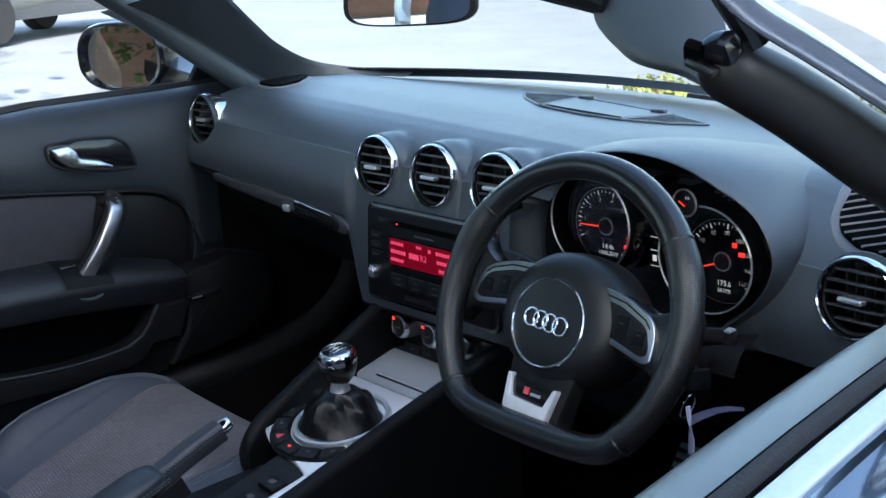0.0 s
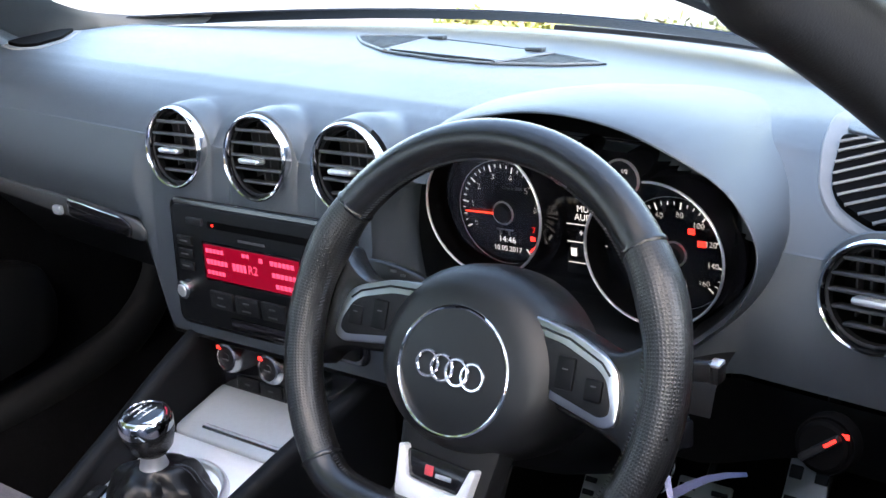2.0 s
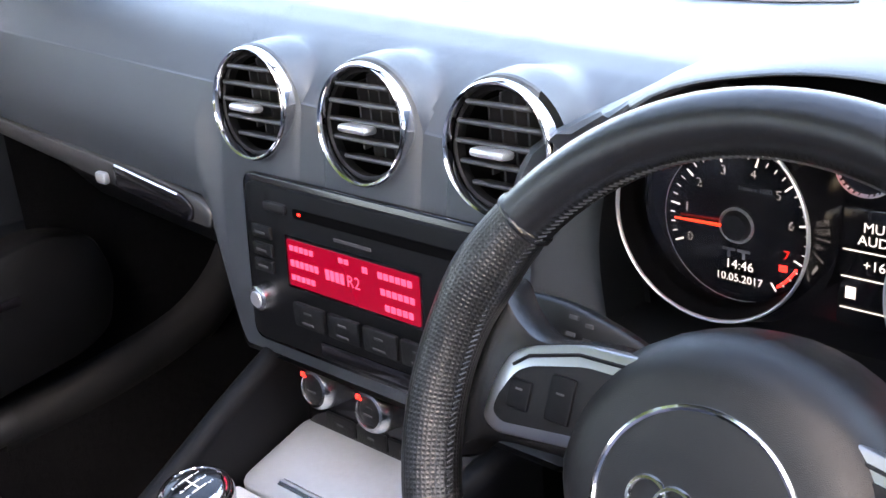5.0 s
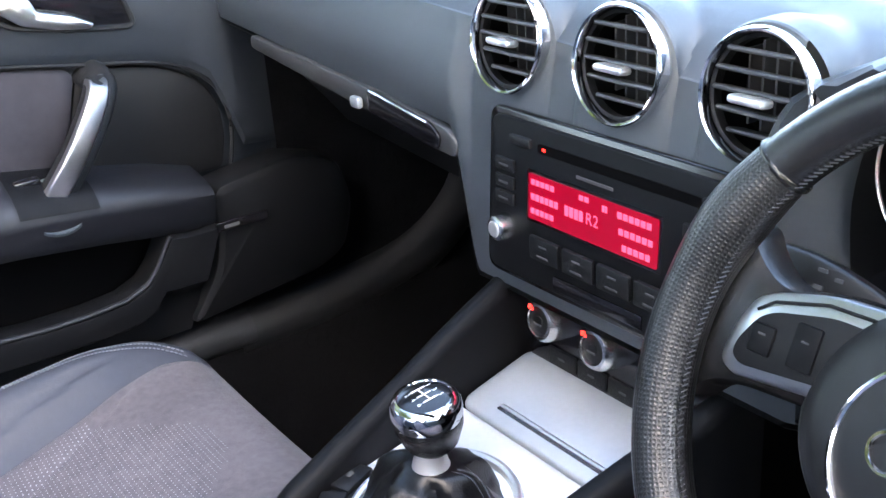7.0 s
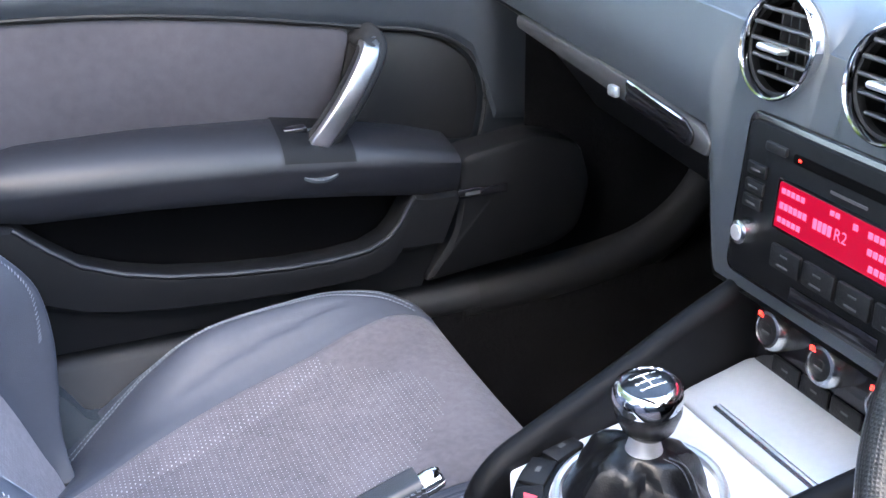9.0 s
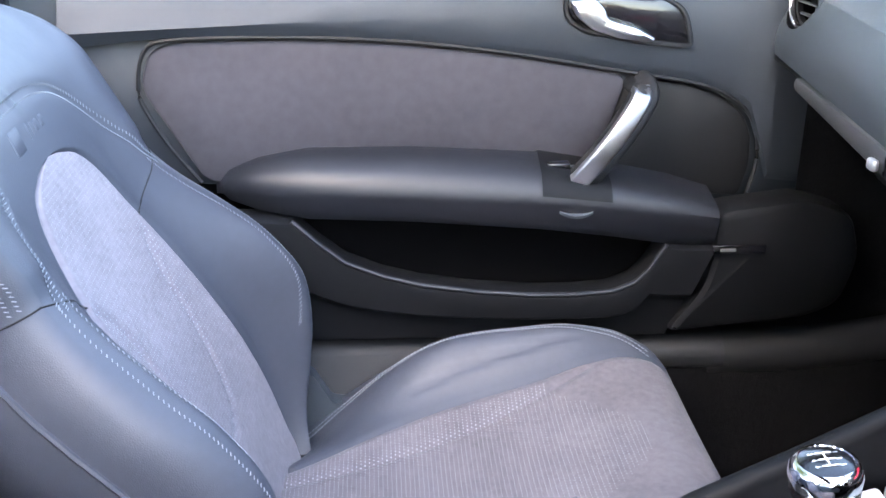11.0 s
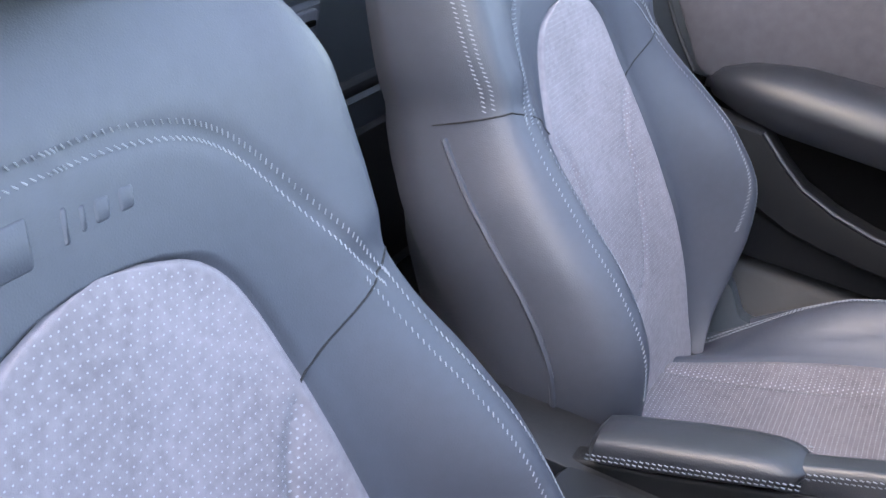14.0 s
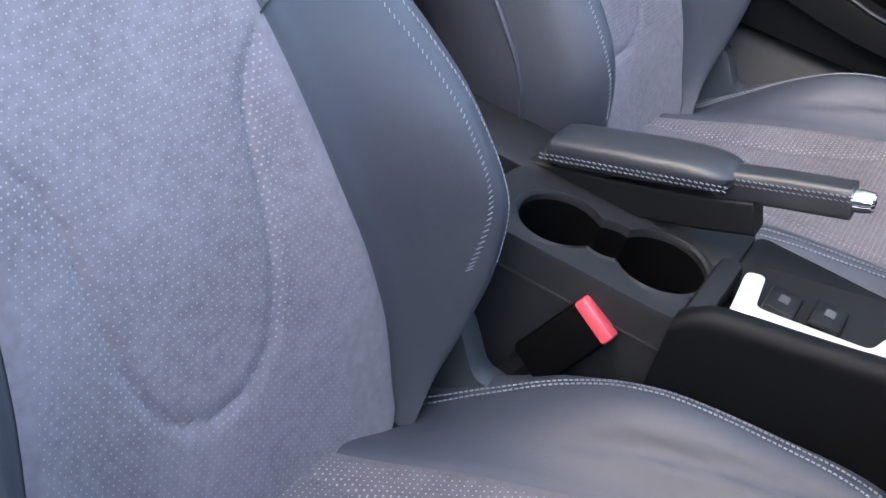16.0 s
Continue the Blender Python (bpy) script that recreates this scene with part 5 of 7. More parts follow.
def build_steering_wheel():
    root = thing("steering_wheel", WC, "black leather flat-bottomed steering wheel with silver spokes", "steering wheel")
    R, n = 0.1642, 96
    flat = -0.119

    def rim_point(t):
        a = math.pi / 2 - 2 * math.pi * t
        x, y = R * math.cos(a), 0.016 + R * math.sin(a)
        if y < flat + 0.02:
            over = (flat + 0.02) - y
            y = flat + 0.02 - 0.02 * (1 - math.exp(-over / 0.02))
        return x, y

    rows = []
    for i in range(n):
        x, y = rim_point(i / n)
        x2, y2 = rim_point((i + 1) / n)
        x1, y1 = rim_point((i - 1) / n)
        d = Vector((x2 - x1, y2 - y1)).normalized()
        nx, ny = d.y, -d.x
        a = math.atan2(y - 0.016, abs(x))
        r = 0.0158 + 0.0022 * math.exp(-((a - 0.42) / 0.16) ** 2)
        rows.append([on_wheel(x - nx * r * math.cos(k), y - ny * r * math.cos(k), -0.006 + r * 1.08 * math.sin(k)) for k in (2 * math.pi * j / 18 for j in range(18))])
    def seg(deg):
        return round((90 - deg) / 360 % 1 * n)

    for name, a, b, skin in (("rim", seg(143), seg(37), RIMHIDE), ("grip", seg(37), seg(-42), GRIPHIDE), ("rim", seg(-42), seg(222), RIMHIDE), ("grip", seg(222), seg(143), GRIPHIDE)):
        b = b if b > a else b + n
        run = [rows[i % n] + rows[i % n][:1] for i in range(a, b + 1)]
        uvs = [[(i * 0.0107, j * 0.0058) for j in range(19)] for i in range(a, b + 1)]
        bm = loft(run, uvs=uvs)
        bmesh.ops.remove_doubles(bm, verts=bm.verts[:], dist=0.00001)
        part(name, bm, skin, root, "worn black leather rim" if name == "rim" else "dimpled black leather grip")

    def rim_ring(deg, r=0.0168, w=0.0022):
        t = (90 - deg) / 360 % 1
        x, y = rim_point(t)
        x2, y2 = rim_point(t + 0.003)
        c = on_wheel(x, y, -0.006)
        return lathe([(r, -w), (r * 1.05, -w * 0.4), (r * 1.05, w * 0.4), (r, w)], c, on_wheel(x2, y2, -0.006) - c, 20)

    for deg in (37, 143, 222, 318):
        part("rim_seam", rim_ring(deg), RIMHIDE, root)
    # inside stitching along the rim
    st = None
    for i in range(0, 300):
        t = i / 300
        x, y = rim_point(t)
        k = 1 - 0.0162 / 0.1642
        p = on_wheel(x * k, 0.016 + (y - 0.016) * k, 0.001)
        x2, y2 = rim_point(t + 0.0018)
        q = on_wheel(x2 * k, 0.016 + (y2 - 0.016) * k, -0.004)
        st = tube([p, q], 0.0005, 4, bm=st)
    part("stitching", st, SLAT, root, kind="stuff")
    def on_hub(a, b, d=0.0):
        """The hub and spokes are turned a few degrees with the wheel."""
        c, q = math.cos(radians(4)), math.sin(radians(4))
        return on_wheel(a * c + b * q - 0.0055, b * c - a * q + 0.0015, d)

    # airbag dome
    dome = []
    for k, h in ((0.0, 0.0), (0.35, -0.0008), (0.62, -0.003), (0.76, -0.0055), (0.88, -0.0108), (0.97, -0.0215), (1.0, -0.036), (1.015, -0.055), (1.0, -0.076), (0.96, -0.084)):
        ring = []
        for a in (2 * math.pi * j / 44 for j in range(44)):
            rx, ry = 0.087, (0.081 if math.sin(a) > 0 else 0.07)
            ring.append(on_hub(max(k, 0.001) * rx * math.cos(a), 0.004 + max(k, 0.001) * ry * math.sin(a), h))
        dome.append(ring)
    part("airbag_cover", loft(dome, True, True), HUBSKIN, root, "domed black airbag cover")
    ring = [on_hub(-0.0022 + 0.0502 * math.cos(a), 0.0 + 0.049 * math.sin(a), -0.0032) for a in (2 * math.pi * j / 64 for j in range(64))]
    part("chrome_ring", tube(ring, 0.0019, 8, True, up=WN), CHROME, root)
    for k in (-1.5, -0.5, 0.5, 1.5):
        c = [on_hub(-0.002 + k * 0.0142 + 0.0098 * math.cos(a), 0.001 + 0.0098 * math.sin(a), 0.0012 - 0.0006 * abs(k)) for a in (2 * math.pi * j / 40 for j in range(40))]
        part("badge_ring", tube(c, 0.0014, 6, True, up=WN), CHROME, root, "chrome badge ring")
    # side spokes
    for sx in (-1, 1):
        body = prism(rounded([(sx * a, b) for a, b in ((0.03, 0.057), (0.085, 0.055), (0.116, 0.046), (0.136, 0.056), (0.15, 0.074), (0.166, 0.05), (0.165, -0.02), (0.152, -0.038), (0.138, -0.018), (0.12, -0.012), (0.08, -0.006), (0.03, -0.004))], 0.012), lambda a, b, d: on_hub(a, b, -0.044 + d), 0.0275, 0.009)
        part("side_spoke", body, RIMHIDE, root, "black leather spoke flared into the rim")
        outer = rounded([(sx * a, b) for a, b in ((0.045, 0.0585), (0.085, 0.0535), (0.115, 0.043), (0.126, 0.036), (0.1325, 0.018), (0.1335, -0.0025), (0.1235, -0.007), (0.09, -0.0005), (0.06, 0.0055))], 0.009)
        cl = prism(outer, lambda a, b, d: on_hub(a, b, -0.0255 + d), 0.0125, 0.0016)
        clasp = part("spoke_clasp", cl, SPOKEMETAL, root, "satin silver spoke clasp")
        groove = [(sx * a, b) for a, b in ((0.05, 0.0515), (0.085, 0.048), (0.1138, 0.0378), (0.122, 0.0305))]
        part("clasp_groove", tube([on_hub(a, b, -0.0131) for a, b in groove], 0.0011, 5, up=WN), HARD, clasp)
        inner = rounded([(sx * a, b) for a, b in ((0.045, 0.0465), (0.08, 0.0435), (0.111, 0.0335), (0.1195, 0.0275), (0.1265, 0.012), (0.127, 0.0035), (0.12, 0.0), (0.09, 0.006), (0.06, 0.012))], 0.006)
        part("switch_panel", prism(inner, lambda a, b, d: on_hub(a, b, -0.014 + d), 0.0022, 0.0008), HARD, clasp)
        for bx, by, w, h in ((0.088, 0.0235, 0.015, 0.024), (0.1125, 0.0175, 0.014, 0.016)):
            turn = Matrix((Vector((1, 0, 0)), WU, WN)).transposed()
            part("switch", rbox(on_hub(sx * bx, by, -0.012), (w, h, 0.004), 0.0015, turn), CONSOLE, clasp)
            part("switch_mark", rbox(on_hub(sx * bx, by + 0.003, -0.0099), (w * 0.3, 0.001, 0.0006), 0, turn), DIMLIT, clasp)
    low = rounded([(-0.05, -0.04), (0.05, -0.04), (0.042, -0.1), (0.05, -0.115), (-0.05, -0.115), (-0.042, -0.1)], 0.01)
    part("lower_spoke", prism(low, lambda a, b, d: on_hub(a, b, -0.036 + d), 0.022, 0.008), HARD, root)
    u = rounded([(-0.037, -0.066), (-0.032, -0.066), (-0.024, -0.09), (0.024, -0.09), (0.032, -0.066), (0.037, -0.066), (0.032, -0.104), (0.02, -0.11), (-0.02, -0.11), (-0.032, -0.104)], 0.004)
    lc = part("lower_clasp", prism(u, lambda a, b, d: on_hub(a, b, -0.0145 + d), 0.0095, 0.001), PLATE, root, "satin silver lower clasp")
    part("badge_plate", prism(rounded([(-0.031, -0.068), (0.031, -0.068), (0.024, -0.0895), (-0.024, -0.0895)], 0.004), lambda a, b, d: on_hub(a, b, -0.013 + d), 0.004, 0.001), GLOSS, lc)
    turn = Matrix((Vector((1, 0, 0)), WU, WN)).transposed()
    part("badge_bar", rbox(on_hub(-0.006, -0.079, -0.0085), (0.008, 0.008, 0.0012), 0.0005, turn), REDPLASTIC, lc)
    part("badge_bar", rbox(on_hub(0.008, -0.0805, -0.0085), (0.015, 0.0035, 0.0012), 0.0005, turn), SATIN, lc)
    return root


build_steering_wheel()


def build_column():
    root = thing("steering_column", (0.362, 0.1, 0.72), "black steering column shroud with two stalks and the ignition", "steering column")
    rows = []
    for d, w, hu, hd in ((-0.058, 0.05, 0.045, 0.05), (-0.1, 0.062, 0.05, 0.065), (-0.16, 0.07, 0.05, 0.075), (-0.24, 0.075, 0.045, 0.08)):
        rows.append([on_wheel(w * math.cos(a), (hu if math.sin(a) > 0 else hd) * math.sin(a) - 0.01, d) for a in (2 * math.pi * j / 24 for j in range(24))])
    part("shroud", loft(rows, True, True), HARD, root)
    for sx in (-1, 1):
        if sx < 0:
            way = [(-0.04, 0.02, -0.095), (-0.085, 0.044, -0.085), (-0.115, 0.055, -0.079), (-0.15, 0.0605, -0.076), (-0.19, 0.0565, -0.075)]
            sec = [(-0.008, -0.0125), (0.008, -0.0125), (0.009, 0.0), (0.0075, 0.0125), (-0.0075, 0.0125)]
        else:
            way = [(0.05, 0.01, -0.1), (0.1, 0.02, -0.095), (0.14, 0.032, -0.09), (0.163, 0.036, -0.09)]
            sec = [(-0.014, -0.008), (0.014, -0.008), (0.013, 0.008), (-0.013, 0.008)]
        path = curve([on_wheel(*q) for q in way], 14)
        st = part("stalk", sweep(path, rounded(sec, 0.004), up=WU), HUBSKIN, root, "black moulded stalk")
        if sx < 0:
            turn = Matrix((Vector((1, 0, 0)), WU, WN)).transposed()
            for a, b, w in ((-0.13, 0.0655, 0.006), (-0.13, 0.056, 0.006), (-0.119, 0.063, 0.005), (-0.119, 0.0545, 0.005), (-0.168, 0.059, 0.009)):
                part("stalk_mark", rbox(on_wheel(a, b, -0.0675), (w, 0.0022, 0.0012), 0, turn), DIMLIT, st)
        else:
            part("stalk_mark", rbox(on_wheel(0.13, 0.03, -0.081), (0.03, 0.001, 0.002), 0), DIMLIT, st)
            part("stalk_end", rbox(path[-1], (0.011, 0.016, 0.017), 0.004), HUBSKIN, st)
            part("stalk_tip", rbox(path[-1] + Vector((0.002, -0.004, 0.009)), (0.009, 0.012, 0.003), 0.001), SATIN, st, "silver stalk tip")
    ig = Vector((0.475, 0.115, 0.74))
    part("ignition_lock", lathe([(0.0, 0.012), (0.012, 0.01), (0.016, 0.0), (0.018, -0.04)], ig, (0.55, -0.8, 0.1), 20), HARD, root)


build_column()


def build_key():
    p = Vector((0.486, 0.098, 0.742))
    root = thing("car_key", p, "car key in the ignition with a hanging pale card tag", "key")
    part("blade", tube([p, p + Vector((0.012, -0.018, 0.002))], 0.003, 6), SATIN, root)
    part("bow", rbox(p + Vector((0.02, -0.03, 0.0)), (0.012, 0.035, 0.024), 0.004, Matrix.Rotation(radians(-34), 3, "Z")), GLOSS, root)
    k = p + Vector((0.026, -0.05, -0.022))
    part("split_ring", tube([k + Vector((0.004 * math.sin(a), 0.012 * math.cos(a), 0.014 * math.sin(a))) for a in (2 * math.pi * j / 20 for j in range(20))], 0.001, 5, True), CHROME, root)
    tag = [[k + Vector((0.0, 0.0, -0.012)) + Vector((0.05, 0.025, 0.016)) * t + Vector((0.0, 0.006, -0.012)) * s * (1 - 0.6 * t) + Vector((0, 0, 0.006 * math.sin(3 * t))) for t in (0, 0.25, 0.5, 0.75, 1)] for s in (0, 0.5, 1)]
    bm = loft([r for r in tag])
    geo = bmesh.ops.solidify(bm, geom=list(bm.faces), thickness=0.0006)
    part("tag", bm, TAGPAPER, root, "pale blue card tag")
    part("strap", tube(curve([k, k + Vector((0.004, 0.0, -0.03)), k + Vector((0.0, 0.006, -0.06)), k + Vector((0.006, -0.002, -0.085))], 10), 0.0035, 5, flat=0.4), TAGPAPER, root)


build_key()


# ---------------------------------------------------------------- radio and climate
def build_radio():
    root = thing("car_radio", (0, 0.13, 0.69), "black car radio with a red lit display, knob and button row", "car radio")

    def f(a, b, d=0.0):
        return Vector((a, 0.149 - d + (b - 0.755) * 0.06, b))

    part("frame", prism(rounded([(-0.143, 0.684), (0.143, 0.684), (0.139, 0.832), (-0.139, 0.832)], 0.014), f, 0.004, 0.002), GLOSS, root)
    part("front", prism(rounded([(-0.136, 0.69), (0.136, 0.69), (0.132, 0.826), (-0.132, 0.826)], 0.011), lambda a, b, d: f(a, b, d + 0.004), 0.004, 0.0018), CONSOLE, root)
    slot = part("disc_slot", prism(rounded([(-0.072, 0.8045), (0.1, 0.8045), (0.1, 0.8125), (-0.072, 0.8125)], 0.003), lambda a, b, d: f(a, b, d + 0.0081), 0.0006), VOID, root)
    part("standby_lamp", rbox(f(-0.064, 0.8085, 0.009), (0.003, 0.001, 0.002), 0), REDLAMP, slot)
    for x in (-0.092, 0.114):
        part("eject_button", rbox(f(x, 0.81, 0.0095), (0.026, 0.005, 0.0085), 0.002), TRIM, root)
    scr = part("display", prism(rounded([(-0.082, 0.7475), (0.062, 0.7475), (0.062, 0.786), (-0.082, 0.786)], 0.002), lambda a, b, d: f(a, b, d + 0.0082), 0.001), REDSCREEN, root, "red lit display")
    part("display_edge", prism(rounded([(-0.085, 0.7445), (0.065, 0.7445), (0.065, 0.789), (-0.085, 0.789)], 0.002), lambda a, b, d: f(a, b, d + 0.0072), 0.001), GLOSS, root)
    part("station", lettering("R2", 0.0135, lambda p, q, r: f(-0.006 + p, 0.766 + q, 0.0098)), REDLIT, scr)
    for x0, x1, z, h in ((-0.038, -0.016, 0.766, 0.0085), (-0.079, -0.05, 0.7795, 0.0045), (-0.079, -0.045, 0.767, 0.0055), (-0.079, -0.05, 0.755, 0.0045), (-0.022, -0.01, 0.781, 0.004), (0.004, 0.01, 0.779, 0.005), (0.02, 0.056, 0.7785, 0.005), (0.022, 0.058, 0.766, 0.005), (0.026, 0.056, 0.754, 0.005)):
        n = max(2, int((x1 - x0) / 0.0052))
        bm = None
        for k in range(n):
            w = (x1 - x0) / n
            bm = rbox(f(x0 + w * (k + 0.5), z, 0.0095), (w * 0.74, 0.0006, h), 0, bm=bm)
        part("text_bar", bm, REDLIT, scr)
    part("maker_bar", rbox(f(-0.006, 0.796, 0.0085), (0.04, 0.0006, 0.0026), 0), DIMLIT, root)
    for x in (-0.112, 0.112):
        kn = part("knob", lathe([(0.0, 0.014), (0.008, 0.0138), (0.0105, 0.012), (0.0115, 0.006), (0.012, 0.0)], f(x, 0.731, 0.008), (0, -1, 0.06), 28), KNOBMETAL, root, "satin chrome rotary knob")
        part("knob_cap", lathe([(0.0, 0.0152), (0.0062, 0.0148), (0.0072, 0.0138)], f(x, 0.731, 0.008), (0, -1, 0.06), 24), SATIN, kn)
    for k in range(4):
        x = -0.06 + 0.04 * k
        b = part("preset_button", rbox(f(x, 0.724, 0.0095), (0.036, 0.005, 0.021), 0.002), HARD, root)
        part("button_mark", rbox(f(x, 0.728, 0.0125), (0.009, 0.0006, 0.0016), 0), DIMLIT, b)
        part("button_mark", rbox(f(x, 0.719, 0.0125), (0.013, 0.0006, 0.0016), 0), DIMLIT, b)
    for sx in (-0.112, 0.097):
        for z in (0.786, 0.771, 0.757):
            b = part("side_button", rbox(f(sx, z, 0.0092), (0.024, 0.004, 0.011), 0.0015), HARD, root)
            part("button_mark", rbox(f(sx, z, 0.0116), (0.012, 0.0006, 0.0018), 0), DIMLIT, b)
    part("lower_lip", rbox(f(0, 0.7, 0.0085), (0.1, 0.002, 0.012), 0.001), GLOSS, root)


build_radio()


def build_climate():
    root = thing("climate_panel", (0, 0.15, 0.59), "black climate control panel with three chrome-ringed dials", "climate controls")

    def f(a, b, d=0.0):
        return Vector((a, 0.177 - d - (0.64 - b) * 0.12, b))

    part("panel", prism(rounded([(-0.118, 0.584), (0.118, 0.584), (0.122, 0.672), (-0.122, 0.672)], 0.01), f, 0.006, 0.002), GLOSS, root)
    for k, x in enumerate((-0.088, -0.02, 0.05)):
        d = part("dial", lathe([(0.0, 0.0205), (0.0045, 0.0205), (0.005, 0.0195), (0.0105, 0.0193), (0.0125, 0.0185), (0.0125, 0.0)], f(x, 0.641, 0.006), (0, -1, 0.15), 28), HARD, root)
        part("dial_ring", lathe([(0.0125, 0.0), (0.0125, 0.0195), (0.0135, 0.0214), (0.0162, 0.0208), (0.0192, 0.0165), (0.0202, 0.01), (0.0202, 0.0)], f(x, 0.641, 0.006), (0, -1, 0.15), 36, closed=True), KNOBMETAL, d, "satin metal ring")
        part("dial_mark", rbox(f(x, 0.642, 0.0275), (0.01, 0.0008, 0.0016), 0), DIMLIT, d)
        part("indicator", rbox(f(x - 0.0115, 0.654, 0.0262), (0.0062, 0.002, 0.0048), 0.0012), REDLAMP, d, "red lit indicator")
    for x in (-0.075, -0.037, 0.001, 0.04):
        b = part("button", rbox(f(x, 0.606, 0.0065), (0.035, 0.003, 0.016), 0.001), HARD, root)
        part("button_mark", rbox(f(x, 0.606, 0.0082), (0.008, 0.0006, 0.002), 0), DIMLIT, b)
    part("warm_lamp", rbox(f(-0.088, 0.669, 0.008), (0.012, 0.001, 0.0012), 0), REDLAMP, root)


build_climate()


def build_light_switch():
    c = Vector((0.587, 0.168, 0.706))
    root = thing("light_switch", c, "round black rotary light switch with red markings", "switch")
    ax = Vector((0, -0.96, 0.28))
    part("bezel", lathe([(0.0, 0.004), (0.02, 0.004), (0.022, 0.005), (0.0235, 0.003), (0.024, -0.012)], c, ax, 32), VOID, root)
    turn = Matrix.Rotation(radians(-16), 3, "X") @ Matrix.Rotation(radians(-38), 3, "Y")
    kb = part("knob", lathe([(0.0, 0.014), (0.017, 0.014), (0.0195, 0.012), (0.02, 0.004)], c, ax, 28), VOID, root)
    part("knob_grip", rbox(c + ax * 0.017, (0.036, 0.01, 0.007), 0.003, turn), HARD, kb)
    part("knob_mark", rbox(c + ax * 0.0225 + turn @ Vector((0.011, 0, 0)), (0.01, 0.0012, 0.0025), 0, turn), REDLAMP, kb)
    part("lamp_mark", rbox(c + ax * 0.008 + Vector((0.016, 0, 0.012)), (0.006, 0.0012, 0.004), 0), REDLAMP, root)


build_light_switch()


def build_pedals():
    for x, y, z, w, h, word in ((0.2, 0.49, 0.38, 0.055, 0.06, "clutch"), (0.33, 0.5, 0.385, 0.07, 0.055, "brake"), (0.455, 0.5, 0.42, 0.05, 0.13, "accelerator")):
        root = thing("pedal", (x, y, z), "brushed aluminium " + word + " pedal with black rubber studs", "pedal", "foot pedals")
        turn = Matrix.Rotation(radians(-38), 3, "X")
        c = Vector((x, y, z))
        part("plate", rbox(c, (w, 0.008, h), 0.003, turn), SATIN, root)
        for i in (-1, 0, 1):
            for j in (-0.3, 0.3):
                part("stud", rbox(c + turn @ Vector((j * w, -0.0045, i * h * 0.28)), (w * 0.3, 0.003, h * 0.12), 0.001, turn), RUBBER, root)
        part("arm", tube([c + Vector((0, 0.01, 0)), c + Vector((0, 0.1, 0.08)), c + Vector((0, 0.14, 0.26))], 0.008, 6), HARD, root)


build_pedals()

# ---------------------------------------------------------------- centre console
def plate_z(y):
    return lerp(((-0.3, 0.522), (-0.24, 0.528), (-0.1, 0.552), (0.08, 0.578), (0.17, 0.592)), y)


CX = -0.02


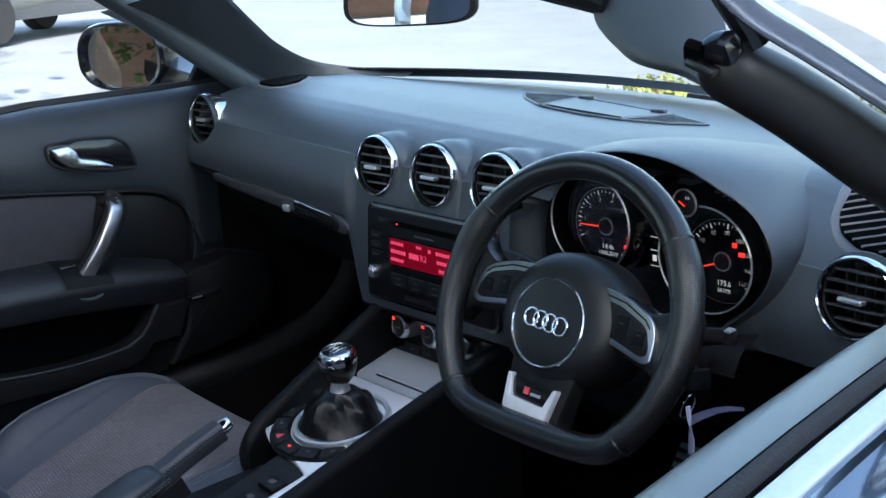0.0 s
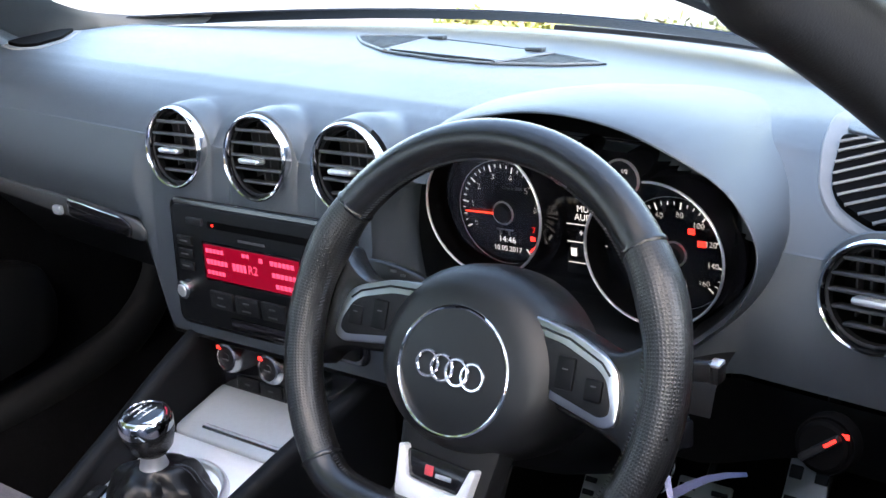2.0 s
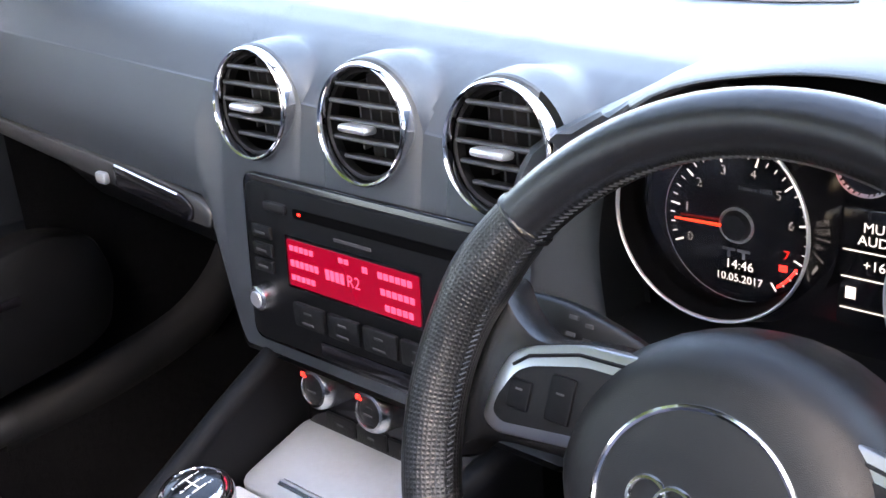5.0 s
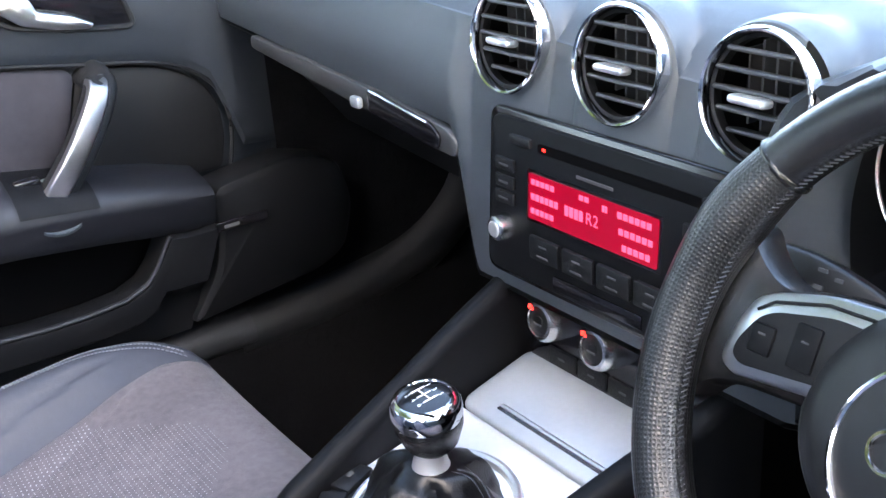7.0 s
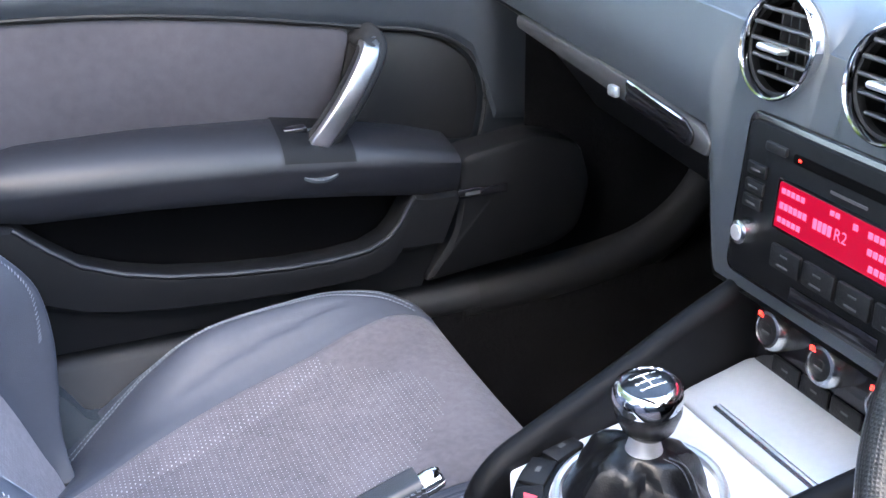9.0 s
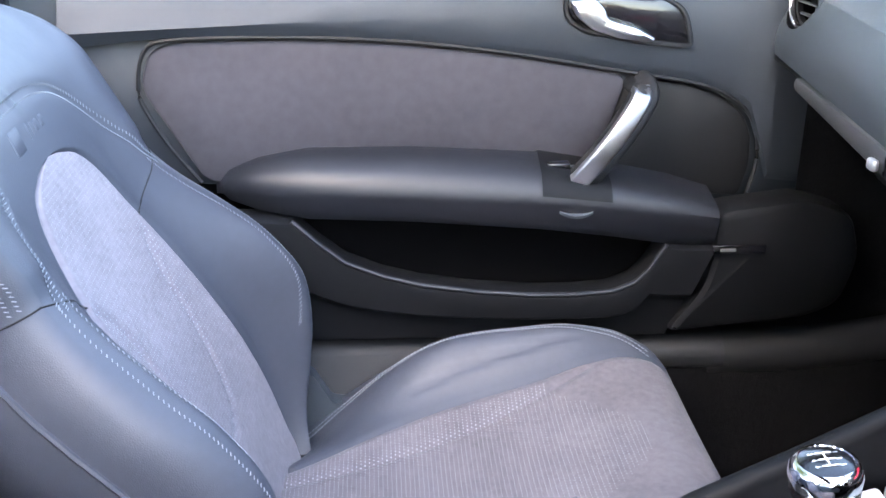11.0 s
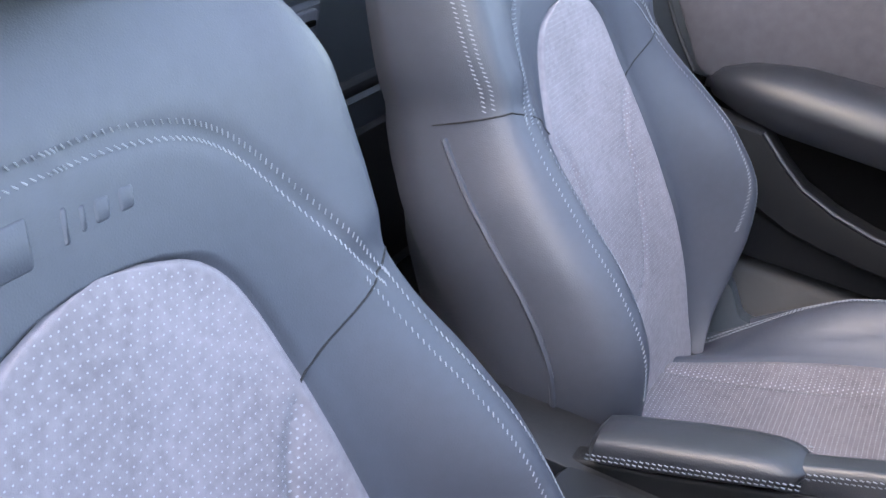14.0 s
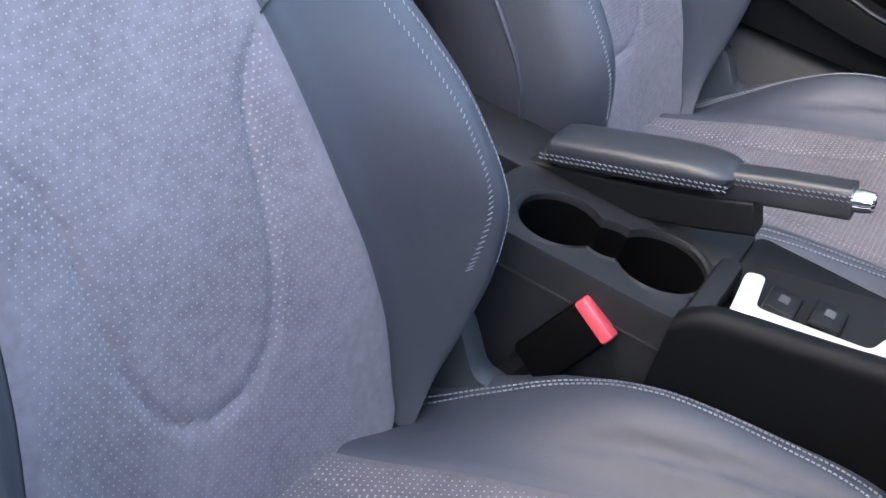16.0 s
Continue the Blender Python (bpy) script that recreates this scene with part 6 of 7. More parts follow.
def build_console():
    root = thing("centre_console", (0, -0.1, 0.3), "dark centre console with silver shift plate, lidded tray and cup holders", "centre console")
    # tunnel body
    rows = []
    for y, w, z in ((-0.62, 0.082, 0.425), (-0.48, 0.082, 0.425), (-0.257, 0.082, 0.425), (-0.252, 0.082, 0.502), (-0.1, 0.075, 0.52), (0.08, 0.08, 0.55), (0.2, 0.1, 0.565)):
        rows.append([(-w - 0.03, y, 0.22), (-w, y, z - 0.04), (-w + 0.008, y, z - 0.006), (-w + 0.016, y, z - 0.003), (w - 0.016, y, z - 0.003), (w - 0.008, y, z - 0.006), (w, y, z - 0.04), (w + 0.03, y, 0.22)])
    part("tunnel", loft(rows, True, True), CONSOLE, root, "black tunnel sides")
    # raised rails that run up to the dash
    for sx in (-1, 1):
        if sx < 0:
            pts = [(-0.108, -0.124, 0.53), (-0.109, -0.115, 0.545), (-0.111, -0.095, 0.562), (-0.114, -0.06, 0.578), (-0.122, 0.02, 0.611), (-0.133, 0.1, 0.643), (-0.143, 0.19, 0.676)]
        else:
            pts = [(0.086, -0.264, 0.516), (0.0855, -0.252, 0.527), (0.084, -0.23, 0.537), (0.08, -0.15, 0.552), (0.077, -0.08, 0.568), (0.085, 0.02, 0.598), (0.096, 0.1, 0.624), (0.112, 0.19, 0.655)]
        path = curve(pts, 28)
        sec = rounded([(-0.013, -0.3), (0.013, -0.3), (0.013, 0.0), (0.006, 0.009), (-0.006, 0.009), (-0.013, 0.0)], 0.006)
        part("rail", loft([[(p[0] + a, p[1], p[2] + b) for a, b in sec] for p in path], True, True), CONSOLE, root, "dark smooth side rail")
    part("rail_bridge", rbox((0.035, -0.252, 0.505), (0.11, 0.022, 0.045), 0.009), TRIM, root)

    def top(a, b, d):
        return Vector((a + CX, b, plate_z(b) + d))

    def strip_mesh(poly, d0, th, bev):
        return prism(poly, lambda a, b, d: top(a, b, d0 + d), th, bev)

    # silver shift plate, cut open for the buttons by its own outline
    outline = rounded([(-0.082, -0.09), (-0.088, 0.06), (-0.092, 0.077), (0.108, 0.077), (0.1, 0.06), (0.086, -0.09), (0.08, -0.232), (0.02, -0.238), (0.018, -0.222), (0.066, -0.216), (0.068, -0.128), (0.03, -0.116), (-0.02, -0.112), (-0.05, -0.104)], 0.007)
    part("shift_plate", strip_mesh(outline, -0.002, 0.006, 0.0018), PLATE, root, "pale silver shift plate")
    part("switch_bank_bed", strip_mesh(rounded([(-0.01, -0.115), (0.07, -0.122), (0.069, -0.225), (0.0, -0.228)], 0.006), -0.004, 0.004, 0), HARD, root)
    part("brake_well", prism(rounded([(-0.1, -0.25), (0.0, -0.25), (0.0, -0.12), (-0.06, -0.105), (-0.1, -0.1)], 0.012), lambda a, b, d: Vector((a, b, 0.498 + d)), 0.01, 0.003), HARD, root)
    # tray lid
    lid = part("tray_lid", strip_mesh(rounded([(-0.094, 0.08), (0.11, 0.08), (0.122, 0.172), (-0.104, 0.172)], 0.014), -0.002, 0.007, 0.003), LIDSILVER, root, "silver tray lid")
    # Grey strip colours in the pale shadow of the lid's raised line.
    part("lid_shadow_line", strip_mesh(rounded([(-0.058, 0.093), (0.072, 0.093), (0.072, 0.101), (-0.058, 0.101)], 0.002), 0.0045, 0.001, 0), KNOBMETAL, lid, "grey line for the pale shadow of the lid's raised line")
    part("lid_ridge", strip_mesh(rounded([(-0.058, 0.097), (0.072, 0.097), (0.072, 0.1), (-0.058, 0.1)], 0.001), 0.0052, 0.0012, 0.0005), SATIN, lid)
    # buttons round the boot
    arc = [(0.004 + r * math.cos(radians(d)), -0.018 + r * math.sin(radians(d))) for r, way in ((0.0715, 1), (0.101, -1)) for d in (range(186, 327, 7) if way > 0 else range(326, 185, -7))]
    part("switch_bed", strip_mesh(arc, 0.003, 0.002, 0.0005), CONSOLE, root, "black bed of the switch row")
    for k in range(6):
        a = radians(197 + 23.5 * k)
        cx, cy = CX + 0.004 + 0.0862 * math.cos(a), -0.018 + 0.0862 * math.sin(a)
        turn = Matrix.Rotation(0.142, 3, "X") @ Matrix.Rotation(a + math.pi / 2, 3, "Z")
        b = part("switch", rbox((cx, cy, plate_z(cy) + 0.0065), (0.0325, 0.0235, 0.006), 0.0024, turn), HARD, root)
        up = Vector((cx, cy, plate_z(cy) + 0.0099))
        if k == 2:
            tri = prism([(-0.0065, -0.005), (0.0065, -0.005), (0, 0.0065)], lambda p, q, d, c=up, t=turn: c + t @ Vector((p, q, d)), 0.0006)
            part("hazard_mark", tri, REDPLASTIC, b, "red warning triangle")
        else:
            part("switch_mark", rbox(up, (0.006, 0.004, 0.0008) if k != 3 else (0.004, 0.003, 0.0008), 0, turn), REDLAMP if k == 3 else DIMLIT, b)
    for k, (x, y) in enumerate(((0.028, -0.165), (0.03, -0.2))):
        b = part("rear_switch", rbox((x, y, plate_z(y) + 0.004), (0.034, 0.026, 0.008), 0.003), HARD, root)
        part("switch_mark", rbox((x, y, plate_z(y) + 0.0084), (0.01, 0.008, 0.0008), 0), DIMLIT, b)
    # cup holders
    bm = None
    c1, c2 = Vector((0.035, -0.392)), Vector((0.022, -0.303))
    hole = []
    r1, r2 = 0.0375, 0.041
    poly = rounded([(0.088, -0.47), (0.086, -0.26), (-0.012, -0.26), (-0.022, -0.3), (-0.02, -0.46)], 0.012)
    base = Vector((0.0, 0.0, 0.514))
    # a deck skin with two round openings joined by a waist
    mid = (c1 + c2) / 2
    waist = []
    for k in range(64):
        a = 2 * math.pi * k / 64
        d = Vector((math.cos(a), math.sin(a)))
        best = 0.0
        for c, r in ((c1, r1), (c2, r2), (mid, 0.026)):
            q = mid - c
            b2 = q.dot(d)
            disc = b2 * b2 - (q.dot(q) - r * r)
            if disc > 0:
                best = max(best, -b2 + math.sqrt(disc))
        waist.append(mid + d * best)

    def ray_out(d):
        best = 9.0
        for p, q in zip(poly, poly[1:] + poly[:1]):
            e = Vector(q) - Vector(p)
            w = Vector(p) - mid
            den = d.x * e.y - d.y * e.x
            if abs(den) < 1e-9:
                continue
            t = (w.x * e.y - w.y * e.x) / den
            s = (w.x * d.y - w.y * d.x) / den
            if t > 0 and -1e-6 <= s <= 1 + 1e-6:
                best = min(best, t)
        return mid + d * best

    outer = [ray_out(Vector((math.cos(2 * math.pi * k / 64), math.sin(2 * math.pi * k / 64)))) for k in range(64)]
    rows = [[(p.x, p.y, 0.25) for p in outer], [(p.x, p.y, 0.51) for p in outer], [(p.x + (mid - p).x * 0.03, p.y + (mid - p).y * 0.03, 0.5145) for p in outer]]
    rows += [[(p.x + (p - mid).x * 0.1, p.y + (p - mid).y * 0.1, 0.5145) for p in waist], [(p.x + (p - mid).x * 0.03, p.y + (p - mid).y * 0.03, 0.5165) for p in waist], [(p.x, p.y, 0.514) for p in waist], [(p.x, p.y, 0.508) for p in waist]]
    cup = part("cup_holder", loft(rows, True), TRIM, root, "dark plastic double cup holder")
    # the well's depth shade is put into its colour
    part("cup_well", loft([[(p.x, p.y, 0.508) for p in waist], [(p.x + (mid - p).x * 0.06, p.y + (mid - p).y * 0.06, 0.43) for p in waist], [(mid.x + (p - mid).x * 0.02, mid.y + (p - mid).y * 0.02, 0.429) for p in waist]], True), VOID, cup, "cup well with depth shade in its black colour")
    part("rubber_mat", lathe([(0.0, 0.002), (0.03, 0.002), (0.032, 0)], (c1.x, c1.y, 0.43), (0, 0, 1), 24), TRIM, cup)
    part("deck_seam", tube([(0.0885, -0.468, 0.482), (0.0865, -0.262, 0.482)], 0.0012, 5), HARD, cup)
    # deck under the handbrake
    part("brake_deck", prism(rounded([(-0.1, -0.56), (-0.022, -0.56), (-0.022, -0.25), (-0.1, -0.25)], 0.01), lambda a, b, d: Vector((a, b, 0.25 + d)), 0.258, 0.004), TRIM, root)
    return root


build_console()


def build_shifter():
    root = thing("gear_lever", (CX, 0.0, 0.56), "gear lever with black leather boot and chrome-topped knob", "gear lever")
    c = Vector((CX + 0.004, -0.018, 0.0))
    n = Vector((0, -0.14, 1)).normalized()
    base = c + Vector((0, 0, plate_z(-0.018) + 0.004))
    part("boot_ring", lathe([(0.0615, -0.004), (0.062, 0.003), (0.0632, 0.006), (0.066, 0.0072), (0.0688, 0.0062), (0.0708, 0.0), (0.0712, -0.004)], base, n, 64, closed=True), SATIN, root, "satin silver boot ring")
    rows = []
    kn = Vector((-0.005, -0.024, 0.668))
    stem = kn - Vector((0, 0.0, 0.048))
    for t in [i / 14 for i in range(15)]:
        mid = base.lerp(stem, t)
        r = 0.0445 * (1 - t) ** 1.1 + 0.0165
        row = []
        for j in range(40):
            a = 2 * math.pi * j / 40
            fold = 1 + 0.15 * math.sin(4 * a + 0.6) * math.sin(math.pi * t) + 0.09 * math.sin(9 * a + 5 * t) * math.sin(math.pi * t)
            row.append(mid + Vector((math.cos(a) * r * fold, math.sin(a) * r * fold, 0.012 * math.sin(math.pi * t) + 0.003 * math.sin(3 * a + 9 * t) * math.sin(math.pi * t))))
        rows.append(row)
    part("boot", loft(rows, True, True), BOOT, root, "creased black leather boot")
    seam = None
    for j in (3,):
        for t in range(2, 38):
            k = t / 40 * 14
            i = min(int(k), 13)
            p = Vector(rows[i][j]).lerp(Vector(rows[i + 1][j]), k - i)
            for off in (-0.0025, 0.0025):
                q = p + (p - base).normalized() * 0.0003 + Vector((0, off, 0))
                seam = rbox(q, (0.0006, 0.0006, 0.0013), 0, bm=seam)
    part("stitching", seam, THREAD, root, kind="stuff")
    part("collar", lathe([(0.0165, -0.012), (0.017, -0.006), (0.0145, 0.0), (0.0122, 0.008), (0.0118, 0.024)], stem, (0, 0, 1), 24), SATIN, root)
    kb = part("knob", lathe([(0.0, -0.038), (0.012, -0.037), (0.0205, -0.028), (0.0255, -0.014), (0.0262, -0.004), (0.025, 0.0)], kn, (0.02, -0.1, 1), 36), RIMHIDE, root, "black leather knob")
    part("knob_band", lathe([(0.0262, -0.006), (0.027, 0.0), (0.0262, 0.006), (0.0238, 0.0098), (0.0205, 0.0112), (0.0195, 0.0095)], kn, (0.02, -0.1, 1), 40, closed=True), CHROME, kb, "polished metal band")
    part("knob_cap", lathe([(0.0, 0.0125), (0.012, 0.0122), (0.0196, 0.0105)], kn, (0.02, -0.1, 1), 32), GLOSS, kb, "black cap with white shift pattern")
    up = Vector((0.02, -0.1, 1)).normalized()
    e2 = up.cross(Vector((1, 0, 0))).normalized()
    e1 = e2.cross(up)
    marks = None
    for x in (-0.008, 0.0, 0.008):
        marks = tube([kn + e1 * x + e2 * 0.006 + up * 0.0128, kn + e1 * x - e2 * 0.006 + up * 0.0128], 0.0007, 4, bm=marks)
    marks = tube([kn + e1 * -0.008 + up * 0.013, kn + e1 * 0.008 + up * 0.013], 0.0007, 4, bm=marks)
    for k, x in enumerate((-0.008, 0.0, 0.008)):
        for s in (1, -1):
            word = str(2 * k + (1 if s > 0 else 2))
            marks = lettering(word, 0.006, lambda p, q, r, x=x, s=s: kn + e1 * (x + p) + e2 * (s * 0.0092 + q) + up * 0.0124, marks)
    part("shift_pattern", marks, WHITEWOOD, kb)


build_shifter()


def build_handbrake():
    root = thing("handbrake", (-0.05, -0.32, 0.51), "leather handbrake lever with padded sleeve and metal button", "handbrake")
    tip, mid = Vector((-0.044, -0.192, 0.611)), Vector((-0.045, -0.29, 0.576))
    rear = Vector((-0.048, -0.44, 0.522))
    lever = sweep([rear, mid + Vector((0, -0.04, -0.004)), mid, (mid + tip) / 2 + Vector((0, 0, 0.001)), tip], rounded([(-0.0125, -0.017), (0.0125, -0.017), (0.014, 0.005), (0.01, 0.011), (-0.01, 0.011), (-0.014, 0.005)], 0.005))
    part("grip", lever, BRAKEHIDE, root, "stitched black leather grip")
    part("lower_arm", sweep([Vector((-0.046, -0.48, 0.49)), Vector((-0.046, -0.38, 0.517)), Vector((-0.045, -0.3, 0.543)), Vector((-0.044, -0.255, 0.562))], rounded([(-0.013, -0.02), (0.013, -0.02), (0.013, 0.012), (-0.013, 0.012)], 0.004)), HARD, root)
    d = (tip - mid).normalized()
    part("button", lathe([(0.0095, -0.004), (0.0098, 0.006), (0.0085, 0.014), (0.0065, 0.016), (0.0, 0.0165)], tip + d * 0.002 - Vector((0, 0, 0.003)), d, 20), CHROME, root, "chrome release button")
    # padded sleeve
    rows = []
    for t, w, lo, hi in ((0.0, 0.016, -0.008, 0.008), (0.03, 0.026, -0.013, 0.015), (0.12, 0.028, -0.014, 0.017), (0.5, 0.029, -0.014, 0.018), (0.72, 0.0285, -0.013, 0.0175), (0.84, 0.0275, -0.013, 0.0155), (0.92, 0.0255, -0.012, 0.012), (0.97, 0.022, -0.01, 0.008), (1.0, 0.014, -0.006, 0.003)):
        c = Vector((-0.046, -0.446, 0.53)).lerp(Vector((-0.045, -0.281, 0.583)), t)
        rows.append([c + Vector((w * math.copysign(abs(math.cos(a)) ** 0.65, math.cos(a)), 0, (hi if math.sin(a) > 0 else -lo) * math.copysign(abs(math.sin(a)) ** 0.7, math.sin(a)))) for a in (2 * math.pi * j / 32 for j in range(32))])
    part("sleeve", loft(rows, True, True), BRAKEHIDE, root, "padded leather sleeve")
    st = None
    for off in (0.0, 0.0042):
        for sx in (-1, 1):
            for k in range(34):
                t = (k + 0.5) / 34
                c = Vector((-0.046, -0.446, 0.53)).lerp(Vector((-0.045, -0.281, 0.583)), t)
                p = c + Vector((sx * 0.0292, 0, 0.001 - off))
                st = rbox(p, (0.0009, 0.0032, 0.0009), 0, bm=st)
            for k in range(22):
                p = mid.lerp(tip, (k + 0.5) / 22) + Vector((sx * 0.0135, 0, 0.006 - off))
                st = rbox(p, (0.0009, 0.0032, 0.0009), 0, bm=st)
    part("stitching", st, THREAD, root, kind="stuff")


build_handbrake()


def build_buckle():
    root = thing("seat_belt_buckle", (0.1, -0.32, 0.42), "black seat-belt buckle with a red release button", "seat belt buckle")
    turn = Matrix.Rotation(radians(-20), 3, "Y") @ Matrix.Rotation(radians(-28), 3, "X")
    c = Vector((0.102, -0.338, 0.452))
    part("case", rbox(c, (0.024, 0.042, 0.072), 0.006, turn), VOID, root)
    part("release", rbox(c + turn @ Vector((0.003, 0.0, 0.0385)), (0.02, 0.041, 0.012), 0.003, turn), REDPLASTIC, root, "red release button")
    part("stalk", tube([c - Vector((0, 0.02, 0.03)), c - Vector((0.0, 0.05, 0.1))], 0.012, 8), HARD, root)


build_buckle()


# ---------------------------------------------------------------- doors
def build_passenger_door():
    root = thing("vehicle_door", (-0.72, -0.2, 0.45), "dark door panel with suede insert, pull handle and map pocket", "car door", "car doors")

    def X(depth):
        return lambda a, b, d: Vector((-0.69 + depth + d, a, b))

    # upper panel, rolled over at the top
    prof = [(-0.672, 0.79), (-0.664, 0.82), (-0.66, 0.85), (-0.662, 0.89), (-0.668, 0.915), (-0.671, 0.923), (-0.674, 0.93), (-0.684, 0.95), (-0.7, 0.963), (-0.725, 0.967), (-0.75, 0.962)]
    ys = [-0.72, -0.66, -0.6, -0.5, -0.4, -0.3, -0.2, -0.1, 0.0, 0.05, 0.095, 0.126, 0.14, 0.15, 0.16, 0.22, 0.27, 0.3]

    def belt(y):
        return lerp(((-0.72, -0.045), (-0.4, -0.02), (-0.1, 0.0), (0.3, -0.002)), y)

    def brow(y):
        return lerp(((-0.72, 0.84), (-0.6, 0.8535), (-0.45, 0.857), (-0.31, 0.852), (-0.173, 0.837), (-0.03, 0.814), (0.05, 0.8015), (0.095, 0.787), (0.126, 0.763), (0.15, 0.7), (0.16, 0.67), (0.3, 0.65)), y)

    part("upper_panel", loft([[(x - 0.03 * smooth((y - 0.12) / 0.2), y, (z + belt(y) * smooth((z - 0.84) / 0.08)) if z > 0.83 else brow(y) + (z - 0.79) * 0.4) for y in ys] for x, z in prof if z < 0.83 or z > 0.87]), DOORSKIN, root, "dark grained upper door panel")
    part("belt_seal", tube([(-0.757, y, 0.966 + belt(y)) for y in ys], 0.01, 6), RUBBER, root)
    # Black sheet closes the door gap; footwell shade is in its colour.
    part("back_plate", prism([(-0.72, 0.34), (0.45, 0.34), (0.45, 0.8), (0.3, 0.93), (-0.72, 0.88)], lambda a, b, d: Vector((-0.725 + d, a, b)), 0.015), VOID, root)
    part("mid_panel", prism(rounded([(-0.72, 0.67), (0.25, 0.63), (0.27, 0.7), (0.26, 0.8), (-0.72, 0.86)], 0.02), X(-0.02), 0.022, 0.004), DOORSKIN, root)
    su = rounded([(-0.632, 0.79), (-0.62, 0.835), (-0.585, 0.848), (-0.45, 0.851), (-0.31, 0.846), (-0.173, 0.831), (-0.03, 0.808), (-0.06, 0.7), (-0.09, 0.672), (-0.3, 0.69), (-0.53, 0.668), (-0.56, 0.672)], 0.02)
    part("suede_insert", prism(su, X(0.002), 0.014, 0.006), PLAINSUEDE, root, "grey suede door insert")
    fr = rounded([(-0.03, 0.806), (0.05, 0.794), (0.092, 0.78), (0.122, 0.758), (0.137, 0.73), (0.14, 0.69), (0.13, 0.645), (-0.06, 0.66), (-0.06, 0.7)], 0.012)
    part("front_insert", prism(fr, X(0.0), 0.012, 0.005), HARD, root)
    line = [(-0.565, 0.672), (-0.598, 0.715), (-0.624, 0.76), (-0.633, 0.79), (-0.622, 0.838), (-0.585, 0.8515), (-0.45, 0.8545), (-0.31, 0.8495), (-0.173, 0.8345), (-0.03, 0.8115), (0.05, 0.799), (0.095, 0.784), (0.126, 0.761), (0.142, 0.731), (0.145, 0.69), (0.136, 0.645)]
    part("insert_piping", tube([(-0.672, p.x, p.y) for p in curve([(a, b, 0) for a, b in line], 50)], 0.0028, 6), HARD, root)
    # armrest
    rows = []
    for y, zt, zn, zl, xn in ((-0.548, 0.672, 0.668, 0.66, -0.68), (-0.53, 0.69, 0.676, 0.65, -0.655), (-0.49, 0.705, 0.682, 0.643, -0.628), (-0.43, 0.716, 0.685, 0.636, -0.612), (-0.3, 0.717, 0.682, 0.633, -0.605), (-0.141, 0.709, 0.674, 0.622, -0.603), (-0.05, 0.694, 0.665, 0.611, -0.604), (0.03, 0.677, 0.655, 0.598, -0.607), (0.085, 0.66, 0.647, 0.596, -0.61)):
        g = xn + 0.69
        rows.append([(-0.69, y, zt + 0.002), (-0.69 + g * 0.35, y, zt - 0.001), (-0.69 + g * 0.78, y, zt * 0.7 + zn * 0.3 - 0.004), (-0.69 + g * 0.93, y, zt * 0.35 + zn * 0.65 - 0.004), (xn, y, zn - 0.007), (xn - 0.001, y, zn - 0.014), (xn - 0.008 * g / 0.08, y, zl + 0.012), (xn - 0.016 * g / 0.08, y, zl + 0.002), (xn - 0.034 * g / 0.08, y, zl), (-0.69, y, zl)])
    part("armrest", loft(rows, True, True), ARMHIDE, root, "dark padded door armrest")
    # Dark sheet over the armrest; the recess shade is put into its colour.
    well = []
    for k in range(7):
        y = -0.142 + 0.088 * k / 6
        i = next(j for j in range(len(rows) - 1) if rows[j + 1][0][1] >= y)
        f = (y - rows[i][0][1]) / (rows[i + 1][0][1] - rows[i][0][1])
        ring = [Vector(a).lerp(Vector(b), f) + Vector((0.0016, 0, 0.0016)) for a, b in zip(rows[i], rows[i + 1])]
        well.append([Vector((-0.678, y, ring[0].z - 0.004)), ring[0] + Vector((0.006, 0, 0)), ring[1], ring[2], ring[3], ring[4].lerp(ring[3], 0.3)])
    part("handle_well", loft(well), CONSOLE, root, "dark sheet standing for the sunken well under the door pull")
    # pocket and lower panel
    lip = [(-0.45, 0.64), (-0.42, 0.612), (-0.386, 0.585), (-0.34, 0.566), (-0.29, 0.553), (-0.22, 0.543), (-0.147, 0.537), (-0.09, 0.537), (-0.043, 0.541), (-0.015, 0.553), (0.001, 0.57), (0.013, 0.59), (0.022, 0.604)]
    cols = [(-0.72, 0.645), (-0.6, 0.645), (-0.5, 0.644), *lip, (0.045, 0.6), (0.085, 0.6)]
    rows = [[(-0.66, y, z - 0.004) for y, z in cols], [(-0.616, y, z - 0.001) for y, z in cols], [(-0.611, y, z - 0.004) for y, z in cols]]
    for t in (0.1, 0.3, 0.5, 0.55, 0.6, 0.8, 1.0):
        rows.append([(-0.61 - 0.012 * smooth((t - 0.5) / 0.08) - 0.01 * t * t, y - 0.05 * t * smooth((y + 0.05) / 0.12), z + (0.468 - z) * t) for y, z in cols])
    part("lower_panel", loft(rows), CONSOLE, root, "black lower door panel")
    part("pocket_lip", tube([(-0.612, y, z) for y, z in lip], 0.0032, 8), ARMHIDE, root, "rounded pocket lip")
    # Near-black sheet puts the pocket's inner shade into colour.
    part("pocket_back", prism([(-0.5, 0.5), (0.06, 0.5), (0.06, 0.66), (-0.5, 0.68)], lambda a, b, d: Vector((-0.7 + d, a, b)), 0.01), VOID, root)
    spk = rounded([(0.085, 0.645), (0.2, 0.66), (0.262, 0.64), (0.28, 0.58), (0.262, 0.515), (0.22, 0.495), (0.03, 0.475), (0.076, 0.54), (0.087, 0.6)], 0.02)
    part("speaker_panel", prism(spk, lambda a, b, d: Vector((-0.67 + d, a, b)), 0.054, 0.01), CONSOLE, root, "black speaker panel")
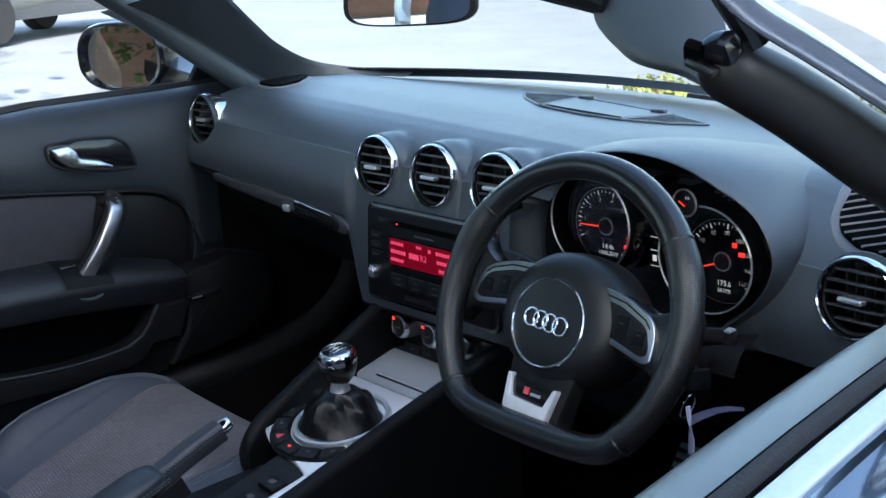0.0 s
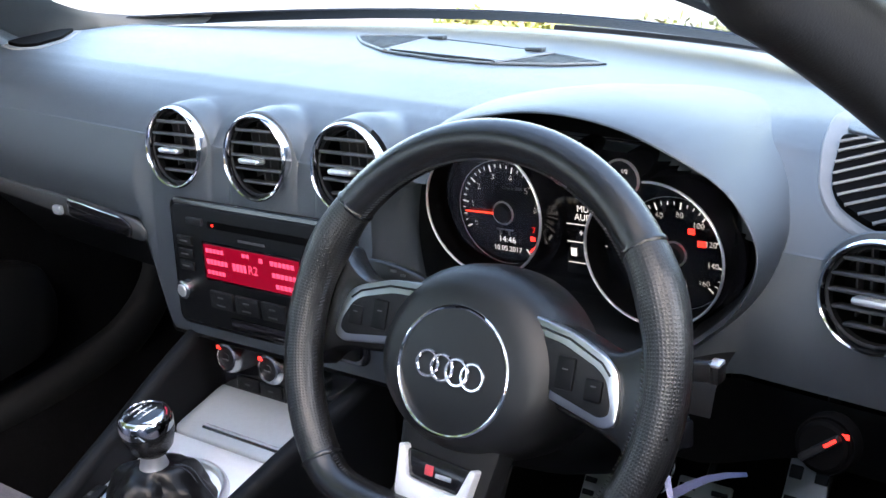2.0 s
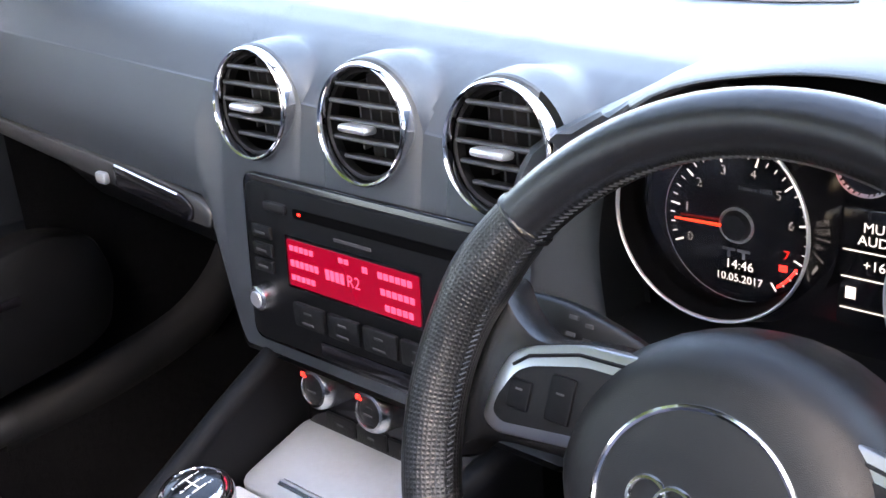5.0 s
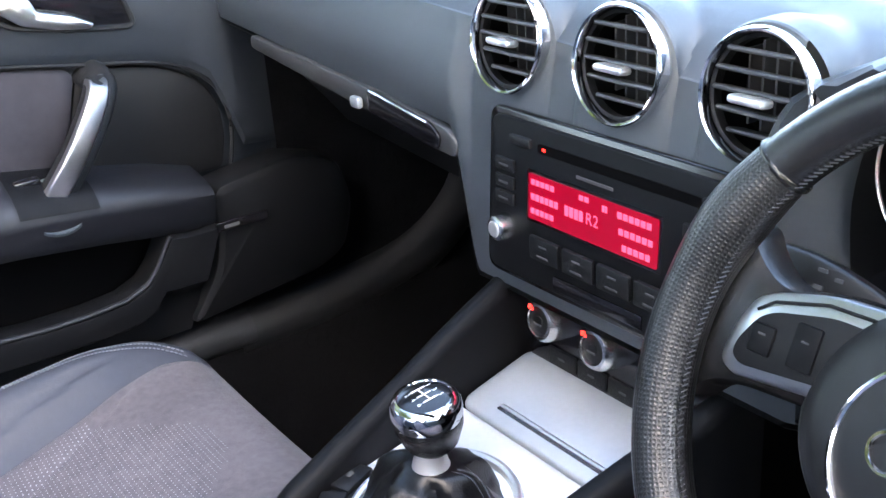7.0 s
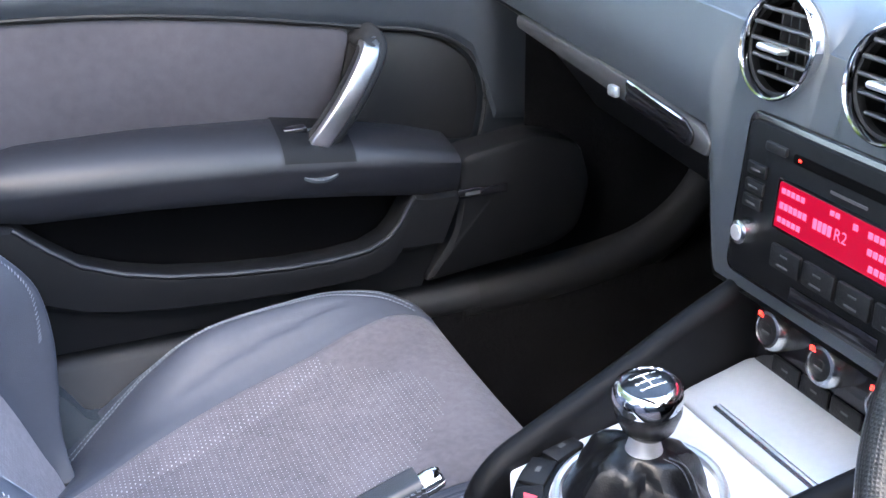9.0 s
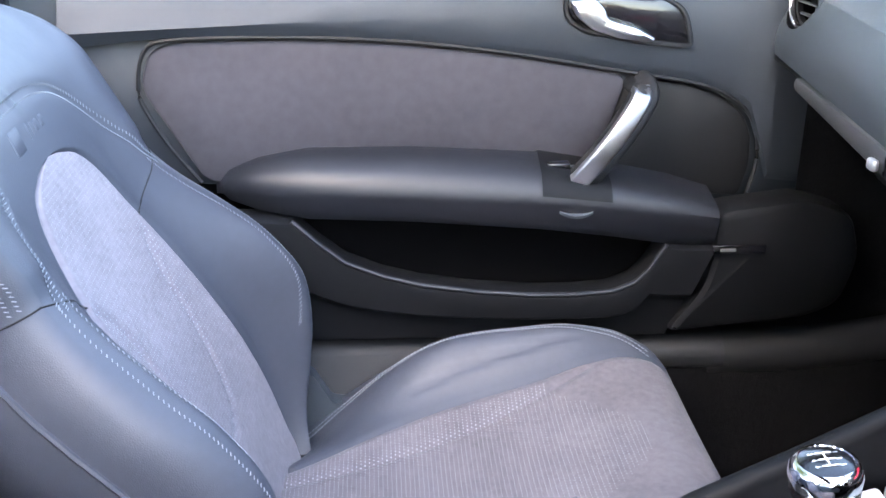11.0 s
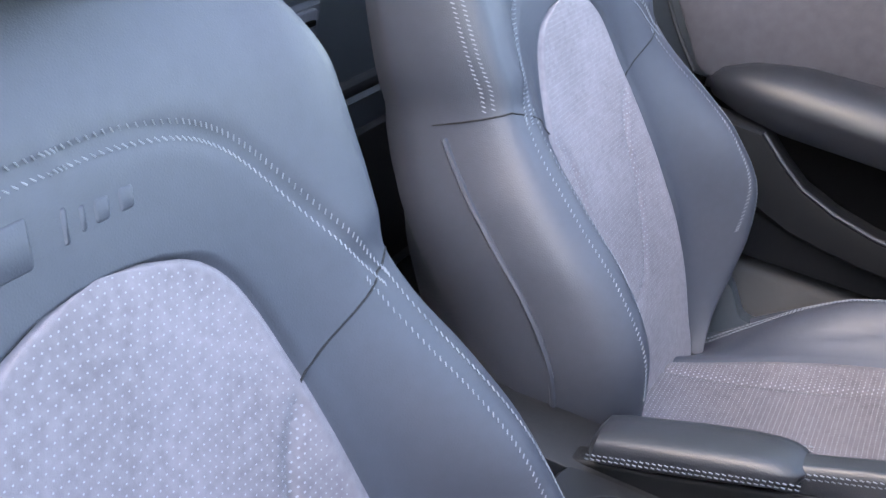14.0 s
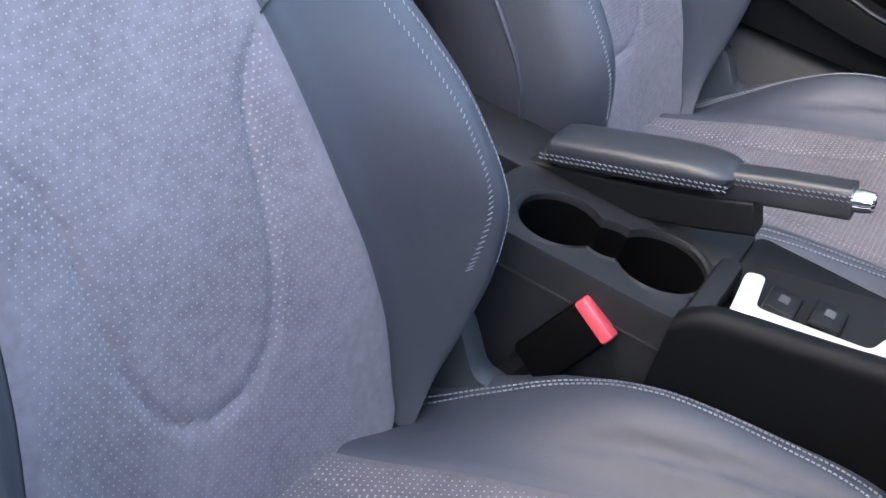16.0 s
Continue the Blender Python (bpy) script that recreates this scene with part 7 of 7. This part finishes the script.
    part("courtesy_lamp", rbox((-0.612, 0.115, 0.597), (0.006, 0.07, 0.012), 0.002), GLOSS, root)
    # Small dim mark in place of the maker's lettering on the speaker panel.
    part("speaker_mark", rbox((-0.6085, 0.1, 0.597), (0.002, 0.02, 0.004), 0), DIMLIT, root)
    # pull handle
    a, b = Vector((-0.655, -0.1, 0.668)), Vector((-0.66, -0.018, 0.8))
    arm = curve([a + Vector((-0.012, -0.004, -0.012)), a + Vector((0.022, 0.008, 0.012)), a.lerp(b, 0.5) + Vector((0.034, 0.006, 0)), b + Vector((0.02, 0.002, -0.012)), b + Vector((-0.02, 0.0, 0.0))], 20)
    ph = part("pull_handle", sweep(arm, rounded([(-0.019, -0.013), (0.019, -0.013), (0.017, 0.01), (-0.017, 0.01)], 0.008, 3), up=(1, 0, 0)), TRIM, root, "dark door pull")
    ins = curve([p + Vector((0.0095, -0.006, 0.001)) for p in arm[4:18]], 14)
    part("pull_inlay", sweep(ins, rounded([(-0.0135, -0.005), (0.0135, -0.005), (0.011, 0.005), (-0.011, 0.005)], 0.003, 3), up=(1, 0, 0)), SPOKEMETAL, ph, "satin silver inlay")
    part("handle_cup", lathe([(0.03, 0.0), (0.034, 0.003), (0.036, 0.0)], (-0.624, -0.098, 0.672), (1, 0, 0.8), 24), DASH, root)
    part("window_switch", rbox((-0.648, -0.118, 0.7), (0.02, 0.03, 0.008), 0.002), GLOSS, root)
    # door opener
    bez = rounded([(-0.118, 0.909), (-0.06, 0.912), (0.005, 0.906), (0.03, 0.89), (0.043, 0.846), (-0.02, 0.852), (-0.092, 0.866), (-0.115, 0.88)], 0.012)
    ring = [(p[0], p[1]) for p in bez]
    op = part("opener_recess", prism(bez, X(0.026), 0.004, 0.001), GLOSS, root, "black recess of the door opener")
    part("opener_bezel", tube([(-0.6595, p[0], p[1]) for p in ring], 0.0032, 6, True, up=(1, 0, 0)), TRIM, op)
    lev = rounded([(-0.114, 0.903), (-0.082, 0.905), (-0.07, 0.893), (-0.066, 0.881), (-0.03, 0.871), (-0.006, 0.858), (-0.012, 0.853), (-0.05, 0.858), (-0.084, 0.868), (-0.104, 0.884)], 0.004)
    part("opener_lever", prism(lev, X(0.031), 0.014, 0.005), SPOKEMETAL, op, "satin chrome door lever")
    part("outer_skin", loft([[(x, y, z + belt(y)) for y in ys] for x, z in ((-0.765, 0.955), (-0.79, 0.945), (-0.85, 0.9), (-0.885, 0.75), (-0.89, 0.5), (-0.86, 0.25))]), PAINT, root, "glossy painted door skin")


build_passenger_door()


def build_driver_door():
    root = thing("vehicle_door", (0.78, -0.2, 0.45), "closed driver's door with dark padded top and painted skin", "car door", "car doors")
    ys = [-0.74 + 0.1 * i for i in range(12)]

    def belt(y):
        return lerp(((-0.74, -0.01), (-0.2, 0.0), (0.36, -0.01)), y)

    def X(x, y):
        """The door draws in towards the windscreen."""
        return x - 0.085 * max(-0.2, min(0.36, y + 0.36))

    inner = [(0.712, 0.48), (0.72, 0.62), (0.732, 0.76), (0.746, 0.845), (0.757, 0.868), (0.77, 0.879), (0.786, 0.884), (0.806, 0.885)]
    part("inner_panel", loft([[(X(x, y), y, z + belt(y)) for y in ys] for x, z in inner]), CAPHIDE, root, "dark padded inner door panel")
    part("inner_seal", tube([(X(0.812, y), y, 0.879 + belt(y)) for y in ys], 0.0075, 6), RUBBER, root)
    part("waist_rail", sweep([(X(0.832, y), y, 0.878 + belt(y)) for y in ys], rounded([(-0.011, -0.02), (0.012, -0.02), (0.012, 0.002), (-0.004, 0.008)], 0.004)), SATIN, root, "satin silver waist rail")
    skin = [(0.843, 0.876), (0.855, 0.878), (0.875, 0.865), (0.889, 0.835), (0.897, 0.72), (0.9, 0.5), (0.87, 0.25)]
    part("outer_skin", loft([[(X(x, y), y, z + belt(y)) for y in ys] for x, z in skin]), PAINT, root, "glossy painted door skin")
    part("bottom", rbox((0.78, -0.2, 0.47), (0.2, 1.05, 0.03), 0.01), HARD, root)


build_driver_door()


# ---------------------------------------------------------------- seats
CHANNEL = curve([(u, v, 0) for u, v in ((0.11, 0.226), (0.094, 0.208), (0.082, 0.185), (0.077, 0.14), (0.073, 0.09), (0.066, 0.055), (0.05, 0.022), (0.024, 0.004), (0.0, 0.0))], 60)


def channel_gap(a, v):
    """Distance from a place on the suede to the U-shaped seam."""
    return math.sqrt(min((p.x - a) ** 2 + (p.y - v) ** 2 for p in CHANNEL))


BUP = Vector((0, -0.4104, 0.9119))
BFW = Vector((0, 0.9119, 0.4104))
S_TAB = ((-0.16, 0.15), (-0.11, 0.175), (-0.05, 0.174), (0.03, 0.163), (0.1, 0.147), (0.16, 0.136), (0.2, 0.129), (0.234, 0.122), (0.262, 0.114), (0.285, 0.106), (0.308, 0.095), (0.325, 0.081), (0.335, 0.066), (0.342, 0.047), (0.347, 0.026), (0.35, 0.004))
R_TAB = ((-0.16, 0.15), (-0.11, 0.172), (-0.05, 0.176), (0.03, 0.17), (0.1, 0.153), (0.16, 0.139), (0.2, 0.131), (0.25, 0.122), (0.3, 0.115), (0.36, 0.1), (0.44, 0.08), (0.52, 0.05))
ARC_TAB = ((0.0, 0.41), (0.04, 0.409), (0.085, 0.401), (0.115, 0.386), (0.14, 0.36), (0.165, 0.325), (0.186, 0.292), (0.202, 0.266))
W_TAB = ((-0.16, 0.162), (-0.12, 0.183), (-0.09, 0.204), (-0.05, 0.226), (0.0, 0.244), (0.06, 0.254), (0.14, 0.252), (0.2, 0.242), (0.25, 0.226), (0.29, 0.218), (0.34, 0.222), (0.4, 0.22), (0.44, 0.207), (0.48, 0.175), (0.505, 0.135), (0.52, 0.08))
H_TAB = ((-0.16, 0.01), (-0.1, 0.028), (-0.05, 0.055), (0.0, 0.08), (0.06, 0.095), (0.12, 0.084), (0.18, 0.06), (0.23, 0.038), (0.28, 0.022), (0.33, 0.014), (0.4, 0.009), (0.46, 0.004), (0.52, 0.0))


def back_w(u, v):
    """How far the backrest's front stands forward at a place across and up."""
    a, s, w, h = abs(u), flow(S_TAB, v), flow(W_TAB, v), flow(H_TAB, v)
    r = flow(R_TAB, v)
    lean = -0.10 * smooth((v - 0.4) / 0.18) * 0.5 + 0.007 * math.sin(math.pi * min(1, max(0, (v + 0.1) / 0.35)))
    if a <= s + 1e-7:
        t = min(1.0, a / r)
        # quilted middle with a shallow U-shaped channel
        ch = lerp(((-0.16, 0.0), (-0.002, 0.0), (0.003, 0.02), (0.02, 0.05), (0.055, 0.066), (0.1, 0.074), (0.19, 0.08), (0.208, 0.094), (0.226, 0.11), (0.4, 0.11)), v)
        groove = -0.0045 * math.exp(-(channel_gap(a, v) / 0.0045) ** 2) if -0.02 < v < 0.245 else 0.0
        groove -= 0.004 * math.exp(-((a - s) / 0.005) ** 2) if s > 0.01 else 0.0
        return lean + h * 0.16 * t ** 3 + groove
    t = max(0.0, (a - r) / max(w - r, 0.01))
    rise = h * (0.16 + 0.84 * smooth(t / 0.72)) if t < 0.72 else h * (1 - 0.16 * ((t - 0.72) / 0.28) ** 2)
    groove = -0.004 * math.exp(-((a - s) / 0.005) ** 2) if s > 0.01 else 0.0
    if v > 0.25:
        gap = (v - flow(ARC_TAB, a)) / math.hypot(1.0, 40 * (flow(ARC_TAB, a) - flow(ARC_TAB, a + 0.025)))
        groove -= 0.0036 * math.exp(-(gap / 0.0045) ** 2) * smooth((0.206 - a) / 0.012)
    wing = 0.006 * smooth((v - 0.28) / 0.03) * smooth((a - 0.15) / 0.05)
    if a < r:
        rise = h * 0.16 * (a / r) ** 3
    return lean + rise + groove + wing


def build_seat(cx, y0, z0=0.481, recline=0.0, back_shift=0.0):
    root = thing("sports_seat", (cx, y0 + 0.2, 0.3), "dark leather sports seat with grey perforated suede middle and pale stitching", "car seat", "sports seats")
    P0 = Vector((cx, y0 + back_shift, z0))
    up = BUP * math.cos(recline) - BFW * math.sin(recline)
    ahead = BUP * math.sin(recline) + BFW * math.cos(recline)

    def B(u, v, w):
        return P0 + Vector((u, 0, 0)) + up * v + ahead * w

    def surf(u, v, lift=0.0):
        return B(u, v, back_w(u, v) + lift)

    vs = [-0.15 + 0.0075 * i for i in range(90)] + [0.3335, 0.346, 0.3495, 0.3505, 0.505, 0.515]
    vs = sorted(set(round(v, 4) for v in vs if v < 0.516))
    # leather body: bolsters, shoulders, sides and back
    rows = []
    for v in vs:
        s, w, h = flow(S_TAB, v) if v < 0.35 else 0.0, flow(W_TAB, v), flow(H_TAB, v)
        half = [s + (w - s) * (k / 30) ** 1.25 for k in range(31)]
        e = back_w(w, v)
        thick = flow(((-0.15, 0.135), (0.15, 0.135), (0.3, 0.105), (0.44, 0.075), (0.515, 0.03)), v)
        side = [(w + 0.006, e - 0.008), (w + 0.011, e - 0.022), (w + 0.0125, e - 0.045), (w + 0.01, e - 0.045 - thick * 0.45), (w - 0.012, e - 0.05 - thick * 0.8), (w * 0.7, -thick - 0.015), (w * 0.35, -thick - 0.022)]
        right = [(u, back_w(u, v)) for u in half] + side
        ring = right + [(0.0, -thick - 0.025)] + [(-u, q) for u, q in right[::-1]]
        rows.append([B(u, v, q) for u, q in ring])
    body = bmesh.new()
    nn = len(rows[0])
    vv = [[body.verts.new(p) for p in r] for r in rows]
    for i in range(len(rows) - 1):
        for j in range(nn):
            j2 = (j + 1) % nn
            if j2 == 0 and vs[i] < 0.35:
                continue  # the suede insert closes the middle
            try:
                body.faces.new((vv[i][j], vv[i][j2], vv[i + 1][j2], vv[i + 1][j]))
            except ValueError:
                pass
    body.faces.new(vv[0][::-1])
    body.faces.new(vv[-1])
    bmesh.ops.remove_doubles(body, verts=body.verts, dist=1e-5)
    part("backrest", body, LEATHER, root, "dark blue-grey leather backrest", sharp=1.2)
    # suede insert
    rows, uvs, rims = [], [], []
    for v in [x for x in vs if x < 0.351]:
        s = flow(S_TAB, v) if v < 0.35 else 0.0005
        us = [s * k / 50 for k in range(-50, 51)]
        rows.append([surf(u, v, 0.0008) for u in us])
        uvs.append([(u, v) for u in us])
        ch = lerp(((0.0, 0.0), (0.03, 0.058), (0.1, 0.074), (0.19, 0.08), (0.226, 0.112)), v)
        rims.append([(1.0 if (s - abs(u) > 0.012 + 0.03 * smooth((0.05 - v) / 0.12) and v > -0.12 and not (v < 0.0 and abs(u) > 0.12)) else 0.0, max(0.0, 1 - (abs(u) - ch) / 0.025) if abs(u) > ch and -0.02 < v < 0.23 else 0.0) for u in us])
    bm = loft(rows, uvs=uvs)
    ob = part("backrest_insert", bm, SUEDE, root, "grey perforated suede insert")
    add_rim(ob, rims)
    # seams
    st = None

    def stitch(line, off, n):
        nonlocal st
        long = sum((Vector(p) - Vector(q)).length for p, q in zip(line, line[1:]))
        pts = curve([(u, v, 0) for u, v in line], max(4, round(long / 0.0046)))
        for a, b in zip(pts, pts[1:]):
            d = b - a
            if d.length < 1e-6:
                continue
            nrm = Vector((-d.y, d.x, 0)).normalized()
            d.normalize()
            m = (a + b) / 2
            p, q = m + nrm * (off - 0.0012) - d * 0.0011, m + nrm * (off + 0.0012) + d * 0.0011
            st = tube([surf(p.x, p.y, 0.0003), surf(q.x, q.y, 0.0003)], 0.00055, 4, bm=st, up=BFW)

    for sx in (-1, 1):
        arc = [(sx * a, v) for a, v in ARC_TAB[::-1]]
        stitch(arc, 0.0045, 60)
        stitch(arc, -0.0045, 60)
        for inset in (0.036, 0.016):
            stitch([(sx * (flow(W_TAB, v) - inset), v) for v in (0.275, 0.22, 0.165, 0.11, 0.055, 0.005)], 0.0, 88)
        for k in range(44):
            v = 0.288 + 0.0042 * k
            w, e = flow(W_TAB, v), back_w(flow(W_TAB, v), v)
            for a, b in ((0.0082, 0.0125), (0.0112, 0.0205)):
                st = tube([B(sx * (w + a - 0.0006), v - 0.0011, e - b + 0.0014), B(sx * (w + a + 0.0006), v + 0.0011, e - b - 0.0014)], 0.0006, 4, bm=st, up=BFW)
    part("stitching", st, THREAD, root, "pale grey twin stitching", kind="stuff")
    for sx in (-1, 1):
        pip = [B(sx * (flow(W_TAB, v) + 0.0125), v, back_w(flow(W_TAB, v), v) - 0.066) for v in [0.27 - 0.02 * i for i in range(20)]]
        part("side_piping", tube(pip, 0.003, 6), LEATHER, root, "leather side piping")
        wall = flow(W_TAB, 0.281)
        lip = back_w(wall, 0.281)
        cross = [surf(sx * (0.118 + (wall - 0.118) * k / 14), 0.235 + 0.046 * (k / 14) ** 0.9, 0.0002) for k in range(15)]
        cross += [B(sx * (wall + a), 0.281 + b, lip - c) for a, b, c in ((0.0062, 0.0, 0.008), (0.0113, 0.0005, 0.022), (0.0128, 0.001, 0.045), (0.0105, 0.002, 0.075))]
        part("shoulder_seam", tube(cross, 0.0009, 5), TRIM, root)
    # faint raised badge shapes on the shoulder yoke
    for u, w, h in ((0.044, 0.028, 0.024), (0.008, 0.0045, 0.018), (-0.004, 0.0045, 0.013), (-0.017, 0.011, 0.012), (-0.034, 0.011, 0.012)):
        q = [(u - w / 2, 0.38 - h / 2), (u + w / 2, 0.38 - h / 2), (u + w / 2 - h * 0.2, 0.38 + h / 2), (u - w / 2 - h * 0.2, 0.38 + h / 2)]
        part("embossed_shape", prism(rounded(q, 0.003, 3), lambda a, b, d: surf(a, b, d - 0.0011), 0.0018, 0.0016), LEATHER, root, sharp=1.5)
    # seam at the bottom of the U-shaped channel, its dark colour holding the crease shade
    chan = [(p.x, p.y) for p in CHANNEL]
    chan = chan + [(-u, v) for u, v in chan[-2::-1]]
    part("channel_seam", tube([surf(u, v, 0.0004) for u, v in chan], 0.0007, 5, up=BFW), TRIM, root, "sunken suede seam with crease shade in its dark colour")
    # headrest
    rows = []
    for t, w, d in ((0.0, 0.09, 0.03), (0.05, 0.12, 0.045), (0.3, 0.14, 0.055), (0.65, 0.138, 0.055), (0.9, 0.12, 0.045), (1.0, 0.08, 0.025)):
        rows.append([B(w * math.copysign(abs(math.cos(a)) ** 0.7, math.cos(a)), 0.485 + 0.18 * t, -0.035 + d * math.copysign(abs(math.sin(a)) ** 0.8, math.sin(a)) - 0.02 * math.cos(2 * a)) for a in (2 * math.pi * j / 32 for j in range(32))])
    part("headrest", loft(rows, True, True), LEATHER, root, "dark leather headrest")
    # cushion
    Y = y0 + 0.494
    ZC = ((-0.53, 0.385), (-0.45, 0.398), (-0.35, 0.414), (-0.25, 0.435), (-0.15, 0.463), (-0.09, 0.483), (-0.04, 0.49), (-0.01, 0.484), (0.012, 0.466), (0.024, 0.435), (0.026, 0.39))
    SC = ((-0.53, 0.075), (-0.42, 0.1), (-0.355, 0.12), (-0.25, 0.142), (-0.15, 0.154), (-0.09, 0.164), (-0.04, 0.172), (0.0, 0.17), (0.03, 0.155))
    WC2 = ((-0.53, 0.2), (-0.45, 0.232), (-0.3, 0.25), (-0.15, 0.247), (-0.06, 0.232), (-0.01, 0.205), (0.026, 0.17))
    HC = ((-0.53, -0.09), (-0.45, -0.05), (-0.39, -0.006), (-0.33, 0.035), (-0.28, 0.056), (-0.25, 0.06), (-0.15, 0.045), (-0.08, 0.024), (-0.02, 0.008), (0.03, 0.0))

    SEAM = ((-0.53, 0.055), (-0.4, 0.062), (-0.3, 0.076), (-0.2, 0.104), (-0.12, 0.14), (-0.085, 0.158))

    def cz(u, y):
        a, s, w, h = abs(u), flow(SC, y), flow(WC2, y), flow(HC, y)
        z = flow(ZC, y)
        if a <= s + 1e-7:
            t = a / s
            g = -0.0035 * math.exp(-((a - flow(SEAM, y)) / 0.005) ** 2) if y < -0.085 else 0.0
            return z + h * 0.18 * t ** 2 + g - 0.004 * (1 - t * t) - 0.003 * math.exp(-((a - s) / 0.005) ** 2)
        t = (a - s) / (w - s)
        rise = h * (0.18 + 0.82 * smooth(t / 0.7)) if t < 0.7 else h * (1 - 0.35 * ((t - 0.7) / 0.3) ** 2)
        crease = -0.006 * math.exp(-((t - 0.4 - 0.9 * (y + 0.22)) / 0.035) ** 2) * smooth((0.13 - abs(y + 0.2)) / 0.07)
        return z + rise + crease - 0.003 * math.exp(-((a - s) / 0.005) ** 2)

    def C(u, y, z):
        return Vector((cx + u, y + Y, z))

    ys = [-0.53 + 0.01 * i for i in range(49)] + [-0.04, -0.025, -0.01, 0.0, 0.01, 0.018, 0.024, 0.026]
    ys = sorted(set(round(y, 3) for y in ys))
    rows = []
    for y in ys:
        s, w = flow(SC, y), flow(WC2, y)
        half = [s + (w - s) * (k / 20) ** 1.2 for k in range(21)]
        e = cz(w, y)
        right = [(u, cz(u, y)) for u in half] + [(w + 0.006, e - 0.008), (w + 0.008, e - 0.03), (w - 0.002, min(e - 0.06, 0.4)), (w - 0.02, 0.33)]
        ring = right + [(-u, z) for u, z in right[::-1]]
        rows.append([C(u, y, z) for u, z in ring])
    body = bmesh.new()
    vv = [[body.verts.new(p) for p in r] for r in rows]
    nn = len(rows[0])
    for i in range(len(rows) - 1):
        for j in range(nn - 1):
            body.faces.new((vv[i][j], vv[i][j + 1], vv[i + 1][j + 1], vv[i + 1][j]))
    part("cushion", body, LEATHER, root, "dark leather cushion bolsters", sharp=1.2)
    rows, uvs, rims = [], [], []
    for y in ys:
        s = flow(SC, y)
        us = [s * k / 40 for k in range(-40, 41)]
        rows.append([C(u, y, cz(u, y) + 0.0008) for u in us])
        uvs.append([(u, y) for u in us])
        line = flow(SEAM, y)
        rims.append([(1.0 if (s - abs(u) > 0.008 and y < -0.1 + 0.05 * math.cos(u * 20)) else 0.0, max(0.0, 1 - (abs(u) - line) / 0.022) if abs(u) > line else 0.0) for u in us])
    rows.append([C(flow(SC, 0.026) * k / 40, 0.022, 0.33) for k in range(-40, 41)])
    uvs.append([(flow(SC, 0.026) * k / 40, 0.09) for k in range(-40, 41)])
    rims.append([(0.0, 0.0)] * 81)
    # cushion wears the shade-darkened copy of the backrest suede
    ob = part("cushion_insert", loft(rows, uvs=uvs), SHADEDSUEDE, root, "grey perforated suede seat middle, darkened for shade")
    add_rim(ob, rims)
    st = None
    for sx in (-1, 1):
        for off in (0.02, 0.028):
            for k in range(110):
                y = -0.46 + 0.45 * k / 110
                a, b = sx * (flow(WC2, y) - off), sx * (flow(WC2, y + 0.0026) - off)
                st = tube([C(a, y, cz(a, y) + 0.0006), C(b, y + 0.0026, cz(b, y + 0.0026) + 0.0006)], 0.0009, 4, bm=st)
    part("cushion_stitching", st, THREAD, root, "pale twin stitching", kind="stuff")
    part("base", rbox((cx, Y - 0.25, 0.305), (0.4, 0.46, 0.12), 0.02), HARD, root)
    for sx in (-1, 1):
        br = prism(rounded([(-0.5, 0.31), (-0.4, 0.32), (-0.365, 0.39), (-0.375, 0.4), (-0.405, 0.402), (-0.418, 0.425), (-0.43, 0.445), (-0.5, 0.45)], 0.008), lambda a, b, d, s=sx: Vector((cx + s * (0.225 + d), a + Y, b)), 0.03, 0.006)
        part("hinge_cover", br, DASH, root, "grey plastic hinge cover")
    return root


def add_rim(ob, rims):
    """A second UV map that says where the suede is pierced."""
    me = ob.data
    lay = me.uv_layers.new(name="rim")
    n = len(rims[0])
    for lp in me.loops:
        i, j = divmod(lp.vertex_index, n)
        lay.data[lp.index].uv = rims[i][j]
    me.uv_layers.active = me.uv_layers[0]


build_seat(-0.355, -0.494, 0.488, 0.0234, -0.01)
build_seat(0.365, -0.478)
